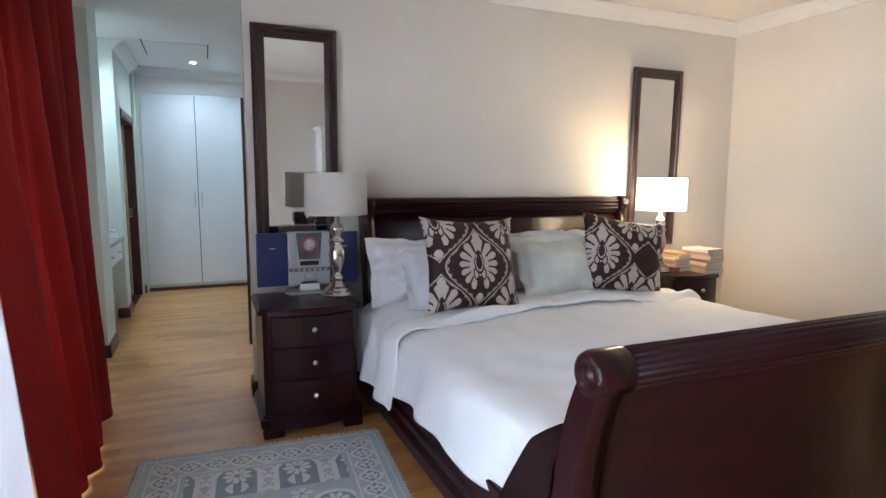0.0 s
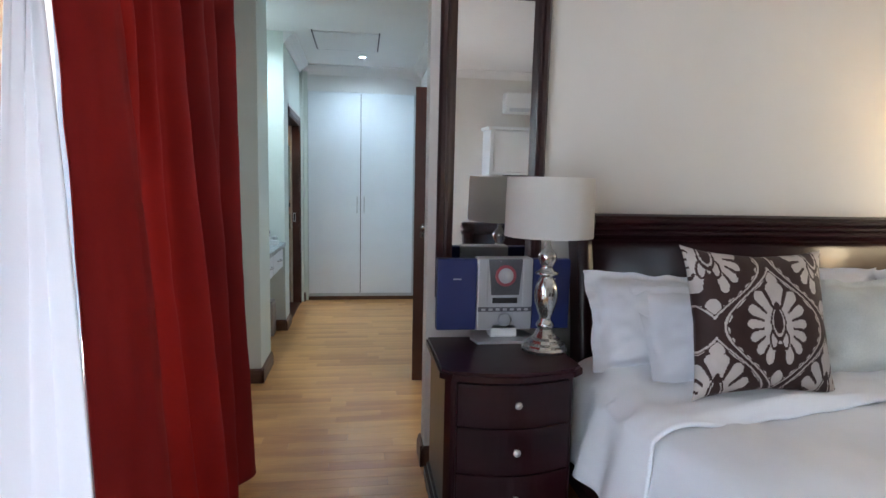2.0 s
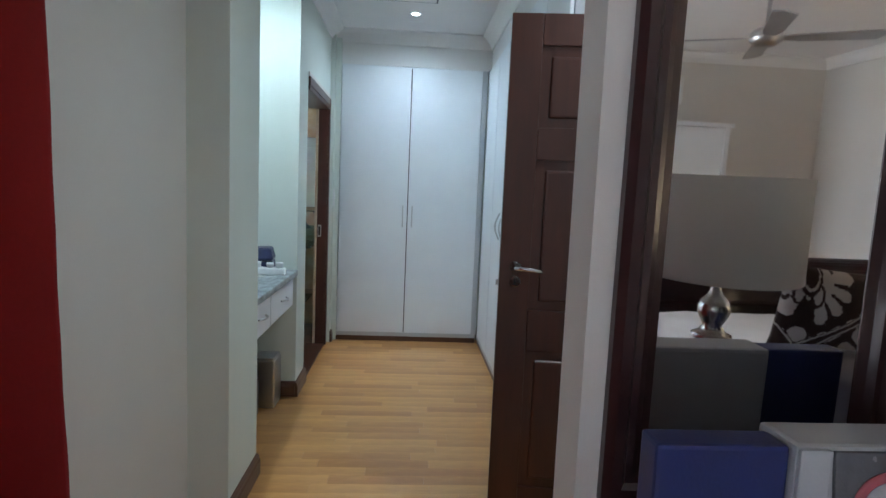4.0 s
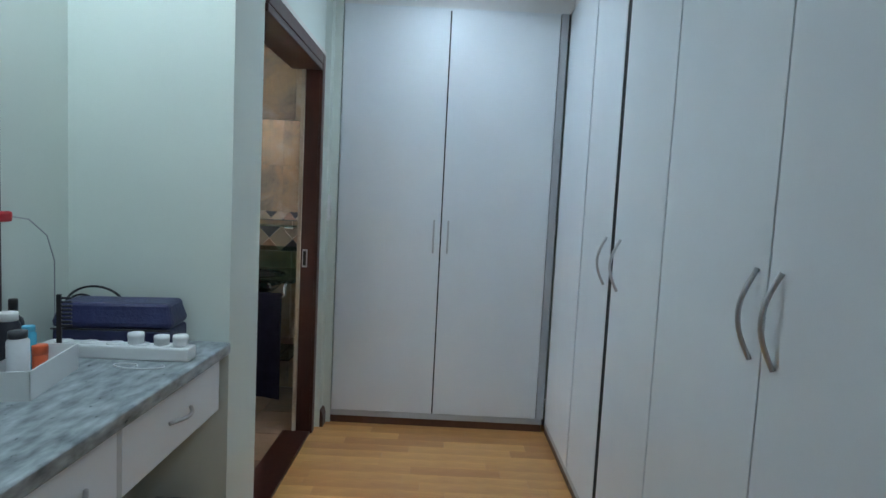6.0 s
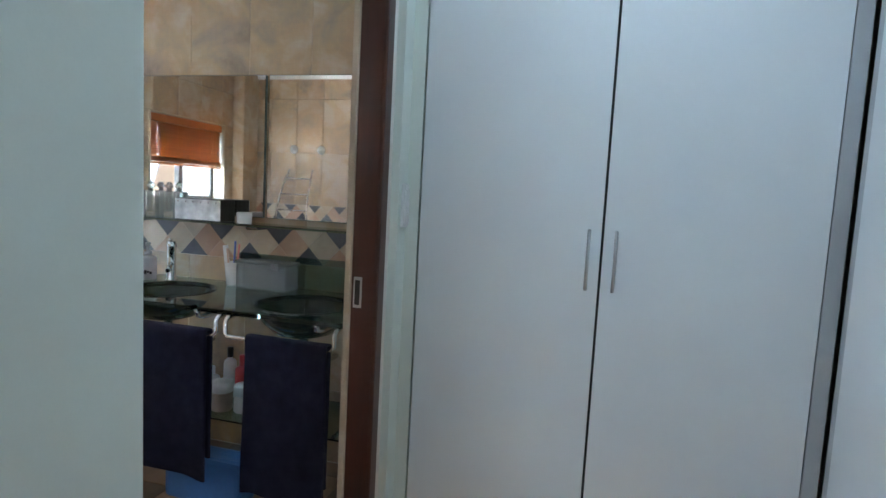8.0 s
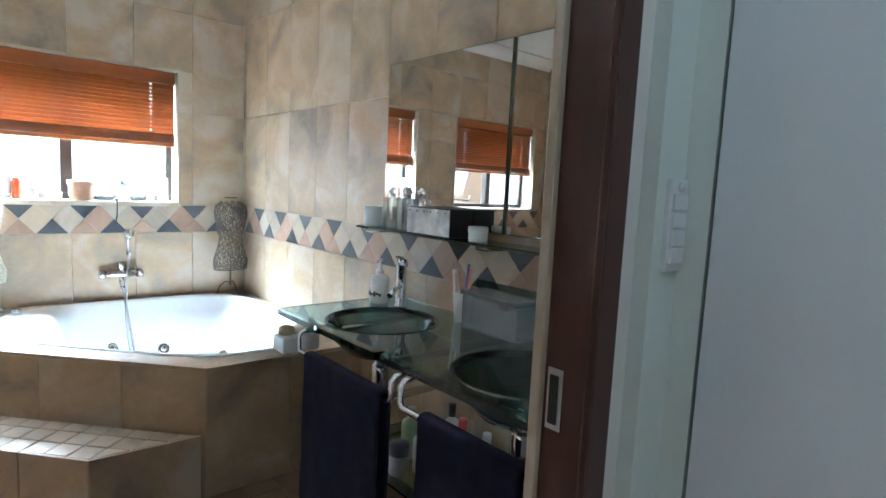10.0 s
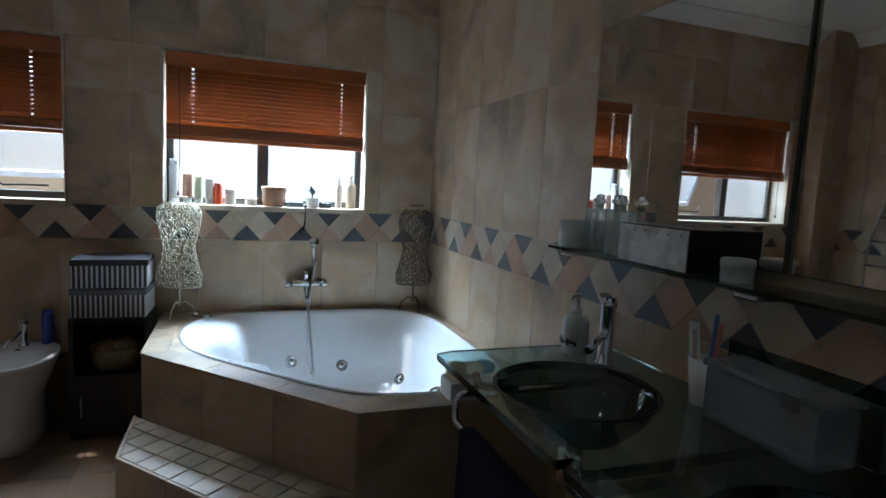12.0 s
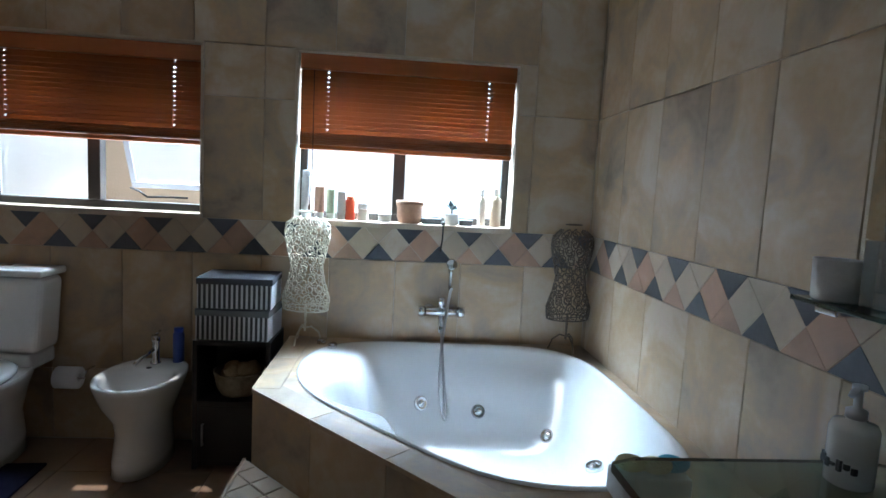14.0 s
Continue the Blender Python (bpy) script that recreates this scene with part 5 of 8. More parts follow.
def bottle(name, x, y, z, r, h, color, cap, label, group, shape="bottle", parent=None, material=None, cm=None):
    t = thing(name, pose(x, y, z), label, "bottle", group)
    bm = bmesh.new()
    if shape == "bottle":
        lathe(bm, [(r * 0.94, 0), (r, 0.004), (r, h * 0.66), (r * 0.9, h * 0.72), (r * 0.4, h * 0.78), (r * 0.38, h * 0.8)], 18)
        k = [(r * 0.46, h * 0.80), (r * 0.46, h * 0.985), (r * 0.4, h), (0, h)]
    elif shape == "tube":
        lathe(bm, [(r * 0.95, h * 0.2), (r, h * 0.24), (r * 0.98, h * 0.6), (r * 0.9, h * 0.97), (r * 0.86, h), (0, h)], 16)
        for v in bm.verts:
            v.co.x *= 1 - 0.85 * max(0, (v.co.z / h - 0.3) / 0.7)
        k = [(r * 0.8, 0), (r * 0.85, h * 0.19), (0, h * 0.195)]
    elif shape == "jar":
        lathe(bm, [(r * 0.95, 0), (r, 0.003), (r, h * 0.6), (r * 0.94, h * 0.64)], 20)
        k = [(r * 1.03, h * 0.645), (r * 1.03, h * 0.97), (r * 0.98, h), (0, h)]
    else:
        lathe(bm, [(r * 0.96, 0), (r, 0.003), (r, h * 0.82), (r * 0.8, h * 0.87), (r * 0.8, h * 0.875)], 18)
        k = [(r * 0.85, h * 0.876), (r * 0.85, h * 0.985), (r * 0.78, h), (0, h)]
    cn = "%.2f_%.2f_%.2f" % color
    part("container", bm, material or mat("packaging_" + cn, color, None, 0.35, bump=0.003), t)
    bm = bmesh.new()
    lathe(bm, k, 18)
    cn = "%.2f_%.2f_%.2f" % cap
    part("cap", bm, cm or mat("packaging_" + cn, cap, None, 0.35, bump=0.003), t)
    return t


G1 = "toiletries on the dressing table"
bottle("spray_can", -1.36, 5.53, Z + 0.004, 0.026, 0.17, (0.02, 0.02, 0.03), (0.75, 0.75, 0.75), "black spray can with a white cap in the tray", G1, "can")
bottle("spray_can", -1.29, 5.47, Z + 0.004, 0.024, 0.14, (0.75, 0.76, 0.78), (0.06, 0.06, 0.07), "white roll-on bottle with a black cap", G1, "can")
bottle("pump_bottle", -1.40, 5.60, Z + 0.004, 0.024, 0.19, (0.03, 0.03, 0.04), (0.02, 0.02, 0.02), "black pump bottle standing in the tray", G1)
bottle("bottle", -1.36, 5.60, Z + 0.004, 0.018, 0.12, (0.08, 0.45, 0.65), (0.12, 0.5, 0.7), "small turquoise bottle in the tray", G1, "can")
bottle("bottle", -1.33, 5.60, Z + 0.004, 0.018, 0.07, (0.75, 0.13, 0.04), (0.75, 0.13, 0.04), "short orange bottle in the tray", G1, "jar")
bottle("bottle", -1.42, 5.48, Z + 0.004, 0.02, 0.20, (0.72, 0.72, 0.74), (0.65, 0.05, 0.35), "white bottle with a magenta cap", G1)
bottle("bottle", -1.31, 5.40, Z + 0.004, 0.02, 0.11, (0.7, 0.72, 0.74), (0.2, 0.25, 0.3), "clear bottle lying among toiletries in the tray", G1)
bottle("bottle", -1.37, 5.20, Z + 0.004, 0.022, 0.15, (0.55, 0.4, 0.35), (0.7, 0.7, 0.7), "pinkish lotion bottle in the organiser tray", G1)
bottle("jar", -1.31, 5.12, Z + 0.004, 0.03, 0.06, (0.7, 0.72, 0.72), (0.6, 0.6, 0.62), "pale cream jar in the organiser tray", G1, "jar")

brush = thing("comb", pose(-1.32, 5.66, Z + 0.0, 0, 0, 20), "black hair comb standing upright beside the tray", "comb")
bm = bmesh.new()
bx(bm, -0.006, -0.006, 0.0, 0.006, 0.006, 0.20, 0.002)
for k in range(8):
    bx(bm, 0.006, -0.004, 0.11 + k * 0.011, 0.03, 0.004, 0.115 + k * 0.011)
part("spine", bm, BLACK, brush)

nm = thing("niche_mirror", pose(NB, 5.34, 0.90), "dressing mirror in a dark wooden frame above the counter", "mirror")
for b in ((-0.34, 0.0, 0.34, 0.06), (-0.34, 1.14, 0.34, 1.2), (-0.34, 0.06, -0.28, 1.14), (0.28, 0.06, 0.34, 1.14)):
    bm = bmesh.new()
    bx(bm, 0.0, b[0], b[1], 0.03, b[2], b[3], 0.006)
    part("frame_side", bm, FRAMEW, nm)
bm = bmesh.new()
bx(bm, 0.0, -0.279, 0.061, 0.008, 0.279, 1.139)
part("mirror_glass", bm, MIRROR, nm)

clip = thing("hair_clip", pose(NB + 0.03, 5.66, 1.24), "red hair clip hooked on the mirror frame with a wire", "clip")
bm = bmesh.new()
bx(bm, 0.0, -0.02, -0.015, 0.025, 0.03, 0.015, 0.008)
part("clip_body", bm, mat("red_plastic", (0.55, 0.03, 0.04), None, 0.35), clip)
bm = bmesh.new()
tube(bm, [(0.012, 0.03, 0.0), (0.015, 0.10, -0.01), (0.018, 0.17, -0.06), (0.02, 0.20, -0.14), (0.02, 0.20, -0.30), (0.02, 0.19, -0.403)], 0.002, 6)
part("wire", bm, SILVER, clip)

binn = thing("waste_bin", pose(-1.13, 5.86, 0), "grey metal box standing under the dressing table", "bin")
bm = bmesh.new()
bx(bm, -0.07, -0.09, 0, 0.07, 0.09, 0.30, 0.012)
part("shell", bm, STEEL, binn)
bm = bmesh.new()
bx(bm, -0.062, -0.082, 0.3005, 0.062, 0.082, 0.315, 0.004)
part("lid", bm, SILVER, binn)
bagt = thing("handbag", pose(-1.25, 5.55, 0), "dark bag standing under the dressing table", "bag")
bm = bmesh.new()
bx(bm, -0.13, -0.12, 0, 0.13, 0.12, 0.26, 0.05, 4)
part("bag_body", bm, mat("dark_leather", (0.03, 0.024, 0.022), (0.018, 0.014, 0.013), 0.5, scale=20, fine=150, bump=0.04), bagt)
bm = bmesh.new()
tube(bm, arc((0, 0, 0.24), 0.085, 0.0, math.pi, 16, (0, 1, 0)), 0.009, 8)
part("strap", bm, MATS["dark_leather"], bagt)

# ---- far side of the bedroom, seen in the mirrors ----
unit = thing("wall_unit", pose(2.1, YS, 0), "white built-in wall unit with upper cupboards around a television", "wall unit")
for nme, b in (("side_panel", (-0.75, 0, 0, -0.70, 0.45, 1.93)), ("side_panel", (0.70, 0, 0, 0.75, 0.45, 1.93)), ("top_panel", (-0.78, 0, 1.9305, 0.78, 0.47, 1.97)), ("shelf", (-0.699, 0, 1.36, 0.699, 0.44, 1.39))):
    bm = bmesh.new()
    bx(bm, *b, 0.003)
    part(nme, bm, WHITE_LAM, unit)
for a, b in ((-0.695, -0.003), (0.003, 0.695)):
    bm = bmesh.new()
    bx(bm, a, 0.42, 1.395, b, 0.44, 1.925, 0.002)
    d = part("cupboard_door", bm, WHITE_LAM, unit)
    bm = bmesh.new()
    bow_handle(bm, -0.04 if a < -0.1 else 0.04, 0.44, 1.52, 0.13, (0, 1, 0))
    part("handle", bm, STEEL, d)
chest = thing("tv_chest", pose(2.1, YS + 0.22, 0), "dark mahogany chest standing inside the wall unit", "chest")
bm = bmesh.new()
bx(bm, -0.66, -0.2, 0.0, 0.66, 0.22, 0.82, 0.01)
part("chest_body", bm, MAHOG_X, chest)
for k in range(3):
    bm = bmesh.new()
    bx(bm, -0.62, 0.2205, 0.08 + k * 0.24, 0.62, 0.236, 0.30 + k * 0.24, 0.004)
    part("drawer_front", bm, MAHOG_X, chest)
tv = thing("television", pose(2.1, YS + 0.2, 0.82), "black television standing on the dark chest", "television")
bm = bmesh.new()
bx(bm, -0.5, -0.03, 0.06, 0.5, 0.03, 0.62, 0.008)
part("screen", bm, BLACK, tv)
bm = bmesh.new()
bx(bm, -0.2, -0.1, 0, 0.2, 0.1, 0.062, 0.006)
part("stand", bm, BLACK, tv)
ac = thing("air_conditioner", pose(2.03, YS, 2.17), "white split air conditioner mounted high on the wall", "air conditioner")
bm = bmesh.new()
bx(bm, -0.43, 0, 0, 0.43, 0.19, 0.27, 0.03, 4)
part("casing", bm, PLASTIC_W, ac)
bm = bmesh.new()
bx(bm, -0.38, 0.15, 0.018, 0.38, 0.1935, 0.07, 0.004)
part("louvre", bm, GREY_TRIM, ac)
fan = thing("ceiling_fan", pose(2.02, 0.45, H), "ceiling fan with four brushed steel blades at rest", "fan")
bm = bmesh.new()
lathe(bm, [(0.06, 0), (0.055, -0.05), (0.014, -0.06), (0.014, -0.30), (0.07, -0.31), (0.1, -0.34), (0.1, -0.39), (0.06, -0.42), (0, -0.425)], 28)
part("motor", bm, STEEL, fan)
for k in range(4):
    bm = bmesh.new()
    mm = pose(0, 0, -0.37, 0, 0, 90 * k + 25)
    prism(bm, [(0.09, -0.03), (0.2, -0.065), (0.62, -0.075), (0.66, 0.0), (0.62, 0.06), (0.2, 0.045), (0.09, 0.03)], -0.004, 0.004, 0, mm @ pose(0, 0, 0, 10, 0, 0))
    part("blade", bm, STEEL, fan)

# ---- bathroom: windows, blinds ----
def bath_window(k, y0, y1, open_sash):
    t = thing("window_%d" % k, pose(XW - 0.16, 0, 0), "dark bronze framed bathroom window with frosted glass" + (" and a top-hung sash pushed open" if open_sash else ""), "window")
    t["kind"] = "structure"
    ym = lerp(y0, y1, 0.44)
    for nme, b in (("frame_bottom", (y0, WZ0, y1, WZ0 + 0.035)), ("frame_top", (y0, WZ1 - 0.035, y1, WZ1)), ("frame_jamb", (y0, WZ0 + 0.0355, y0 + 0.035, WZ1 - 0.0355)), ("frame_jamb", (y1 - 0.035, WZ0 + 0.0355, y1, WZ1 - 0.0355)), ("mullion", (ym, WZ0 + 0.0355, ym + 0.06, WZ1 - 0.0355))):
        bm = bmesh.new()
        bx(bm, -0.03, b[0], b[1], 0.03, b[2], b[3], 0.004)
        part(nme, bm, BRONZE, t)
    for n, (a, b) in enumerate(((y0 + 0.0355, ym - 0.0005), (ym + 0.0605, y1 - 0.0355))):
        sash = open_sash and n == 1
        if sash:
            zz = -(WZ1 - WZ0 - 0.08)
            m = pose(-0.03, 0, WZ1 - 0.04, 0, 24, 0)
            bm = bmesh.new()
            for c in ((a, zz, b, zz + 0.035), (a, -0.035, b, 0.0), (a, zz + 0.035, a + 0.03, -0.035), (b - 0.03, zz + 0.035, b, -0.035)):
                bx(bm, -0.015, c[0], c[1], 0.015, c[2], c[3], 0.003, 2, m)
            sh = part("sash", bm, ALU, t, "open sash frame")
            bm = bmesh.new()
            bx(bm, -0.003, a + 0.03, zz + 0.035, 0.003, b - 0.03, -0.035, 0, 2, m)
            g = part("pane", bm, FROSTW, sh)
            bm = bmesh.new()
            yc = (a + b) / 2 - 0.02
            tube(bm, [(0.03, yc, WZ0 + 0.06), (0.0, yc - 0.05, WZ0 + 0.085), (-0.10, yc - 0.14, WZ0 + 0.10)], 0.005, 6)
            tube(bm, [(0.03, yc, WZ0 + 0.06), (0.04, yc + 0.08, WZ0 + 0.065), (0.04, yc + 0.2, WZ0 + 0.065)], 0.006, 6)
            part("stay", bm, BLACK, sh)
        else:
            bm = bmesh.new()
            bx(bm, -0.003, a, WZ0 + 0.036, 0.003, b, WZ1 - 0.036)
            g = part("pane", bm, FROSTW, t, "frosted glass pane")
        g.visible_shadow = False
    bm = bmesh.new()
    bx(bm, 0.031, y0 - 0.0, WZ0 - 0.03, 0.175, y1 + 0.0, WZ0 - 0.002, 0.004)
    part("sill", bm, PALE, t, "pale stone window sill")
    for nme, b in (("reveal_side", (0.031, y0 - 0.012, WZ0 - 0.001, 0.172, y0 - 0.001, WZ1)), ("reveal_side", (0.031, y1 + 0.001, WZ0 - 0.001, 0.172, y1 + 0.012, WZ1)), ("reveal_top", (0.031, y0 - 0.012, WZ1 + 0.001, 0.172, y1 + 0.012, WZ1 + 0.012))):
        bm = bmesh.new()
        bx(bm, *b)
        part(nme, bm, PALE, t)


FROSTW = glass_mat("frosted_window_glass", (0.95, 0.97, 0.97), 0.45)


def blind(y0, y1, zb):
    t = thing("venetian_blind", pose(XW - 0.045, 0, 0), "orange-brown wooden venetian blind half lowered in the window", "blind", "bathroom blinds")
    bm = bmesh.new()
    bx(bm, -0.03, y0 + 0.008, WZ1 - 0.075, 0.03, y1 - 0.008, WZ1 - 0.002, 0.006)
    part("valance", bm, BLIND, t)
    top, n = WZ1 - 0.085, 0
    step = 0.0225
    cnt = int((top - zb - 0.07) / step)
    first = None
    holes = [y0 + 0.14, (y0 + y1) / 2, y1 - 0.14] if (y1 - y0) > 1.08 else [y0 + 0.14, y1 - 0.14]
    for k in range(cnt):
        z = top - k * step
        if first is None:
            bm = bmesh.new()
            ends = [y0 + 0.01] + [q for h in holes for q in (h - 0.006, h + 0.006)] + [y1 - 0.01]
            for a, b in zip(ends[::2], ends[1::2]):
                bx(bm, -0.024, a, -0.0014, 0.024, b, 0.0014)
            for h in holes:
                bx(bm, -0.024, h - 0.006, -0.0014, -0.010, h + 0.006, 0.0014)
                bx(bm, 0.010, h - 0.006, -0.0014, 0.024, h + 0.006, 0.0014)
            first = part("slat", bm, BLIND, t)
            first.matrix_basis = pose(0, 0, z, 0, 64, 0)
        else:
            put(first, t, pose(0, 0, z, 0, 64 + random.uniform(-3, 3), 0))
    z0 = top - cnt * step
    m = 0
    while z0 - m * 0.0036 > zb + 0.024:
        put(first, t, pose(0, 0, z0 - m * 0.0036, 0, random.uniform(-2, 2), 0))
        m += 1
    bm = bmesh.new()
    bx(bm, -0.026, y0 + 0.01, zb, 0.026, y1 - 0.01, zb + 0.022, 0.005)
    part("bottom_rail", bm, BLIND, t)
    for h in holes:
        bm = bmesh.new()
        tube(bm, [(0.027, h, zb + 0.02), (0.027, h, top + 0.02)], 0.0012, 5)
        part("ladder_cord", bm, BLIND, t)
    bm = bmesh.new()
    tube(bm, [(0.034, y0 + 0.075, WZ1 - 0.08), (0.036, y0 + 0.078, 1.4), (0.036, y0 + 0.07, 1.22)], 0.0022, 6)
    lathe(bm, [(0.003, 0), (0.007, -0.02), (0.006, -0.03), (0, -0.032)], 10, pose(0.036, y0 + 0.07, 1.22))
    part("pull_cord", bm, mat("brown_cord", (0.10, 0.05, 0.03), None, 0.8), t)


bath_window(1, W1[0], W1[1], False)
bath_window(2, W2[0], W2[1], True)
blind(W1[0], W1[1], 1.488)
blind(W2[0], W2[1], 1.475)

# ---- corner bath ----
DECK = [(XW + 0.002, 6.489), (-3.568, 6.489), (-2.765, 7.247), (-2.765, YV - 0.002), (XW + 0.002, YV - 0.002)]
DZ = 0.55


def inset_poly(poly, d):
    out, n = [], len(poly)
    for i in range(n):
        p0, p1, p2 = Vector(poly[i - 1]), Vector(poly[i]), Vector(poly[(i + 1) % n])
        e1, e2 = (p1 - p0).normalized(), (p2 - p1).normalized()
        n1, n2 = Vector((-e1.y, e1.x)), Vector((-e2.y, e2.x))
        b = (n1 + n2).normalized()
        out.append(tuple(p1 + b * (d / max(0.3, b.dot(n1)))))
    return out


TC = Vector((-3.50, 7.28))


def rim_radius(a):
    """Rounded outline of the tub inside the deck, seen from its middle."""
    poly = [(XW + 0.07, 6.60), (-3.60, 6.62), (-2.88, 7.30), (-2.88, YV - 0.06), (XW + 0.07, YV - 0.06)]
    acc = 0.0
    for s, wgt in ((-0.36, 0.5), (-0.24, 1), (-0.12, 1.4), (0, 1.6), (0.12, 1.4), (0.24, 1), (0.36, 0.5)):
        d = Vector((math.cos(a + s), math.sin(a + s)))
        best = 9
        for i in range(5):
            p, q = Vector(poly[i]) - TC, Vector(poly[(i + 1) % 5]) - TC
            e = q - p
            den = d.x * e.y - d.y * e.x
            if abs(den) > 1e-6:
                tt = (p.x * e.y - p.y * e.x) / den
                uu = (p.x * d.y - p.y * d.x) / den
                if tt > 0 and 0 <= uu <= 1:
                    best = min(best, tt)
        acc += best ** -2 * wgt
    return (acc / 7.4) ** -0.5


def corner_bath():
    t = thing("corner_bathtub", pose(0, 0, 0), "white acrylic corner whirlpool bathtub set in a tiled surround", "bathtub")
    bm = bmesh.new()
    N = 96
    prof = [(1.0, DZ + 0.003), (0.995, DZ + 0.007), (0.98, DZ + 0.010), (0.965, DZ + 0.006), (0.95, DZ - 0.012), (0.915, DZ - 0.06), (0.86, DZ - 0.16), (0.80, DZ - 0.27), (0.74, DZ - 0.35), (0.66, DZ - 0.39), (0.45, DZ - 0.40), (0.2, DZ - 0.405), (0.0, DZ - 0.405)]
    rings = []
    for k, (s, z) in enumerate(prof):
        ring = []
        for i in range(N):
            a = 2 * math.pi * i / N
            r = rim_radius(a)
            deep = max(0, (k - 4) / 8)
            lobe = math.exp(-((((a - radians(228) + math.pi) % (2 * math.pi)) - math.pi) / 0.30) ** 2) + math.exp(-((((a - radians(292) + math.pi) % (2 * math.pi)) - math.pi) / 0.34) ** 2)
            seat = math.exp(-((((a - radians(136) + math.pi) % (2 * math.pi)) - math.pi) / 0.58) ** 6)
            q = s - ((0.20, 0.25, 0.25, 0.22, 0.18, 0.12)[k - 4] * lobe if 4 <= k <= 9 else 0)
            zz = z
            if k in (5, 6):
                zz = lerp(z, DZ - (0.088 if k == 5 else 0.105), seat)
            ring.append(bm.verts.new((TC.x + r * q * math.cos(a), TC.y + r * q * math.sin(a), zz)) if s > 0 else None)
        rings.append(ring)
    for ra, rb in zip(rings, rings[1:]):
        if rb[0] is None:
            c = bm.verts.new((TC.x, TC.y, prof[-1][1]))
            for i in range(N):
                bm.faces.new((ra[i], ra[(i + 1) % N], c)).smooth = True
        else:
            for i in range(N):
                bm.faces.new((ra[i], ra[(i + 1) % N], rb[(i + 1) % N], rb[i])).smooth = True
    part("shell", bm, ACRYL, t)
    for p, nrm in (((-4.048, 7.144, 0.323), (0.77, 0.51, 0.38)), ((-4.102, 7.425, 0.266), (0.87, 0.01, 0.5)), ((-3.951, 7.729, 0.217), (0.43, -0.73, 0.53)), ((-3.425, 7.758, 0.342), (-0.1, -0.3, 0.98))):
        m = Matrix.Translation(p) @ Vector(nrm).to_track_quat("Z", "Y").to_matrix().to_4x4()
        bm = bmesh.new()
        lathe(bm, [(0.034, -0.01), (0.034, 0.006), (0.028, 0.010), (0.02, 0.004), (0.016, 0.004), (0.012, 0.010), (0, 0.011)], 24, m)
        part("whirlpool_jet", bm, CHROME, t, "round chrome whirlpool jet")
    for x, y in ((-4.17, 6.66), (-4.10, 6.72)):
        bm = bmesh.new()
        lathe(bm, [(0.022, DZ + 0.012), (0.022, DZ + 0.03), (0.016, DZ + 0.036), (0, DZ + 0.037)], 20, pose(x, y, 0))
        part("air_button", bm, CHROME, t)


corner_bath()


def bath_surround():
    t = thing("bath_surround", pose(0, 0, 0), "sandstone-tiled surround of the corner bath with a wide ledge", "bath surround")
    bm = bmesh.new()
    N = 96
    # ring of ledge between the deck outline and the tub
    outer, inner = [], []
    angs = sorted([2 * math.pi * i / N for i in range(N)] + [math.atan2(q[1] - TC.y, q[0] - TC.x) % (2 * math.pi) for q in DECK])
    N = len(angs)
    for a in angs:
        d = Vector((math.cos(a), math.sin(a)))
        best = 9
        for k in range(5):
            p, q = Vector(DECK[k]) - TC, Vector(DECK[(k + 1) % 5]) - TC
            e = q - p
            den = d.x * e.y - d.y * e.x
            if abs(den) > 1e-6:
                tt = (p.x * e.y - p.y * e.x) / den
                uu = (p.x * d.y - p.y * d.x) / den
                if tt > 0 and -0.001 <= uu <= 1.001:
                    best = min(best, tt)
        outer.append(TC + d * best)
        inner.append(TC + d * rim_radius(a) * 0.985)
    o = [bm.verts.new((p.x, p.y, DZ)) for p in outer]
    n_ = [bm.verts.new((p.x, p.y, DZ)) for p in inner]
    for i in range(N):
        bm.faces.new((o[i], o[(i + 1) % N], n_[(i + 1) % N], n_[i]))
    part("ledge", bm, TILE, t, "sandstone tiled ledge")
    # front faces, tile by tile
    for seg, ((ax, ay), (bx_, by)) in enumerate(((DECK[0], DECK[1]), (DECK[1], DECK[2]), (DECK[2], DECK[3]))):
        ln = math.hypot(bx_ - ax, by - ay)
        cnt = max(1, round(ln / 0.36))
        ang = math.degrees(math.atan2(by - ay, bx_ - ax))
        w = ln / cnt
        for k in range(cnt):
            bm = bmesh.new()
            bx(bm, 0.0012, 0.0, 0.001, w - 0.0012, 0.014, DZ - 0.014, 0.0015, 1)
            p = part("tile", bm, TILE, t)
            p.matrix_basis = pose(ax + (bx_ - ax) * k / cnt, ay + (by - ay) * k / cnt, 0, 0, 0, ang)
            bm = bmesh.new()
            bx(bm, 0.0012, -0.004, DZ - 0.012, w - 0.0012, 0.10, DZ + 0.0045 - 0.001 * seg, 0.0012, 2)
            p = part("edge_tile", bm, TILE, t)
            p.matrix_basis = pose(ax + (bx_ - ax) * k / cnt, ay + (by - ay) * k / cnt, 0, 0, 0, ang)
    core = inset_poly(DECK, 0.02)
    bm = bmesh.new()
    n = len(core)
    lo = [bm.verts.new((x, y, 0)) for x, y in core]
    hi = [bm.verts.new((x, y, DZ - 0.02)) for x, y in core]
    for i in range(n):
        bm.faces.new((lo[i], lo[(i + 1) % n], hi[(i + 1) % n], hi[i]))
    part("core", bm, GROUT, t)


bath_surround()


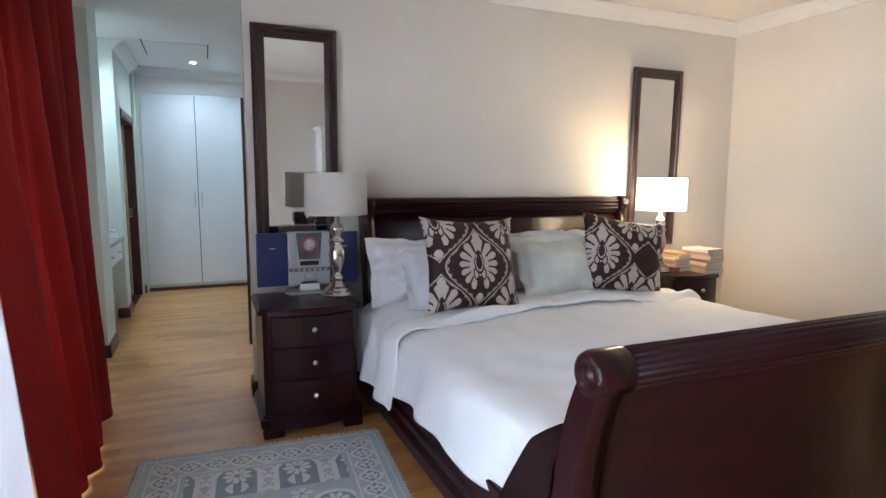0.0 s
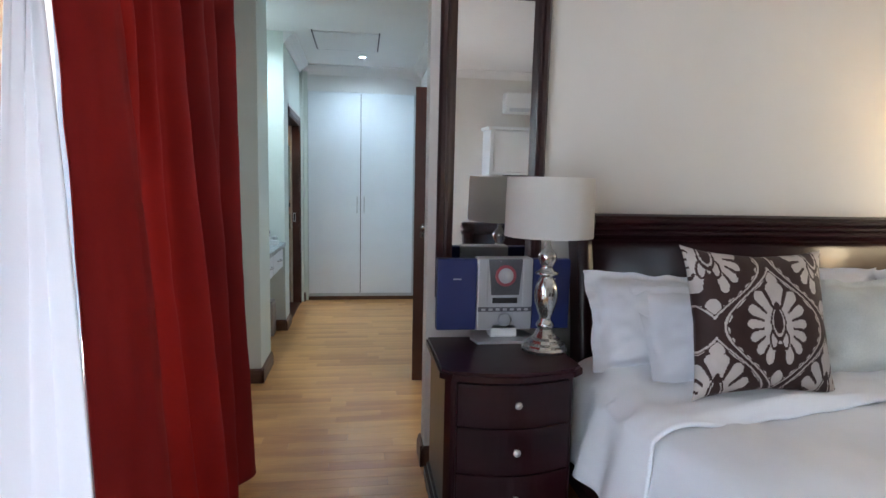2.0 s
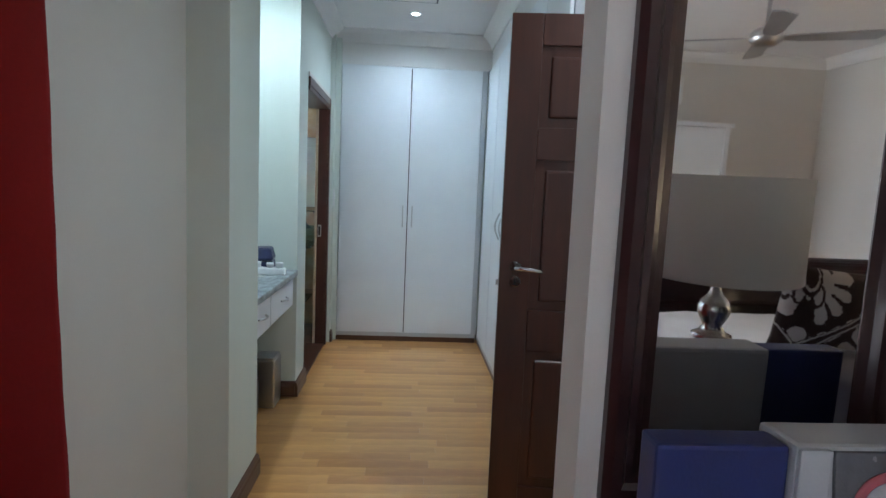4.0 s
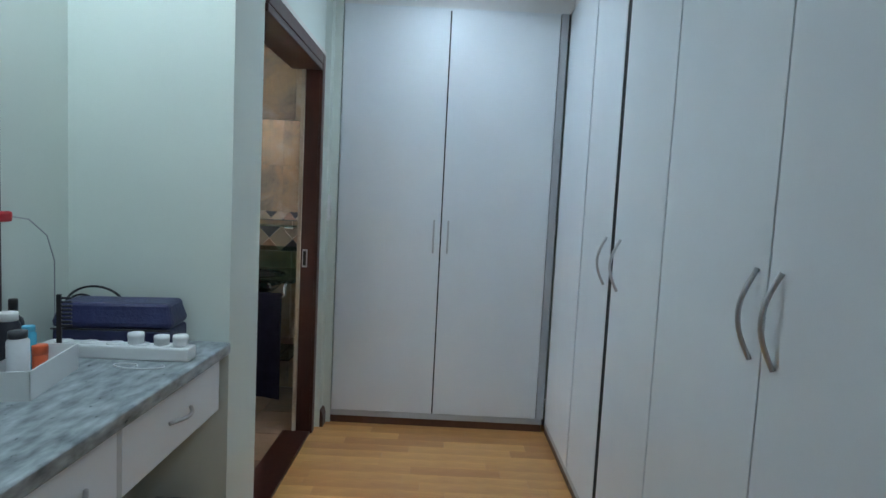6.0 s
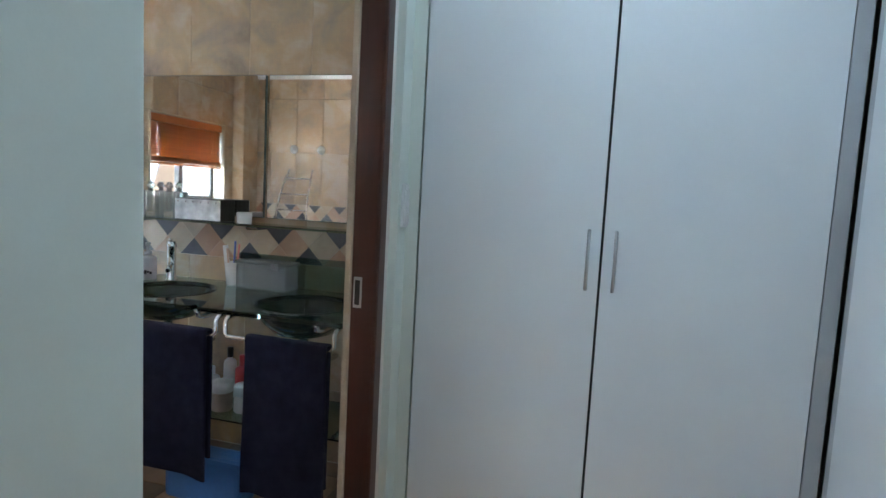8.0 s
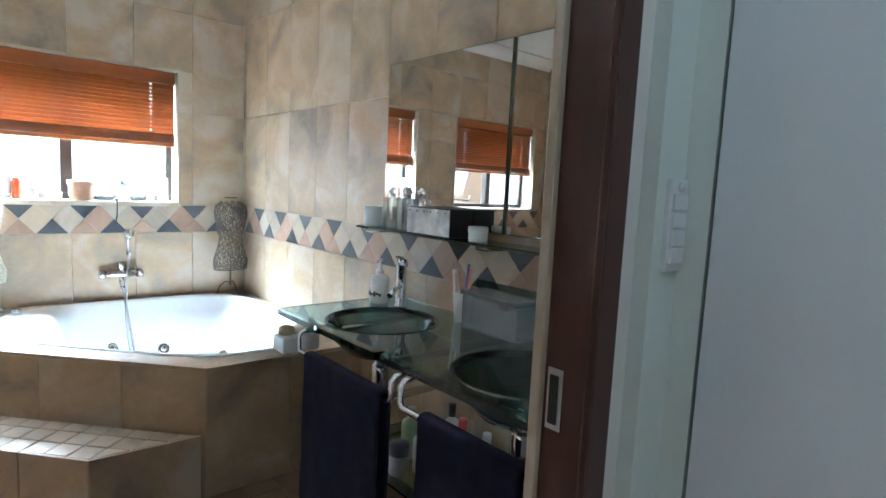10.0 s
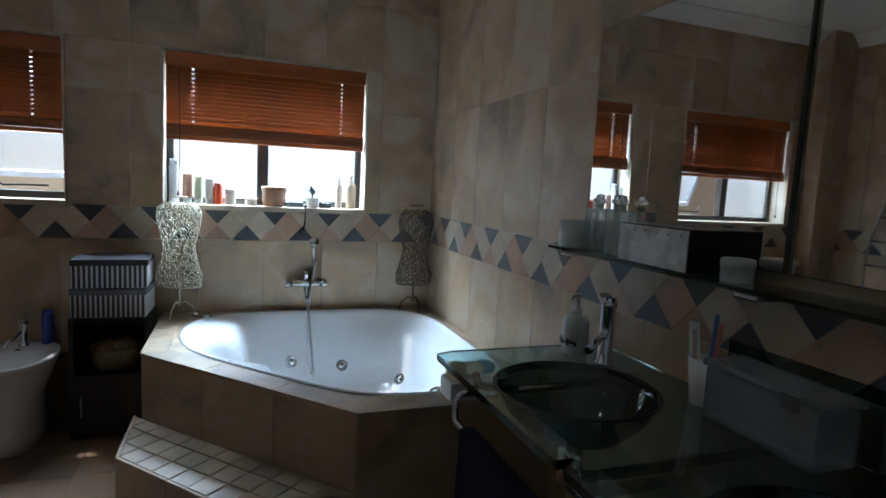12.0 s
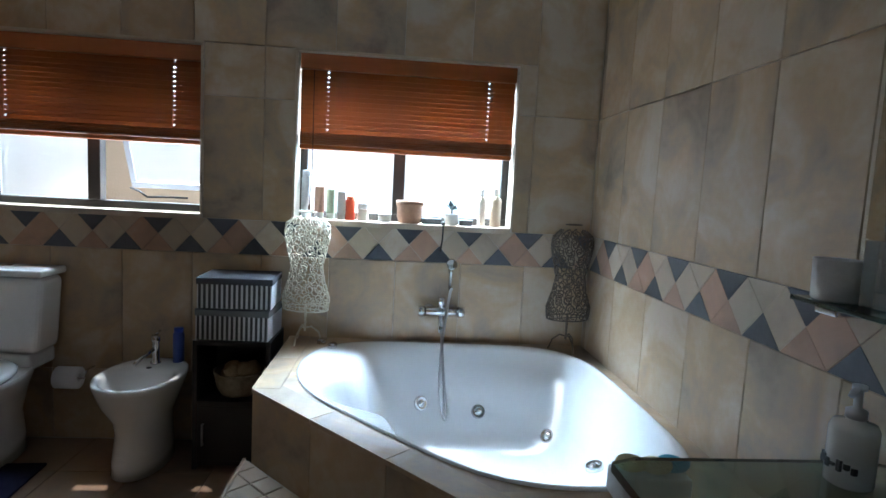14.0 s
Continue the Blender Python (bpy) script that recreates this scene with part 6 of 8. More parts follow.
def bath_step():
    t = thing("bath_step", pose(0, 0, 0), "tiled step of tumbled stone squares in front of the bathtub", "step")
    SZ = 0.275
    poly = [(-3.575, 6.457), (-3.195, 6.457), (-2.765, 6.838), (-2.752, 7.225)]
    bm = bmesh.new()
    prism(bm, [(-3.57, 6.475), (-3.20, 6.469), (-2.779, 6.843), (-2.772, 7.228)], 0.0, SZ - 0.004)
    part("core", bm, GROUT, t)
    for i in range(3):
        (ax, ay), (bx_, by) = poly[i], poly[i + 1]
        ln = math.hypot(bx_ - ax, by - ay)
        ang = math.degrees(math.atan2(by - ay, bx_ - ax))
        cnt = 1 if ln < 0.42 else 2
        w = ln / cnt
        for k in range(cnt):
            bm = bmesh.new()
            bx(bm, 0.0015, 0.0, 0.001, w - 0.0015, 0.012, SZ + 0.006, 0.002, 1)
            p = part("tile", bm, TILE, t)
            p.matrix_basis = pose(ax + (bx_ - ax) * k / cnt, ay + (by - ay) * k / cnt, 0, 0, 0, ang)
    u = (Vector((-2.752, 7.225)) - Vector((-3.575, 6.457))).normalized()
    v = Vector((u.y, -u.x))
    s = 0.094
    edge = [(-3.556, 6.471), (-3.201, 6.471), (-2.779, 6.844), (-2.768, 7.205)]
    ang = math.degrees(math.atan2(u.y, u.x))
    for i in range(-1, 14):
        for j in range(0, 8):
            c = Vector((-3.575, 6.457)) + u * (s * (i + 0.5)) + v * (s * (j + 0.5) - 0.02)
            h = s / 2 - 0.0022
            poly = [c + u * (h * a) + v * (h * b) for a, b in ((-1, -1), (1, -1), (1, 1), (-1, 1))]
            for k in range(4):
                p0, p1 = Vector(edge[k]), Vector(edge[(k + 1) % 4])
                e = p1 - p0
                side = [e.x * (q.y - p0.y) - e.y * (q.x - p0.x) for q in poly]
                out = []
                for n in range(len(poly)):
                    q, r, dq, dr = poly[n], poly[(n + 1) % len(poly)], side[n], side[(n + 1) % len(poly)]
                    if dq >= 0:
                        out.append(q)
                    if (dq >= 0) != (dr >= 0):
                        out.append(q.lerp(r, dq / (dq - dr)))
                poly = out
                if len(poly) < 3:
                    break
            area = abs(sum(a.x * b.y - a.y * b.x for a, b in zip(poly, poly[1:] + poly[:1]))) / 2 if len(poly) > 2 else 0
            if area < 0.0004:
                continue
            mid = sum(poly, Vector((0, 0))) / len(poly)
            bm = bmesh.new()
            rings = [[bm.verts.new(((q.x - mid.x) * f, (q.y - mid.y) * f, z)) for q in poly] for f, z in ((1.0, -0.012), (1.0, -0.003), (0.95, 0.0))]
            for lo, hi in zip(rings, rings[1:]):
                for n in range(len(poly)):
                    bm.faces.new((lo[n], lo[(n + 1) % len(poly)], hi[(n + 1) % len(poly)], hi[n]))
            bm.faces.new(rings[-1])
            ob = new("stone_square", done(bm, "stone", PALE))
            ob.parent = t
            ob.matrix_basis = pose(mid.x, mid.y, SZ + 0.006 + random.uniform(-0.001, 0.001))


bath_step()


def bath_mixer():
    t = thing("bath_mixer", pose(XW, 7.235, 0.715), "chrome bath mixer with hand shower and hanging metal hose", "tap")
    bm = bmesh.new()
    tube(bm, [(0.05, -0.085, 0), (0.05, 0.085, 0)], 0.024, 16)
    body = part("valve_body", bm, CHROME, t)
    for s in (-1, 1):
        bm = bmesh.new()
        tube(bm, [(0.05, s * 0.086, 0), (0.05, s * 0.115, 0)], 0.027, 16)
        part("handle", bm, CHROME, body)
        bm = bmesh.new()
        lathe(bm, [(0.03, 0), (0.03, 0.006), (0.014, 0.012), (0.014, 0.05), (0, 0.05)], 20, pose(0, s * 0.06, 0, 0, 90, 0))
        part("wall_union", bm, CHROME, t)
    bm = bmesh.new()
    tube(bm, [(0.05, 0, -0.02), (0.06, 0, -0.06), (0.10, 0, -0.09)], 0.014, 12)
    part("spout", bm, CHROME, t)
    bm = bmesh.new()
    lathe(bm, [(0.018, 0.022), (0.016, 0.05), (0.02, 0.07), (0.0, 0.075)], 16, pose(0.05, 0, 0))
    part("diverter", bm, CHROME, t)
    bm = bmesh.new()
    bx(bm, 0.0, 0.025, 0.19, 0.05, 0.05, 0.215, 0.006)
    part("holder", bm, CHROME, t)
    bm = bmesh.new()
    tube(bm, [(0.045, 0.038, 0.11), (0.05, 0.038, 0.20), (0.065, 0.038, 0.235)], 0.010, 12)
    hs = part("hand_shower", bm, CHROME, t)
    bm = bmesh.new()
    lathe(bm, [(0.012, -0.02), (0.026, 0.0), (0.028, 0.014), (0.02, 0.018), (0, 0.018)], 20, pose(0.065, 0.038, 0.24, 0, 70, 0))
    part("shower_head", bm, CHROME, hs)
    bm = bmesh.new()
    pts = []
    for i in range(40):
        f = i / 39
        pts.append((0.06 + 0.19 * math.sin(math.pi * f) ** 0.8, 0.0 + 0.045 * f + 0.05 * math.sin(2 * math.pi * f) * f, -0.03 + 0.15 * f - 0.52 * math.sin(math.pi * min(1, f * 1.02))))
    tube(bm, pts, 0.007, 8)
    part("hose", bm, STEEL, t, "flexible metal shower hose")
    bm = bmesh.new()
    lathe(bm, [(0.012, 0), (0.012, 0.01), (0.009, 0.024), (0, 0.026)], 12, pose(0, -0.01, 0.44, 0, 90, 0))
    tube(bm, [(0.02, -0.01, 0.44), (0.03, -0.012, 0.36), (0.028, -0.02, 0.30)], 0.004, 6)
    part("wall_hook", bm, BLACK, t)


bath_mixer()


# ---- wire dress forms ----
def dress_form(x, y, rz, color, label):
    t = thing("wire_dress_form", pose(x, y, DZ + 0.002, 0, 0, rz), label, "ornament", "wire torso ornaments")
    bm = bmesh.new()

    def rad(z):
        f = (z - 0.17) / 0.46
        pts = [(0, 0.112), (0.12, 0.118), (0.3, 0.09), (0.45, 0.078), (0.62, 0.098), (0.78, 0.112), (0.88, 0.108), (0.95, 0.07), (1.0, 0.042)]
        for (a, ra), (b, rb) in zip(pts, pts[1:]):
            if f <= b:
                return lerp(ra, rb, (f - a) / (b - a))
        return 0.042

    for z in (0.17, 0.635):
        r = rad(z)
        tube(bm, [(r * math.cos(a), 0.72 * r * math.sin(a), z) for a in (2 * math.pi * i / 28 for i in range(28))], 0.0034, 6, closed=True)
    rnd = random.Random(int(x * 100))
    nz = 10
    for k in range(nz):
        z = 0.19 + k * 0.044
        r = rad(z)
        per = 2 * math.pi * r * 0.87
        n = max(5, int(per / 0.044))
        for i in range(n):
            a0 = 2 * math.pi * (i + 0.5 * (k % 2)) / n
            spin, turn = rnd.choice((-1, 1)), rnd.uniform(0, 6.28)
            pts = []
            for q in range(13):
                ang = turn + spin * q * 0.72
                rr = 0.026 * (1 - q / 19)
                dz, da = rr * math.sin(ang), rr * math.cos(ang) / max(0.05, r)
                zz = min(0.635, max(0.17, z + dz))
                rq = rad(zz)
                pts.append((rq * math.cos(a0 + da), 0.72 * rq * math.sin(a0 + da), zz))
            tube(bm, pts, 0.0032, 4)
    tagged(part("wire_torso", bm, color, t), kind="stuff")
    bm = bmesh.new()
    tube(bm, [(0, 0, 0.06), (0, 0, 0.19)], 0.006, 8)
    tube(bm, [(-rad(0.17), 0, 0.17), (rad(0.17), 0, 0.17)], 0.003, 6)
    part("stem", bm, color, t)
    for k in range(3):
        a = 2 * math.pi * k / 3 + 0.4
        bm = bmesh.new()
        tube(bm, [(0, 0, 0.075), (0.03 * math.cos(a), 0.03 * math.sin(a), 0.083), (0.065 * math.cos(a), 0.065 * math.sin(a), 0.055), (0.08 * math.cos(a), 0.08 * math.sin(a), 0.012), (0.085 * math.cos(a), 0.085 * math.sin(a), 0.004)], 0.0042, 6)
        part("foot", bm, color, t)


dress_form(-4.20, 6.575, 70, mat("cream_wire", (0.66, 0.60, 0.47), (0.5, 0.45, 0.35), 0.5, 0.1), "cream scrolled wire dress form standing on the bath ledge")
dress_form(-4.20, 7.86, 110, mat("dark_wire", (0.15, 0.115, 0.085), (0.09, 0.07, 0.052), 0.5, 0.4), "dark scrolled wire dress form in the corner of the bath ledge")

# ---- things on the window sill ----
G2 = "toiletries on the window sill"
SX, SZ0 = XW - 0.065, WZ0 - 0.001
bottle("spray_can", SX - 0.03, 6.53, SZ0, 0.025, 0.24, (0.55, 0.58, 0.62), (0.6, 0.62, 0.66), "tall grey-white spray can on the window sill", G2, "can")
bottle("tube", SX, 6.60, SZ0, 0.026, 0.16, (0.72, 0.42, 0.32), (0.7, 0.7, 0.68), "salmon pink cosmetic tube standing on its cap", G2, "tube")
bottle("tube", SX - 0.01, 6.655, SZ0, 0.024, 0.15, (0.55, 0.68, 0.5), (0.7, 0.72, 0.66), "pale green cosmetic tube on the sill", G2, "tube")
bottle("tube", SX, 6.71, SZ0, 0.022, 0.14, (0.72, 0.74, 0.72), (0.72, 0.74, 0.72), "white cosmetic tube standing on the sill", G2, "tube")
bottle("bottle", SX, 6.755, SZ0, 0.024, 0.12, (0.75, 0.10, 0.04), (0.72, 0.14, 0.06), "translucent red bottle on the window sill", G2, "can")
bottle("jar", SX, 6.82, SZ0, 0.028, 0.09, (0.74, 0.72, 0.66), (0.7, 0.7, 0.7), "white cream jar with a lid on the sill", G2, "jar")
bottle("jar", SX + 0.01, 6.93, SZ0, 0.032, 0.042, (0.75, 0.76, 0.75), (0.78, 0.78, 0.78), "low white cream jar on the window sill", G2, "jar")
bottle("bottle", SX - 0.01, 7.50, SZ0, 0.028, 0.20, (0.62, 0.50, 0.38), (0.68, 0.60, 0.5), "tan lotion bottle at the end of the sill", G2)
bottle("bottle", SX - 0.03, 7.43, SZ0, 0.02, 0.19, (0.70, 0.62, 0.56), (0.75, 0.75, 0.75), "slim pale bottle on the window sill", G2)
pot = thing("flower_pot", pose(SX, 7.055, SZ0), "terracotta pot with a rounded rim on the sill", "pot")
bm = bmesh.new()
lathe(bm, [(0.052, 0), (0.064, 0.03), (0.064, 0.085), (0.07, 0.09), (0.07, 0.112), (0.062, 0.114), (0.056, 0.09), (0.05, 0.02), (0, 0.02)], 28)
part("pot_wall", bm, mat("terracotta", (0.33, 0.17, 0.10), (0.22, 0.11, 0.065), 0.75, scale=14, fine=90, bump=0.03), pot)
pl = thing("potted_plant", pose(SX + 0.02, 7.27, SZ0), "small dark-leaved plant in a white pot on the sill", "plant")
bm = bmesh.new()
lathe(bm, [(0.03, 0), (0.04, 0.05), (0.043, 0.06), (0.036, 0.06), (0.03, 0.012), (0, 0.012)], 22)
part("pot", bm, CERAMIC, pl)
bm = bmesh.new()
tube(bm, [(0, 0, 0.012), (0.002, 0, 0.08)], 0.006, 6)
part("stem", bm, mat("plant_stem", (0.08, 0.09, 0.06), None, 0.7), pl)
for k in range(16):
    a, e = random.uniform(0, 6.28), random.uniform(0.1, 1.1)
    bm = bmesh.new()
    dr = Vector((math.cos(a) * math.cos(e), math.sin(a) * math.cos(e), math.sin(e)))
    s = Vector((-math.sin(a), math.cos(a), 0))
    b0, l = Vector((0, 0, 0.075)), random.uniform(0.05, 0.08)
    vs = [bm.verts.new(b0), bm.verts.new(b0 + dr * l * 0.5 + s * 0.014), bm.verts.new(b0 + dr * l - Vector((0, 0, 0.008))), bm.verts.new(b0 + dr * l * 0.5 - s * 0.014), bm.verts.new(b0 + dr * l * 0.5 + Vector((0, 0, 0.004)))]
    for i in range(4):
        bm.faces.new((vs[i], vs[(i + 1) % 4], vs[4]))
    part("leaf", bm, mat("dark_leaf", (0.035, 0.06, 0.06), (0.02, 0.035, 0.04), 0.5), pl)
for y, w in ((7.17, 0.10), (7.345, 0.07)):
    bm = bmesh.new()
    bx(bm, -0.03, -w / 2, 0, 0.03, w / 2, 0.03, 0.005)
    solo("soap_box", bm, mat("dark_grey_box", (0.06, 0.065, 0.075), None, 0.5), "small dark box lying on the window sill", "box", "", pose(SX, y, SZ0))

# ---- washstand ----
GZ = 0.838
GX0, GX1, GY0, GY1 = -2.485, -1.145, 7.41, YV - 0.008


def washstand():
    t = thing("glass_washstand", pose(0, 0, 0), "double washstand of thick green glass with two sunken glass bowls", "washstand")
    bowls = [(-2.14, 7.66), (-1.46, 7.66)]
    mid = -1.82
    bm = bmesh.new()
    R, N = 0.195, 48
    for (cx, cy), (x0, x1) in zip(bowls, ((GX0, mid), (mid, GX1))):
        tops, bots = [], []
        for i in range(N):
            a = 2 * math.pi * i / N
            d = Vector((math.cos(a), math.sin(a)))
            ts = []
            if d.x > 1e-6:
                ts.append((x1 - cx) / d.x)
            if d.x < -1e-6:
                ts.append((x0 - cx) / d.x)
            if d.y > 1e-6:
                ts.append((GY1 - cy) / d.y)
            if d.y < -1e-6:
                ts.append((GY0 - cy) / d.y)
            k = min(ts)
            o = (cx + d.x * k, cy + d.y * k)
            q = (cx + d.x * R, cy + d.y * R)
            tops.append((bm.verts.new((*o, GZ)), bm.verts.new((*q, GZ))))
            bots.append((bm.verts.new((*o, GZ - 0.019)), bm.verts.new((*q, GZ - 0.019))))
        for i in range(N):
            j = (i + 1) % N
            bm.faces.new((tops[i][0], tops[j][0], tops[j][1], tops[i][1]))
            bm.faces.new((bots[i][0], bots[i][1], bots[j][1], bots[j][0]))
            bm.faces.new((tops[i][1], tops[j][1], bots[j][1], bots[i][1]))
            pa, pb = tops[i][0].co, tops[j][0].co
            if not (abs(pa.x - mid) < 1e-5 and abs(pb.x - mid) < 1e-5):
                bm.faces.new((tops[j][0], tops[i][0], bots[i][0], bots[j][0]))
    part("glass_top", bm, GREENG, t, "thick green glass top")
    for cx, cy in bowls:
        bm = bmesh.new()
        prof = [(0.1955, GZ + 0.0005), (0.202, GZ + 0.0008), (0.204, GZ + 0.002), (0.201, GZ + 0.003), (0.194, GZ + 0.001), (0.186, GZ - 0.02), (0.166, GZ - 0.06), (0.122, GZ - 0.105), (0.06, GZ - 0.125), (0.0, GZ - 0.13)]
        back = [(0.0, GZ - 0.139), (0.062, GZ - 0.134), (0.128, GZ - 0.112), (0.174, GZ - 0.064), (0.1935, GZ - 0.02), (0.1945, GZ - 0.0005), (0.1955, GZ + 0.0005)]
        lathe(bm, prof + back, 48, pose(cx, cy, 0), cap=False)
        bw = part("bowl", bm, glass_mat("smoky_green_glass", (0.11, 0.20, 0.20)), t, "dark green glass bowl")
        bm = bmesh.new()
        lathe(bm, [(0.03, GZ - 0.126), (0.03, GZ - 0.121), (0.02, GZ - 0.119), (0, GZ - 0.119)], 20, pose(cx, cy, 0))
        part("drain", bm, CHROME, bw)
        bm = bmesh.new()
        lathe(bm, [(0.02, GZ - 0.134), (0.02, GZ - 0.16), (0.03, GZ - 0.165), (0.03, GZ - 0.25), (0.016, GZ - 0.255)], 20, pose(cx, cy, 0))
        tube(bm, [(cx, cy, GZ - 0.25), (cx, cy + 0.05, GZ - 0.30), (cx, GY1 - 0.01, GZ - 0.30)], 0.016, 10)
        part("trap", bm, CHROME, t)
        if cx > mid:
            continue
        # pillar tap
        tx, ty = cx - 0.15, 7.85
        bm = bmesh.new()
        lathe(bm, [(0.027, GZ + 0.001), (0.027, GZ + 0.006), (0.021, GZ + 0.01), (0.021, GZ + 0.16), (0.023, GZ + 0.163), (0.023, GZ + 0.19), (0, GZ + 0.192)], 24, pose(tx, ty, 0))
        tp = part("tap", bm, CHROME, t, "chrome pillar tap")
        bm = bmesh.new()
        tube(bm, [(tx, ty, GZ + 0.085), (tx + 0.05, ty - 0.07, GZ + 0.078), (tx + 0.075, ty - 0.11, GZ + 0.066)], 0.011, 10)
        part("spout", bm, CHROME, tp)
        bm = bmesh.new()
        tube(bm, [(tx, ty, GZ + 0.197), (tx + 0.03, ty - 0.05, GZ + 0.206)], 0.006, 8)
        part("lever", bm, CHROME, tp)
    bm = bmesh.new()
    bx(bm, GX0 + 0.5, GY1 - 0.006, GZ + 0.001, GX1, GY1, GZ + 0.15)
    part("upstand", bm, GREENG, t)
    for x in (-2.30, -1.83, -1.30):
        bm = bmesh.new()
        tube(bm, [(x, GY1 + 0.005, GZ - 0.06), (x, 7.50, GZ - 0.06), (x, 7.47, GZ - 0.05), (x, 7.46, GZ - 0.0195)], 0.011, 10)
        part("bracket", bm, CHROME, t)
    for xa, xb in ((-2.21, -1.67), (-1.63, -1.18)):
        bm = bmesh.new()
        y, z = 7.372, 0.748
        tube(bm, [(xa, 7.43, GZ - 0.02), (xa, y + 0.012, GZ - 0.022), (xa, y, GZ - 0.035), (xa, y, z + 0.012), (xa + 0.012, y, z), (xb - 0.012, y, z), (xb, y, z + 0.012), (xb, y, GZ - 0.035), (xb, y + 0.012, GZ - 0.022), (xb, 7.43, GZ - 0.02)], 0.009, 10)
        part("towel_bar", bm, CHROME, t, "bent chrome towel bar")
    bm = bmesh.new()
    bx(bm, GX0 + 0.12, 7.60, 0.30, GX1 - 0.06, GY1, 0.308)
    part("lower_shelf", bm, GREENG, t, "glass shelf below the basins")
    for x in (-2.30, -1.30):
        bm = bmesh.new()
        tube(bm, [(x, GY1 + 0.004, 0.29), (x, 7.64, 0.29)], 0.009, 8)
        part("shelf_bracket", bm, CHROME, t)


washstand()


def towel(x0, x1, zl, label):
    bm = bmesh.new()

    def f(u, v):
        x = lerp(x0, x1, u)
        s = v * 2 - 1
        y, z = 7.372, 0.748
        fold = 0.012 * math.sin(u * 9 + 1) * abs(s) + 0.004 * noise.noise(Vector((u * 6, s * 3, x0)))
        if s < -0.06:
            k = (-s - 0.06) / 0.94
            return (x + 0.02 * k * (u - 0.4), y - 0.022 - 0.012 * k + fold, z - (z - zl) * k + 0.012 * math.sin(u * 5) * k)
        if s > 0.06:
            k = (s - 0.06) / 0.94
            return (x, y + 0.022 + fold, z - (z - zl - 0.06) * k)
        a = s / 0.06 * math.pi / 2
        return (x, y + 0.022 * math.sin(a), z + 0.012 + 0.010 * math.cos(a))

    sheet(bm, f, 40, 70)
    ob = solo("towel", bm, TOWEL, label, "towel", "towels on the washstand")
    ob.modifiers.new("thick", "SOLIDIFY").thickness = 0.009


towel(-2.13, -1.70, 0.19, "navy blue towel hanging over the chrome bar")
towel(-1.53, -1.20, 0.16, "navy blue towel hanging under the second basin")

G3 = "bottles on the lower glass shelf"
for k, (x, y, r, h, c, cp) in enumerate(((-1.98, 7.75, 0.04, 0.17, (0.72, 0.73, 0.75), (0.72, 0.73, 0.75)), (-1.88, 7.70, 0.045, 0.13, (0.5, 0.42, 0.36), (0.75, 0.76, 0.78)), (-1.78, 7.72, 0.045, 0.12, (0.6, 0.55, 0.5), (0.7, 0.72, 0.74)), (-1.86, 7.82, 0.035, 0.22, (0.45, 0.03, 0.03), (0.6, 0.05, 0.05)), (-1.95, 7.85, 0.03, 0.24, (0.7, 0.72, 0.72), (0.02, 0.02, 0.02)), (-1.76, 7.84, 0.033, 0.2, (0.06, 0.18, 0.5), (0.7, 0.7, 0.72)), (-1.68, 7.75, 0.04, 0.12, (0.7, 0.7, 0.68), (0.7, 0.7, 0.7)), (-2.1, 7.78, 0.035, 0.19, (0.35, 0.5, 0.3), (0.7, 0.7, 0.7)), (-2.02, 7.67, 0.035, 0.11, (0.72, 0.72, 0.75), (0.2, 0.2, 0.25)))):
    bottle("bottle", x, y, 0.308, r, h, c, cp, "toiletry bottle crowded on the lower glass shelf", G3, "jar" if h < 0.14 else "bottle")
bm = bmesh.new()
bx(bm, -1.98, 7.46, 0.0, -1.62, 7.58, 0.20, 0.02)
solo("storage_tub", bm, mat("blue_plastic", (0.05, 0.16, 0.42), None, 0.4), "blue plastic tub standing on the floor below the basins", "tub")

# on the glass top
soap = thing("soap_dispenser", pose(-2.40, 7.82, GZ), "white ceramic soap dispenser with a dark pump", "soap dispenser")
bm = bmesh.new()
lathe(bm, [(0.036, 0), (0.039, 0.004), (0.039, 0.10), (0.034, 0.112), (0.016, 0.116), (0.014, 0.12)], 28)
part("body", bm, CERAMIC, soap)
bm = bmesh.new()
for k in range(9):
    a = radians(200 + k * 16)
    bx(bm, -0.004, -0.004, 0.03 + 0.006 * (k % 2), 0.004, 0.004, 0.05 - 0.004 * (k % 3), 0, 1, pose(0.0385 * math.cos(a), 0.0385 * math.sin(a), 0))
part("pattern_band", bm, BLACK, soap, "dark ornamental band")
bm = bmesh.new()
lathe(bm, [(0.017, 0.1205), (0.017, 0.135), (0.007, 0.14), (0.007, 0.17), (0.012, 0.172), (0.012, 0.18), (0, 0.181)], 18)
tube(bm, [(0, 0, 0.175), (0.02, -0.03, 0.174), (0.024, -0.036, 0.168)], 0.005, 8)
part("pump", bm, STEEL, soap)

bm = bmesh.new()
bx(bm, -0.135, -0.055, 0.0, 0.135, 0.055, 0.115, 0.010, 3)
bx(bm, -0.129, -0.049, 0.006, 0.129, 0.049, 0.109, 0.008, 2)
cb = thing("plastic_box", pose(-1.79, 7.895, GZ, 0, 0, -2), "translucent plastic storage box on the glass top", "box")
part("box_wall", bm, FROST, cb)
bm = bmesh.new()
bx(bm, -0.141, -0.06, 0.1155, 0.141, 0.06, 0.132, 0.006)
part("lid", bm, FROST, cb)
bm = bmesh.new()
bx(bm, 0.06, -0.064, 0.10, 0.10, -0.0565, 0.13, 0.002)
part("clip", bm, mat("grey_clip", (0.2, 0.2, 0.21), None, 0.4), cb)
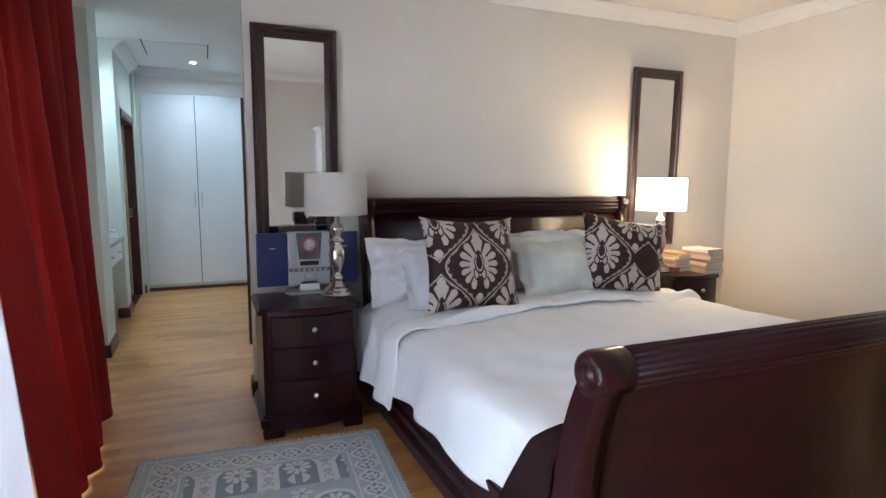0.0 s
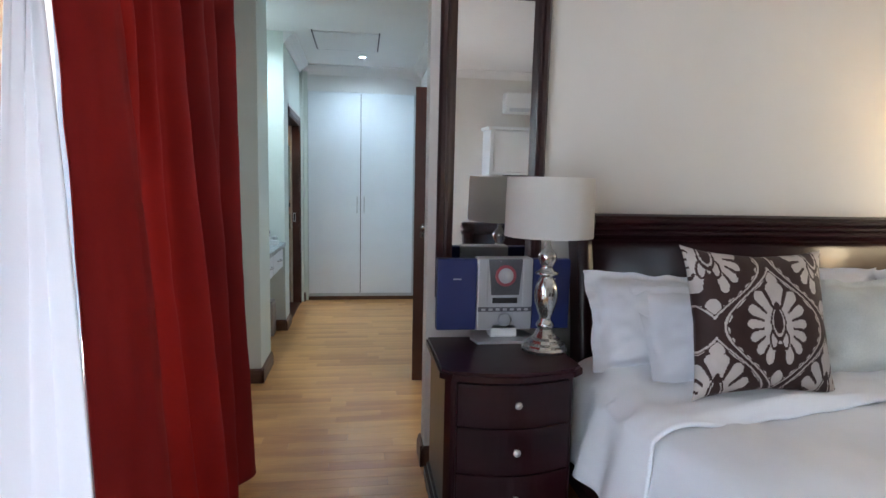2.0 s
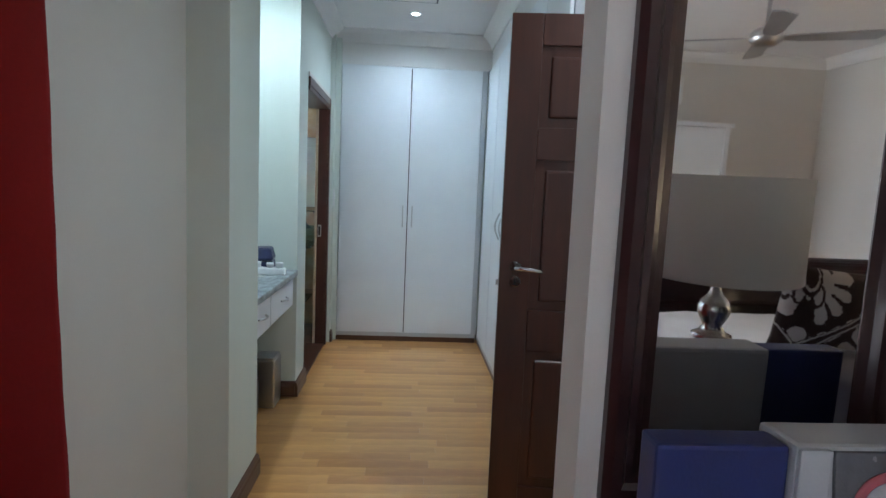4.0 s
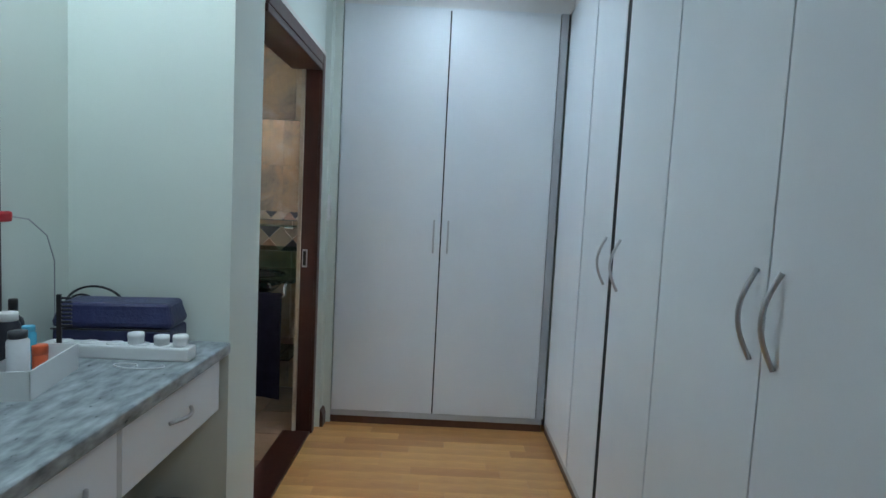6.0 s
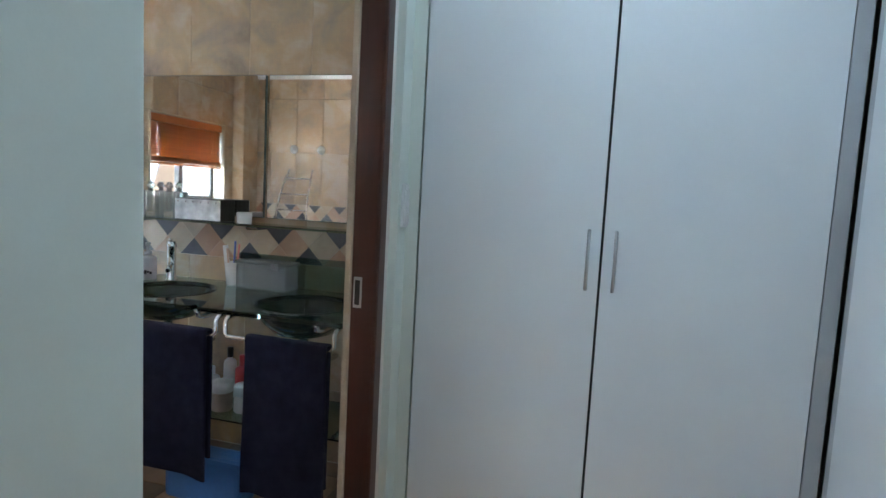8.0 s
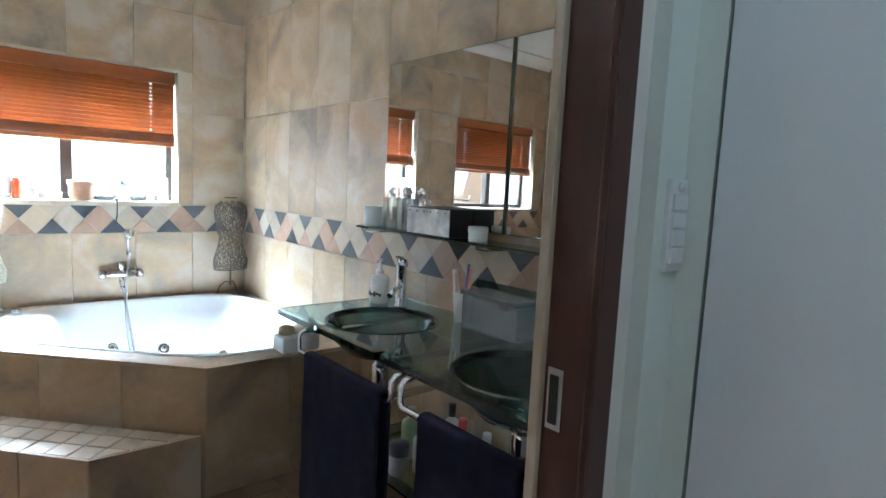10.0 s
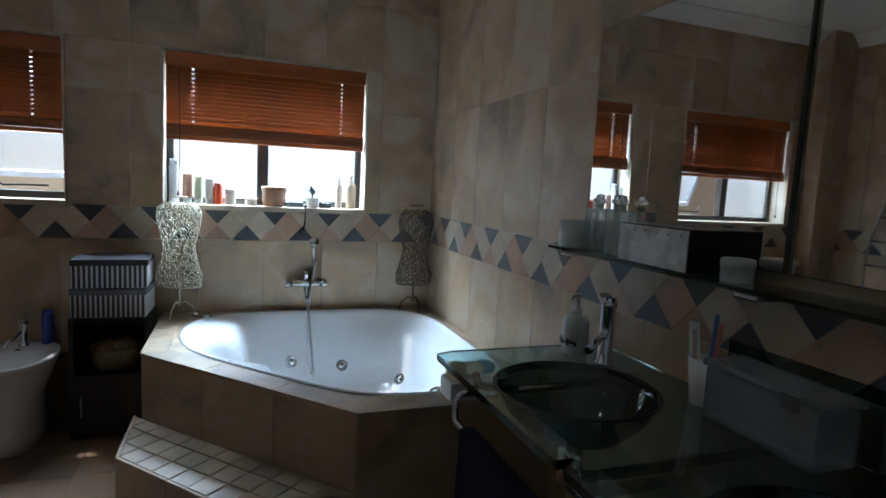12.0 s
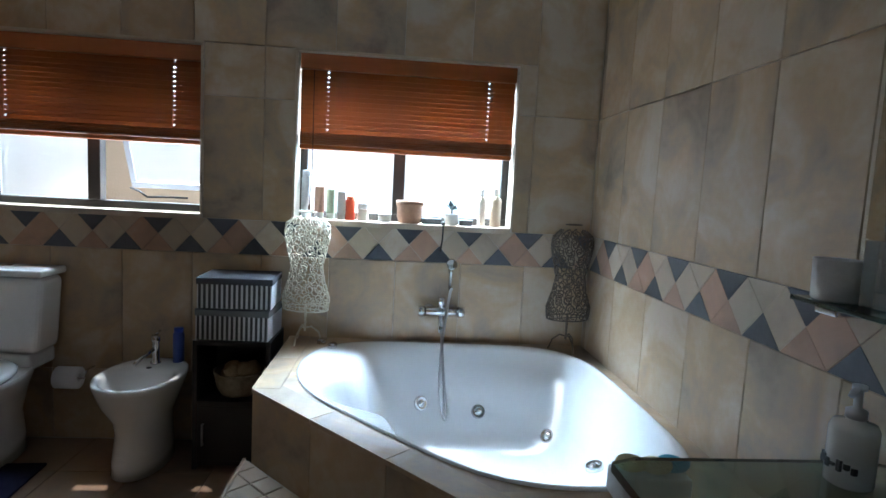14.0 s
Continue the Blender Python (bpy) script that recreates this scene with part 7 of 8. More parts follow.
cup = thing("toothbrush_cup", pose(-1.985, 7.90, GZ), "pale cup holding toothbrushes and toothpaste", "cup")
bm = bmesh.new()
lathe(bm, [(0.026, 0), (0.036, 0.11), (0.033, 0.11), (0.024, 0.006), (0, 0.006)], 24)
part("cup_wall", bm, CERAMIC, cup)
for k, (c, a, h) in enumerate((((0.7, 0.25, 0.2), 0.2, 0.19), ((0.15, 0.2, 0.5), 1.8, 0.2), ((0.75, 0.75, 0.75), 3.4, 0.18), ((0.65, 0.45, 0.35), 4.6, 0.17))):
    bm = bmesh.new()
    d = Vector((0.022 * math.cos(a), 0.022 * math.sin(a), 0.008))
    tube(bm, [d * 0.6, d + Vector((0.012 * math.cos(a), 0.012 * math.sin(a), h))], 0.005 if k != 2 else 0.012, 8)
    part("toothbrush", bm, mat("brush_%d" % k, c, None, 0.4), cup)
sp = thing("bath_sponge", pose(-2.835, 7.67, DZ + 0.003), "pale yellow sponges in a clear dish on the ledge", "sponge")
bm = bmesh.new()
bx(bm, -0.055, -0.09, 0.0, 0.055, 0.09, 0.07, 0.008)
bx(bm, -0.05, -0.085, 0.005, 0.05, 0.085, 0.065, 0.006)
part("dish", bm, mat("frosted_white", (0.66, 0.68, 0.68), None, 0.5), sp)
for ox, oy, oz, c in ((0, -0.05, 0.093, (0.60, 0.52, 0.30)), (0.01, 0.01, 0.092, (0.62, 0.56, 0.4)), (0.0, 0.06, 0.092, (0.05, 0.35, 0.5))):
    bm = bmesh.new()
    r = bmesh.ops.create_icosphere(bm, subdivisions=3, radius=0.04)
    for v in bm.verts:
        v.co *= 1 + 0.12 * noise.noise(v.co * 30)
        v.co.z *= 0.6
        v.co += Vector((ox, oy, oz))
    part("sponge", bm, mat("sponge_%.2f" % c[0], c, None, 0.95, fine=150, bump=0.1), sp)

# ---- mirrors and shelf above the basins ----
for k, (xa, xb) in enumerate(((-2.60, -1.866), (-1.85, -1.14))):
    mc = thing("bathroom_mirror", pose(xa, YV - 0.002, 1.165), "frameless mirror panel fixed above the washstand", "mirror", "mirrors above the washstand")
    bm = bmesh.new()
    bx(bm, 0, -0.012, 0, xb - xa, 0.0, 0.675)
    part("backing", bm, mat("mirror_edge", (0.10, 0.14, 0.13), None, 0.3), mc)
    bm = bmesh.new()
    bx(bm, 0.003, -0.015, 0.003, xb - xa - 0.003, -0.0125, 0.672)
    part("mirror_glass", bm, MIRROR, mc)
shf = thing("glass_shelf", pose(0, 0, 0), "clear glass shelf on small clips under the mirrors", "shelf")
bm = bmesh.new()
bx(bm, -2.635, 7.845, 1.128, -1.145, YV - 0.001, 1.138, 0.002)
part("glass_plate", bm, GREENG, shf)
for x in (-2.55, -1.86, -1.30):
    bm = bmesh.new()
    bx(bm, x - 0.03, 7.86, 1.112, x + 0.03, YV - 0.0012, 1.1275, 0.004)
    part("clip", bm, CHROME, shf)
SHZ = 1.138
G4 = "things on the glass shelf"
cw = thing("candle_holder", pose(-2.575, 7.90, SHZ), "frosted white glass tumbler on the shelf", "tumbler", G4)
bm = bmesh.new()
lathe(bm, [(0.04, 0), (0.045, 0.004), (0.047, 0.085), (0.043, 0.085), (0.040, 0.008), (0, 0.008)], 28)
part("tumbler_wall", bm, mat("frosted_white", (0.66, 0.68, 0.68), None, 0.5), cw)
for x, y in ((-2.49, 7.935), (-2.38, 7.935)):
    pb = thing("perfume_bottle", pose(x, y, SHZ), "clear glass perfume bottle with a faceted stopper", "bottle", G4)
    bm = bmesh.new()
    bx(bm, -0.036, -0.03, 0, 0.036, 0.03, 0.13, 0.006)
    part("flask", bm, PRESSED, pb)
    bm = bmesh.new()
    lathe(bm, [(0.012, 0.1305), (0.012, 0.145), (0.02, 0.15), (0.02, 0.158), (0.012, 0.164), (0.013, 0.172), (0, 0.176)], 14)
    part("stopper", bm, PRESSED, pb)
ts = thing("tissue_box", pose(-2.22, 7.91, SHZ), "tissue box with a silvery pictured front and black sides", "box", G4)
bm = bmesh.new()
bx(bm, -0.055, -0.055, 0, 0.20, 0.055, 0.105, 0.004)
part("carton", bm, BLACK, ts)
bm = bmesh.new()
bx(bm, -0.059, -0.053, 0.002, -0.0552, 0.053, 0.103)
bx(bm, -0.052, -0.0585, 0.004, 0.198, -0.0552, 0.101)
part("picture_side", bm, mat("silver_flower_print", (0.82, 0.82, 0.82), (0.34, 0.34, 0.35), 0.3, scale=16, fine=40, detail=2.0), ts)
for k in range(6):
    bm = bmesh.new()
    lathe(bm, [(0.006, 0), (0.004, 0.003), (0, 0.004)], 10, pose(-0.035 + k * 0.042, -0.0585, 0.09, 90, 0, 0))
    part("stud", bm, CHROME, ts)
jr = thing("cream_pot", pose(-1.93, 7.91, SHZ), "small white cream pot on the shelf", "jar", G4)
bm = bmesh.new()
lathe(bm, [(0.032, 0), (0.034, 0.003), (0.034, 0.03), (0.036, 0.031), (0.036, 0.048), (0.033, 0.051), (0, 0.051)], 24)
part("pot_wall", bm, PLASTIC_W, jr)

# ---- bidet, toilet, shelf unit ----
def egg(w, l, n, back=0.0):
    pts = []
    for i in range(n):
        a = 2 * math.pi * i / n
        c, s = math.cos(a), math.sin(a)
        k = 1.0 if c > 0 else 0.86
        pts.append((l / 2 * c, w / 2 * math.copysign(abs(s) ** (0.9 if c > 0 else 0.75), s)))
    return pts


def bidet():
    t = thing("bidet", pose(XW + 0.0, 5.875, 0), "white ceramic bidet with a chrome tap standing on the floor", "bidet")
    n = 48
    bm = bmesh.new()
    spec = [(0.225, 0.45, 0.26, 0.0), (0.22, 0.44, 0.26, 0.06), (0.205, 0.40, 0.25, 0.18), (0.225, 0.42, 0.255, 0.24), (0.30, 0.50, 0.28, 0.32), (0.355, 0.555, 0.285, 0.395), (0.365, 0.565, 0.285, 0.415), (0.36, 0.56, 0.285, 0.425), (0.33, 0.53, 0.285, 0.427), (0.28, 0.40, 0.335, 0.418), (0.26, 0.37, 0.34, 0.39), (0.20, 0.28, 0.34, 0.33), (0.08, 0.12, 0.34, 0.30)]
    rings = []
    for w, l, cx, z in spec:
        l, cx = l * 0.86, cx * 0.88
        rings.append([bm.verts.new((max(0.003, cx + x), y, z)) for x, y in egg(w, l, n)])
    for a, b in zip(rings, rings[1:]):
        for i in range(n):
            bm.faces.new((a[i], a[(i + 1) % n], b[(i + 1) % n], b[i])).smooth = True
    bm.faces.new(rings[0][::-1]), bm.faces.new(rings[-1])
    b = part("bowl", bm, CERAMIC, t)
    bm = bmesh.new()
    lathe(bm, [(0.024, 0.424), (0.024, 0.432), (0.018, 0.436), (0.018, 0.53), (0.021, 0.533), (0.021, 0.56), (0, 0.562)], 20, pose(0.10, 0, 0))
    tp = part("tap", bm, CHROME, t)
    bm = bmesh.new()
    tube(bm, [(0.10, 0, 0.50), (0.17, -0.03, 0.475), (0.215, -0.05, 0.45)], 0.010, 10)
    part("spout", bm, CHROME, tp)
    bm = bmesh.new()
    tube(bm, [(0.10, 0, 0.565), (0.06, 0.005, 0.575)], 0.005, 8)
    part("lever", bm, CHROME, tp)
    bm = bmesh.new()
    lathe(bm, [(0.022, 0), (0.022, 0.003), (0, 0.003)], 18, pose(0.34, 0, 0.301))
    lathe(bm, [(0.012, 0), (0.012, 0.003), (0, 0.003)], 14, pose(0.175, 0, 0.4255))
    part("waste", bm, BLACK, b)


bidet()
bottle("spray_can", XW + 0.06, 5.965, 0.422, 0.026, 0.17, (0.03, 0.07, 0.35), (0.02, 0.06, 0.4), "blue aerosol can standing on the bidet rim", "", "can")


def toilet():
    t = thing("toilet", pose(XW + 0.012, 5.22, 0), "white ceramic toilet with a close-coupled cistern and closed lid", "toilet")
    bm = bmesh.new()
    vs = bx(bm, 0.0, -0.20, 0.475, 0.19, 0.20, 0.83, 0.045, 5)
    for v in bm.verts:
        f = (v.co.z - 0.475) / 0.355
        v.co.y *= lerp(0.86, 1.0, f)
    part("cistern", bm, CERAMIC, t)
    bm = bmesh.new()
    bx(bm, -0.003, -0.208, 0.832, 0.20, 0.208, 0.868, 0.016, 4)
    ld = part("cistern_lid", bm, CERAMIC, t)
    bm = bmesh.new()
    lathe(bm, [(0.024, 0.868), (0.024, 0.874), (0.02, 0.877), (0, 0.877)], 20, pose(0.1, 0, 0))
    part("flush_button", bm, CHROME, ld)
    n = 48
    bm = bmesh.new()
    rings = []
    for w, l, cx, z in ((0.20, 0.50, 0.30, 0.0), (0.20, 0.50, 0.30, 0.08), (0.19, 0.44, 0.29, 0.2), (0.30, 0.56, 0.35, 0.32), (0.37, 0.62, 0.37, 0.40), (0.37, 0.62, 0.37, 0.425)):
        rings.append([bm.verts.new((max(0.004, cx + x), y, z)) for x, y in egg(w, l, n)])
    for a, b in zip(rings, rings[1:]):
        for i in range(n):
            bm.faces.new((a[i], a[(i + 1) % n], b[(i + 1) % n], b[i])).smooth = True
    bm.faces.new(rings[0][::-1]), bm.faces.new(rings[-1])
    part("bowl", bm, CERAMIC, t)
    bm = bmesh.new()
    bx(bm, 0.0, -0.15, 0.40, 0.2, 0.15, 0.478, 0.02, 3)
    part("shelf", bm, CERAMIC, t)
    bm = bmesh.new()
    rings = []
    for w, l, cx, z in ((0.36, 0.47, 0.44, 0.427), (0.375, 0.485, 0.44, 0.435), (0.375, 0.485, 0.44, 0.452), (0.35, 0.46, 0.44, 0.462), (0.2, 0.25, 0.44, 0.466)):
        rings.append([bm.verts.new((cx + x, y, z)) for x, y in egg(w, l, n)])
    for a, b in zip(rings, rings[1:]):
        for i in range(n):
            bm.faces.new((a[i], a[(i + 1) % n], b[(i + 1) % n], b[i])).smooth = True
    bm.faces.new(rings[0][::-1]), bm.faces.new(rings[-1])
    part("seat_lid", bm, CERAMIC, t)


toilet()
roll = thing("toilet_roll", pose(XW + 0.09, 5.47, 0.34), "white toilet roll on a chrome wall holder", "toilet roll")
bm = bmesh.new()
lathe(bm, [(0.02, -0.05), (0.052, -0.05), (0.052, 0.05), (0.02, 0.05), (0.02, -0.05)], 28, pose(0, 0, 0, 90, 0, 0), cap=False)
part("paper", bm, LINEN, roll)
bm = bmesh.new()
tube(bm, [(-0.09, 0.07, 0.03), (-0.03, 0.07, 0.03), (0, 0.07, 0.0), (0, -0.06, 0.0)], 0.005, 8)
part("holder", bm, CHROME, roll)


def shelf_unit():
    t = thing("cube_shelf", pose(XW + 0.015, 6.285, 0), "black open cube shelf between bidet and bath", "shelf unit")
    w, d, h = 0.34, 0.29, 0.60
    for nme, b in (("side", (0, -w / 2, 0, d, -w / 2 + 0.02, h)), ("side", (0, w / 2 - 0.02, 0, d, w / 2, h)), ("board", (0, -w / 2 + 0.0205, h - 0.02, d, w / 2 - 0.0205, h)), ("board", (0, -w / 2 + 0.0205, 0.30, d, w / 2 - 0.0205, 0.32)), ("board", (0, -w / 2 + 0.0205, 0.02, d, w / 2 - 0.0205, 0.04)), ("back", (0.0, -w / 2 + 0.0205, 0.0405, 0.01, w / 2 - 0.0205, h - 0.0205))):
        bm = bmesh.new()
        bx(bm, *b, 0.002)
        part(nme, bm, BLACK, t)
    bm = bmesh.new()
    bx(bm, d - 0.018, -w / 2 + 0.021, 0.041, d, w / 2 - 0.021, 0.299, 0.002)
    dr = part("door", bm, BLACK, t)
    bm = bmesh.new()
    tube(bm, [(d + 0.016, -w / 2 + 0.05, 0.12), (d + 0.016, -w / 2 + 0.05, 0.22)], 0.005, 8)
    bx(bm, d, -w / 2 + 0.046, 0.12, d + 0.016, -w / 2 + 0.054, 0.126)
    bx(bm, d, -w / 2 + 0.046, 0.214, d + 0.016, -w / 2 + 0.054, 0.22)
    part("handle", bm, STEEL, dr)


shelf_unit()
STR_D = mat("charcoal_stripe_cloth", (0.06, 0.06, 0.07), (0.04, 0.04, 0.05), 0.85, fine=200)
STR_W = mat("white_stripe_cloth", (0.66, 0.67, 0.70), (0.58, 0.59, 0.62), 0.85, fine=200)
for k, (z, lid) in enumerate(((0.601, False), (0.745, True))):
    sb = thing("striped_box", pose(XW + 0.165, 6.285, z, 0, 0, 2 if k else -2), "charcoal and white striped storage box stacked on the cube shelf", "box", "striped storage boxes")
    w, d, h = 0.32, 0.25, 0.138
    bm = bmesh.new()
    bx(bm, -d / 2, -w / 2, 0, d / 2, w / 2, h - 0.02)
    part("box_wall", bm, STR_W, sb)
    for face in range(2):
        n = 15 if face == 0 else 11
        for i in range(n):
            f = (i + 0.5) / n
            bm = bmesh.new()
            if face == 0:
                y = lerp(-w / 2, w / 2, f)
                bx(bm, d / 2, y - 0.0055, 0.001, d / 2 + 0.0012, y + 0.0055, h - 0.022)
            else:
                x = lerp(-d / 2, d / 2, f)
                bx(bm, x - 0.0055, -w / 2 - 0.0012, 0.001, x + 0.0055, -w / 2, h - 0.022)
            part("stripe", bm, STR_D, sb)
    bm = bmesh.new()
    bx(bm, -d / 2 - 0.004, -w / 2 - 0.004, h - 0.03, d / 2 + 0.004, w / 2 + 0.004, h, 0.003)
    part("lid", bm, STR_D if lid else mat("grey_lid", (0.16, 0.165, 0.18), None, 0.8), sb)
bk = thing("wicker_basket", pose(XW + 0.17, 6.285, 0.32), "small pale basket of bath sponges inside the shelf", "basket")
bm = bmesh.new()
lathe(bm, [(0.08, 0), (0.10, 0.03), (0.115, 0.10), (0.118, 0.11), (0.108, 0.11), (0.094, 0.03), (0.07, 0.012), (0, 0.012)], 28)
part("basket_wall", bm, mat("pale_wicker", (0.34, 0.27, 0.19), (0.2, 0.15, 0.1), 0.8, scale=40, fine=120, bump=0.1), bk)
for ox, oy, oz in ((0.02, 0.03, 0.11), (-0.03, -0.04, 0.10), (0.04, -0.03, 0.10), (-0.02, 0.05, 0.105)):
    bm = bmesh.new()
    bmesh.ops.create_icosphere(bm, subdivisions=2, radius=0.045)
    for v in bm.verts:
        v.co *= 1 + 0.15 * noise.noise(v.co * 30 + Vector((ox * 90, 0, 0)))
        v.co += Vector((ox, oy, oz))
    part("sponge", bm, mat("tan_sponge", (0.45, 0.33, 0.2), (0.3, 0.2, 0.12), 0.95, fine=150, bump=0.1), bk)

bm = bmesh.new()
bx(bm, -0.40, -0.26, 0, 0.40, 0.26, 0.012, 0.005)
bmat = thing("bath_mat", pose(-3.62, 5.25, 0.002, 0, 0, 4), "dark purple-grey ribbed bath mat on the tiled floor", "mat", "bath mats")
part("mat_base", bm, TOWEL, bmat)
bm2 = thing("bath_mat", pose(-1.72, 7.05, 0.002, 0, 0, 3), "dark purple-grey ribbed bath mat below the washstand", "mat", "bath mats")
bm = bmesh.new()
bx(bm, -0.36, -0.24, 0, 0.36, 0.24, 0.010, 0.004)
part("mat_base", bm, mat("purple_grey_mat", (0.055, 0.05, 0.085), (0.035, 0.03, 0.055), 0.95, fine=300, bump=0.08), bm2)
for k in range(22):
    bm = bmesh.new()
    tube(bm, [(-0.345, -0.225 + k * 0.0214, 0.010), (0.345, -0.225 + k * 0.0214, 0.010)], 0.008, 6)
    part("rib", bm, MATS["purple_grey_mat"], bm2)

# south end of the bathroom, seen in the mirrors
tl = thing("towel_ladder", pose(-3.68, 4.585, 0.63), "curved chrome towel ladder fixed to the wall", "towel rail")
for s in (-1, 1):
    bm = bmesh.new()
    tube(bm, [(s * 0.2 + 0.16 * f * f * (1 if s < 0 else 0.3), 0.03 + 0.05 * math.sin(math.pi * f), 0.9 * f) for f in (i / 14 for i in range(15))], 0.011, 8)
    part("upright", bm, CHROME, tl)
for k in range(5):
    f = 0.08 + k * 0.2
    bm = bmesh.new()
    tube(bm, [(-0.2 + 0.16 * f * f, 0.03 + 0.05 * math.sin(math.pi * f), 0.9 * f), (0.2 + 0.048 * f * f, 0.03 + 0.05 * math.sin(math.pi * f), 0.9 * f)], 0.008, 8)
    part("rung", bm, CHROME, tl)
for x in (-3.70, -3.36):
    hk = thing("robe_hook", pose(x, 4.562, 1.75), "white round robe hook on the tiled wall", "hook", "robe hooks")
    bm = bmesh.new()
    lathe(bm, [(0.045, 0), (0.05, 0.008), (0.045, 0.018), (0.02, 0.024), (0.018, 0.04), (0, 0.042)], 28, pose(0, 0, 0, -90, 0, 0))
    part("disc", bm, CERAMIC, hk)

# ---- pieces: bathroom wall tiles ----
def split(rect, holes):
    """A rectangle less the holes, as rectangles."""
    out = [rect]
    for hx0, hz0, hx1, hz1 in holes:
        nxt = []
        for x0, z0, x1, z1 in out:
            if hx0 >= x1 or hx1 <= x0 or hz0 >= z1 or hz1 <= z0:
                nxt.append((x0, z0, x1, z1))
                continue
            if z0 < hz0:
                nxt.append((x0, z0, x1, hz0))
            if z1 > hz1:
                nxt.append((x0, hz1, x1, z1))
            a, b = max(z0, hz0), min(z1, hz1)
            if x0 < hx0:
                nxt.append((x0, a, hx0, b))
            if x1 > hx1:
                nxt.append((hx1, a, x1, b))
        out = nxt
    return [r for r in out if r[2] - r[0] > 0.006 and r[3] - r[1] > 0.006]


ROWS_Z = [(0.0, 0.355), (0.355, 0.955), (1.125, 1.712), (1.712, 2.31), (2.31, HB)]
TMESH = {}


def tile_mesh(w, h, material, th=0.0125):
    key = (round(w, 3), round(h, 3), material.name)
    if key not in TMESH:
        g, c = 0.0012, 0.0018
        bm = bmesh.new()
        q = []
        for ins, d in ((g, 0.0), (g, th - c), (g + c, th)):
            q.append([bm.verts.new((x, -d, z)) for x, z in ((ins, ins), (w - ins, ins), (w - ins, h - ins), (ins, h - ins))])
        for a, b in zip(q, q[1:]):
            for i in range(4):
                bm.faces.new((a[i], a[(i + 1) % 4], b[(i + 1) % 4], b[i]))
        bm.faces.new(q[-1])
        TMESH[key] = done(bm, "tile", material)
    return TMESH[key]


def place(name, me, parent, m):
    ob = new(name, me)
    ob.parent = parent
    ob.matrix_basis = m
    return ob


def tiled(wall_name, base, s0, s1, first, holes=(), width=0.33, offset=0.0):
    """Tiles over a wall: base is the pose whose x runs along the wall and whose -y looks into the room."""
    t = bpy.data.objects[wall_name]
    for r, (z0, z1) in enumerate(ROWS_Z):
        x = s0
        edges = [s0]
        k = first
        while k < s1 - 0.02:
            if k > s0 + 0.02:
                edges.append(k)
            k += width
        edges.append(s1)
        for a, b in zip(edges, edges[1:]):
            for x0, q0, x1, q1 in split((a, z0, b, z1), holes):
                place("tile", tile_mesh(x1 - x0, q1 - q0, TILE), t, base @ pose(x0, 0, q0 + 0.0, random.uniform(-0.05, 0.05), 0, random.uniform(-0.05, 0.05)))


PMESH = {}
BAND = 0.17


def clipped(poly, lo, hi):
    """An (x, z) outline cut off at lo and hi."""
    for sign, lim in ((1, lo), (-1, -hi)):
        out = []
        for (ax, az), (bx_, bz) in zip(poly, poly[1:] + poly[:1]):
            a_in, b_in = sign * ax >= lim, sign * bx_ >= lim
            cut = sign * lim
            if a_in:
                out.append((ax, az))
            if a_in != b_in:
                f = (cut - ax) / (bx_ - ax)
                out.append((cut, az + (bz - az) * f))
        poly = out
        if len(poly) < 3:
            return []
    return poly


def dado_piece(shape, p, material, lo, hi):
    key = (shape, p, material.name, round(lo, 3), round(hi, 3))
    if key not in PMESH:
        h, g = BAND, 0.0015
        poly = {"up": [(-p / 2 + g, 0.001), (p / 2 - g, 0.001), (0, h / 2 - g)], "down": [(-p / 2 + g, h - 0.001), (0, h / 2 + g), (p / 2 - g, h - 0.001)], "square": [(-p / 2 + g, h / 2), (0, 0.002), (p / 2 - g, h / 2), (0, h - 0.002)]}[shape]
        poly = clipped(poly, lo, hi)
        if len(poly) < 3:
            PMESH[key] = None
            return None
        bm = bmesh.new()
        back = [bm.verts.new((x, 0, z)) for x, z in poly]
        front = [bm.verts.new((x, -0.0128, z)) for x, z in poly]
        n = len(poly)
        bm.faces.new(front)
        for i in range(n):
            bm.faces.new((back[i], back[(i + 1) % n], front[(i + 1) % n], front[i]))
        PMESH[key] = done(bm, "mosaic_piece", material)
    return PMESH[key]


def dado(wall_name, base, s0, s1, phase, p):
    """A band of squares set on their corners; dark triangles alternate above and below."""
    t = bpy.data.objects[wall_name]
    k = -2 * math.ceil((phase - s0) / (2 * p))
    while phase + k * p < s1 + p / 2:
        x = phase + k * p
        even = k % 2 == 0
        for shape, m, at in (("up", SLATE if even else ROSE, x), ("down", PALE if even else SLATE, x), ("square", ROSE if k % 3 == 0 else PALE, x + p / 2)):
            me = dado_piece(shape, p, m, max(-1.0, s0 + 0.001 - at), min(1.0, s1 - 0.001 - at))
            if me is not None:
                place("mosaic_piece", me, t, base @ pose(at, 0, 0.955))
        k += 1


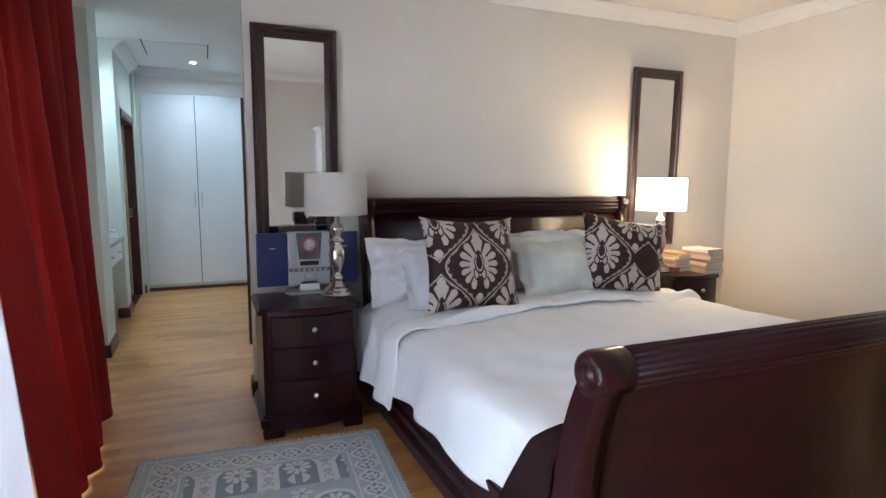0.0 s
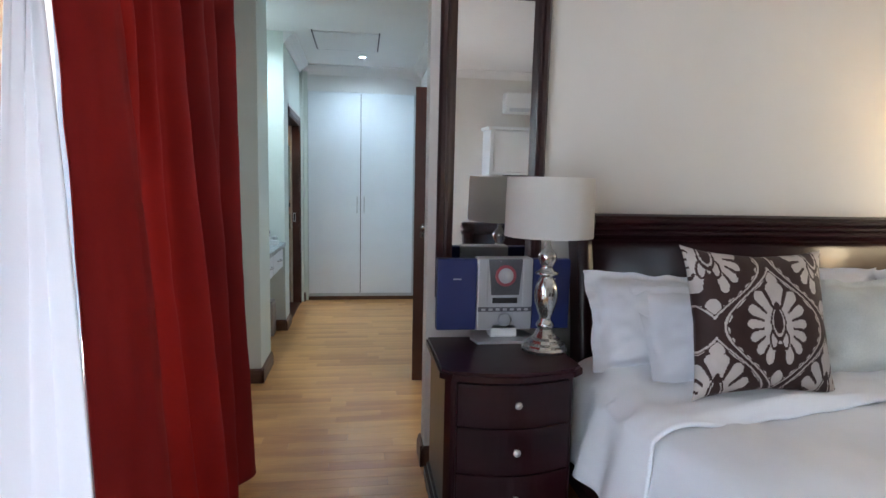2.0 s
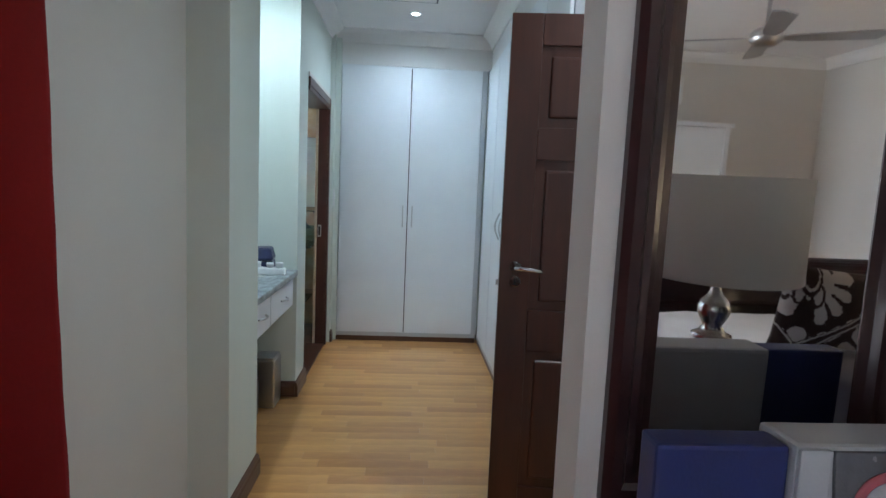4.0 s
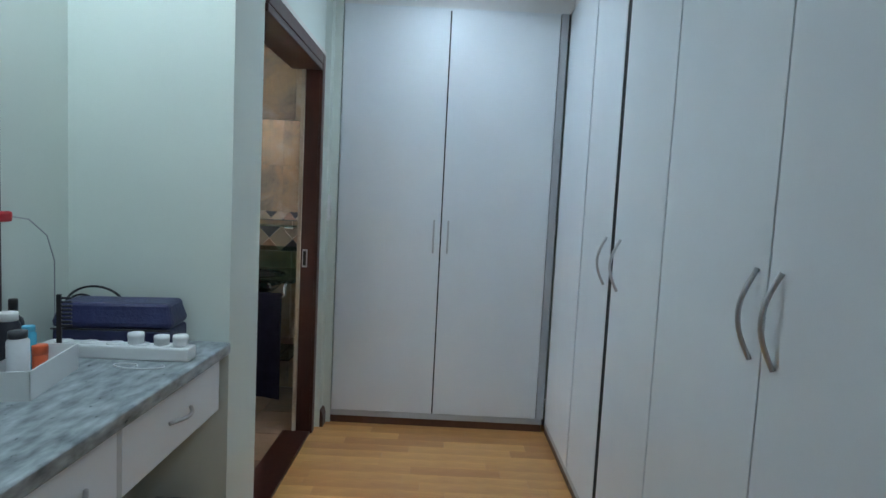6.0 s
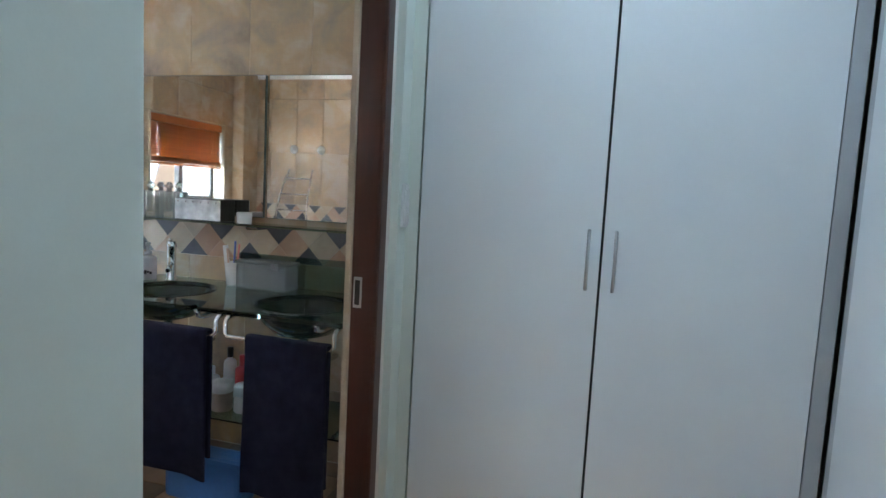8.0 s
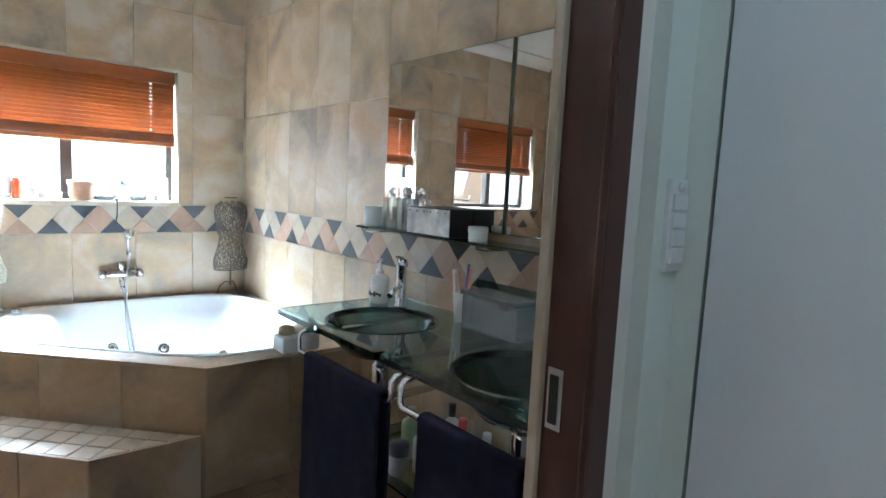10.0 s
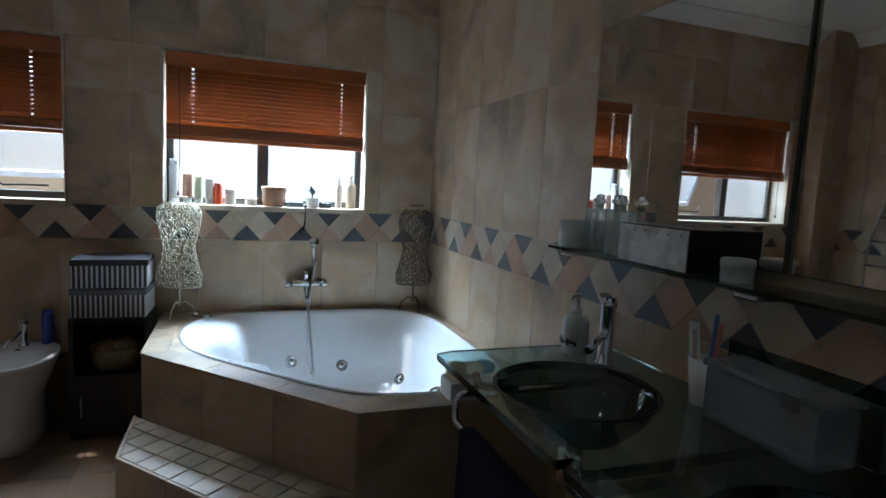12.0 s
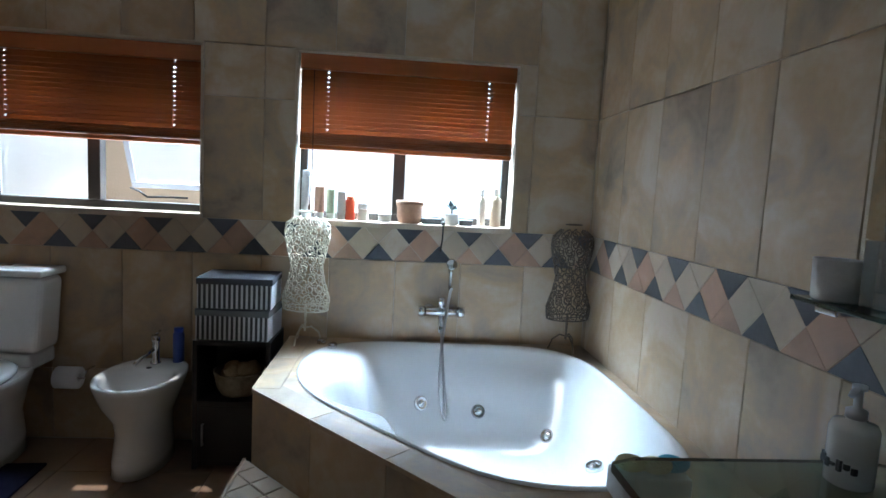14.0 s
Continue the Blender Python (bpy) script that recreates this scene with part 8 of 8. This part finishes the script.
# base poses: x along the wall, -y into the room
B_WIN = Matrix.Translation((XW - 0.0125, 0, 0)) @ pose(0, 0, 0, 0, 0, 90)
B_BAS = pose(0, YV + 0.0125, 0)
HW = [(W1[0] - 0.012, WZ0 - 0.03, W1[1] + 0.012, WZ1 + 0.012), (W2[0] - 0.012, WZ0 - 0.03, W2[1] + 0.012, WZ1 + 0.012)]
tiled("wall_bathroom_window", B_WIN, 4.56, YV, 4.685, HW)
dado("wall_bathroom_window", B_WIN, 4.56, YV, 4.779, 0.152)
tiled("wall_bathroom_basin", B_BAS, XW, XL - 0.08, XW + 0.04)
dado("wall_bathroom_basin", B_BAS, XW, XL - 0.08, -4.204, 0.161)
tiled("wall_bathroom_south", pose(0, 4.5475, 0, 0, 0, 180), -(-1.62), -XW, 1.70)
dado("wall_bathroom_south", pose(0, 4.5475, 0, 0, 0, 180), 1.62, -XW, 1.72, 0.155)
tiled("wall_bathroom_east", pose(NB - 0.0995 - 0.0125 + 0.012, 0, 0, 0, 0, -90), -6.12, -4.56, -6.0)
dado("wall_bathroom_east", pose(NB - 0.0995 - 0.0005, 0, 0, 0, 0, -90), -6.12, -4.56, -5.95, 0.155)

# ---- pieces: bathroom floor ----
fb = bpy.data.objects["floor_bathroom"]
y = 4.56
FT = 0.33
ny = 0
while y < YV:
    x = XW + 0.002 + (0.0 if ny % 2 == 0 else 0.0)
    y2 = min(y + FT, YV)
    while x < XL - 0.10:
        x2 = min(x + FT, XL - 0.082)
        if not (y2 < 6.12 and x > NB - 0.1):
            place("tile", tile_mesh(x2 - x, y2 - y, TILE_F, 0.0095), fb, pose(x, y, -0.0098, -90, 0, 0) @ pose(0, 0, 0))
        x += FT
    y += FT
    ny += 1

# ---- pieces: laminate floor ----
def strip_floor():
    t = bpy.data.objects["floor"]
    sw, sl, th = 0.08, 0.55, 0.0118
    me = {}

    def strip(w, l):
        key = (round(l, 3), round(w, 3))
        if key not in me:
            bm = bmesh.new()
            g = 0.0003
            c = 0.0004
            q = [[bm.verts.new((x, y_, z)) for x, y_ in ((i, i), (l - i, i), (l - i, w - i), (i, w - i))] for i, z in ((g, 0), (g, th - c), (g + c, th))]
            for a, b in zip(q, q[1:]):
                for i in range(4):
                    bm.faces.new((a[i], a[(i + 1) % 4], b[(i + 1) % 4], b[i]))
            bm.faces.new(q[-1])
            me[key] = done(bm, "floor_strip", LAMINATE)
        return me[key]

    verts, faces = [], []

    def joined(x0, y0, l, w):
        g, c = 0.0003, 0.0004
        base = len(verts)
        for i, z in ((g, -th), (g, -c), (g + c, 0.0)):
            verts.extend([(x0 + i, y0 + i, z), (x0 + l - i, y0 + i, z), (x0 + l - i, y0 + w - i, z), (x0 + i, y0 + w - i, z)])
        for r in (0, 4):
            for i in range(4):
                j = (i + 1) % 4
                faces.append((base + r + i, base + r + j, base + r + 4 + j, base + r + 4 + i))
        faces.append((base + 8, base + 9, base + 10, base + 11))

    count = 0
    row = 0
    y0 = YS
    while y0 < 7.47:
        w = sw
        if y0 < YM + 0.1:
            xa, xb = XB - 0.05, XE
        elif y0 < 4.56:
            xa, xb = XB - 0.05, 0.98
        elif y0 < 4.97:
            xa, xb = XL + 0.02, 0.98
        elif y0 < 5.99:
            xa, xb = NB, 0.44
        else:
            xa, xb = XL - 0.005, 0.44
        x = xa - random.uniform(0.0, 0.4)
        while x < xb:
            l = sl + random.choice((-0.1, 0, 0.06))
            a, b = max(x, xa), min(x + l, xb)
            if b - a > 0.02:
                b2 = round(b - a, 2) if b < xb else b - a
                if y0 > 4.0 and count < 300 and a > -1.2:
                    ob = place("floor_strip", strip(w, b - a if (a == xa or b == xb) else round(l, 3)), t, pose(a, y0, -th))
                    count += 1
                else:
                    joined(a, y0, b - a, w)
            x += l
        y0 += sw
        row += 1
    mesh = bpy.data.meshes.new("floor_strips")
    mesh.from_pydata(verts, [], faces)
    mesh.materials.append(LAMINATE)
    ob = new("floor_strips", mesh)
    ob.parent = t
    tagged(ob, "light oak laminate strips", "", "", "stuff")


strip_floor()
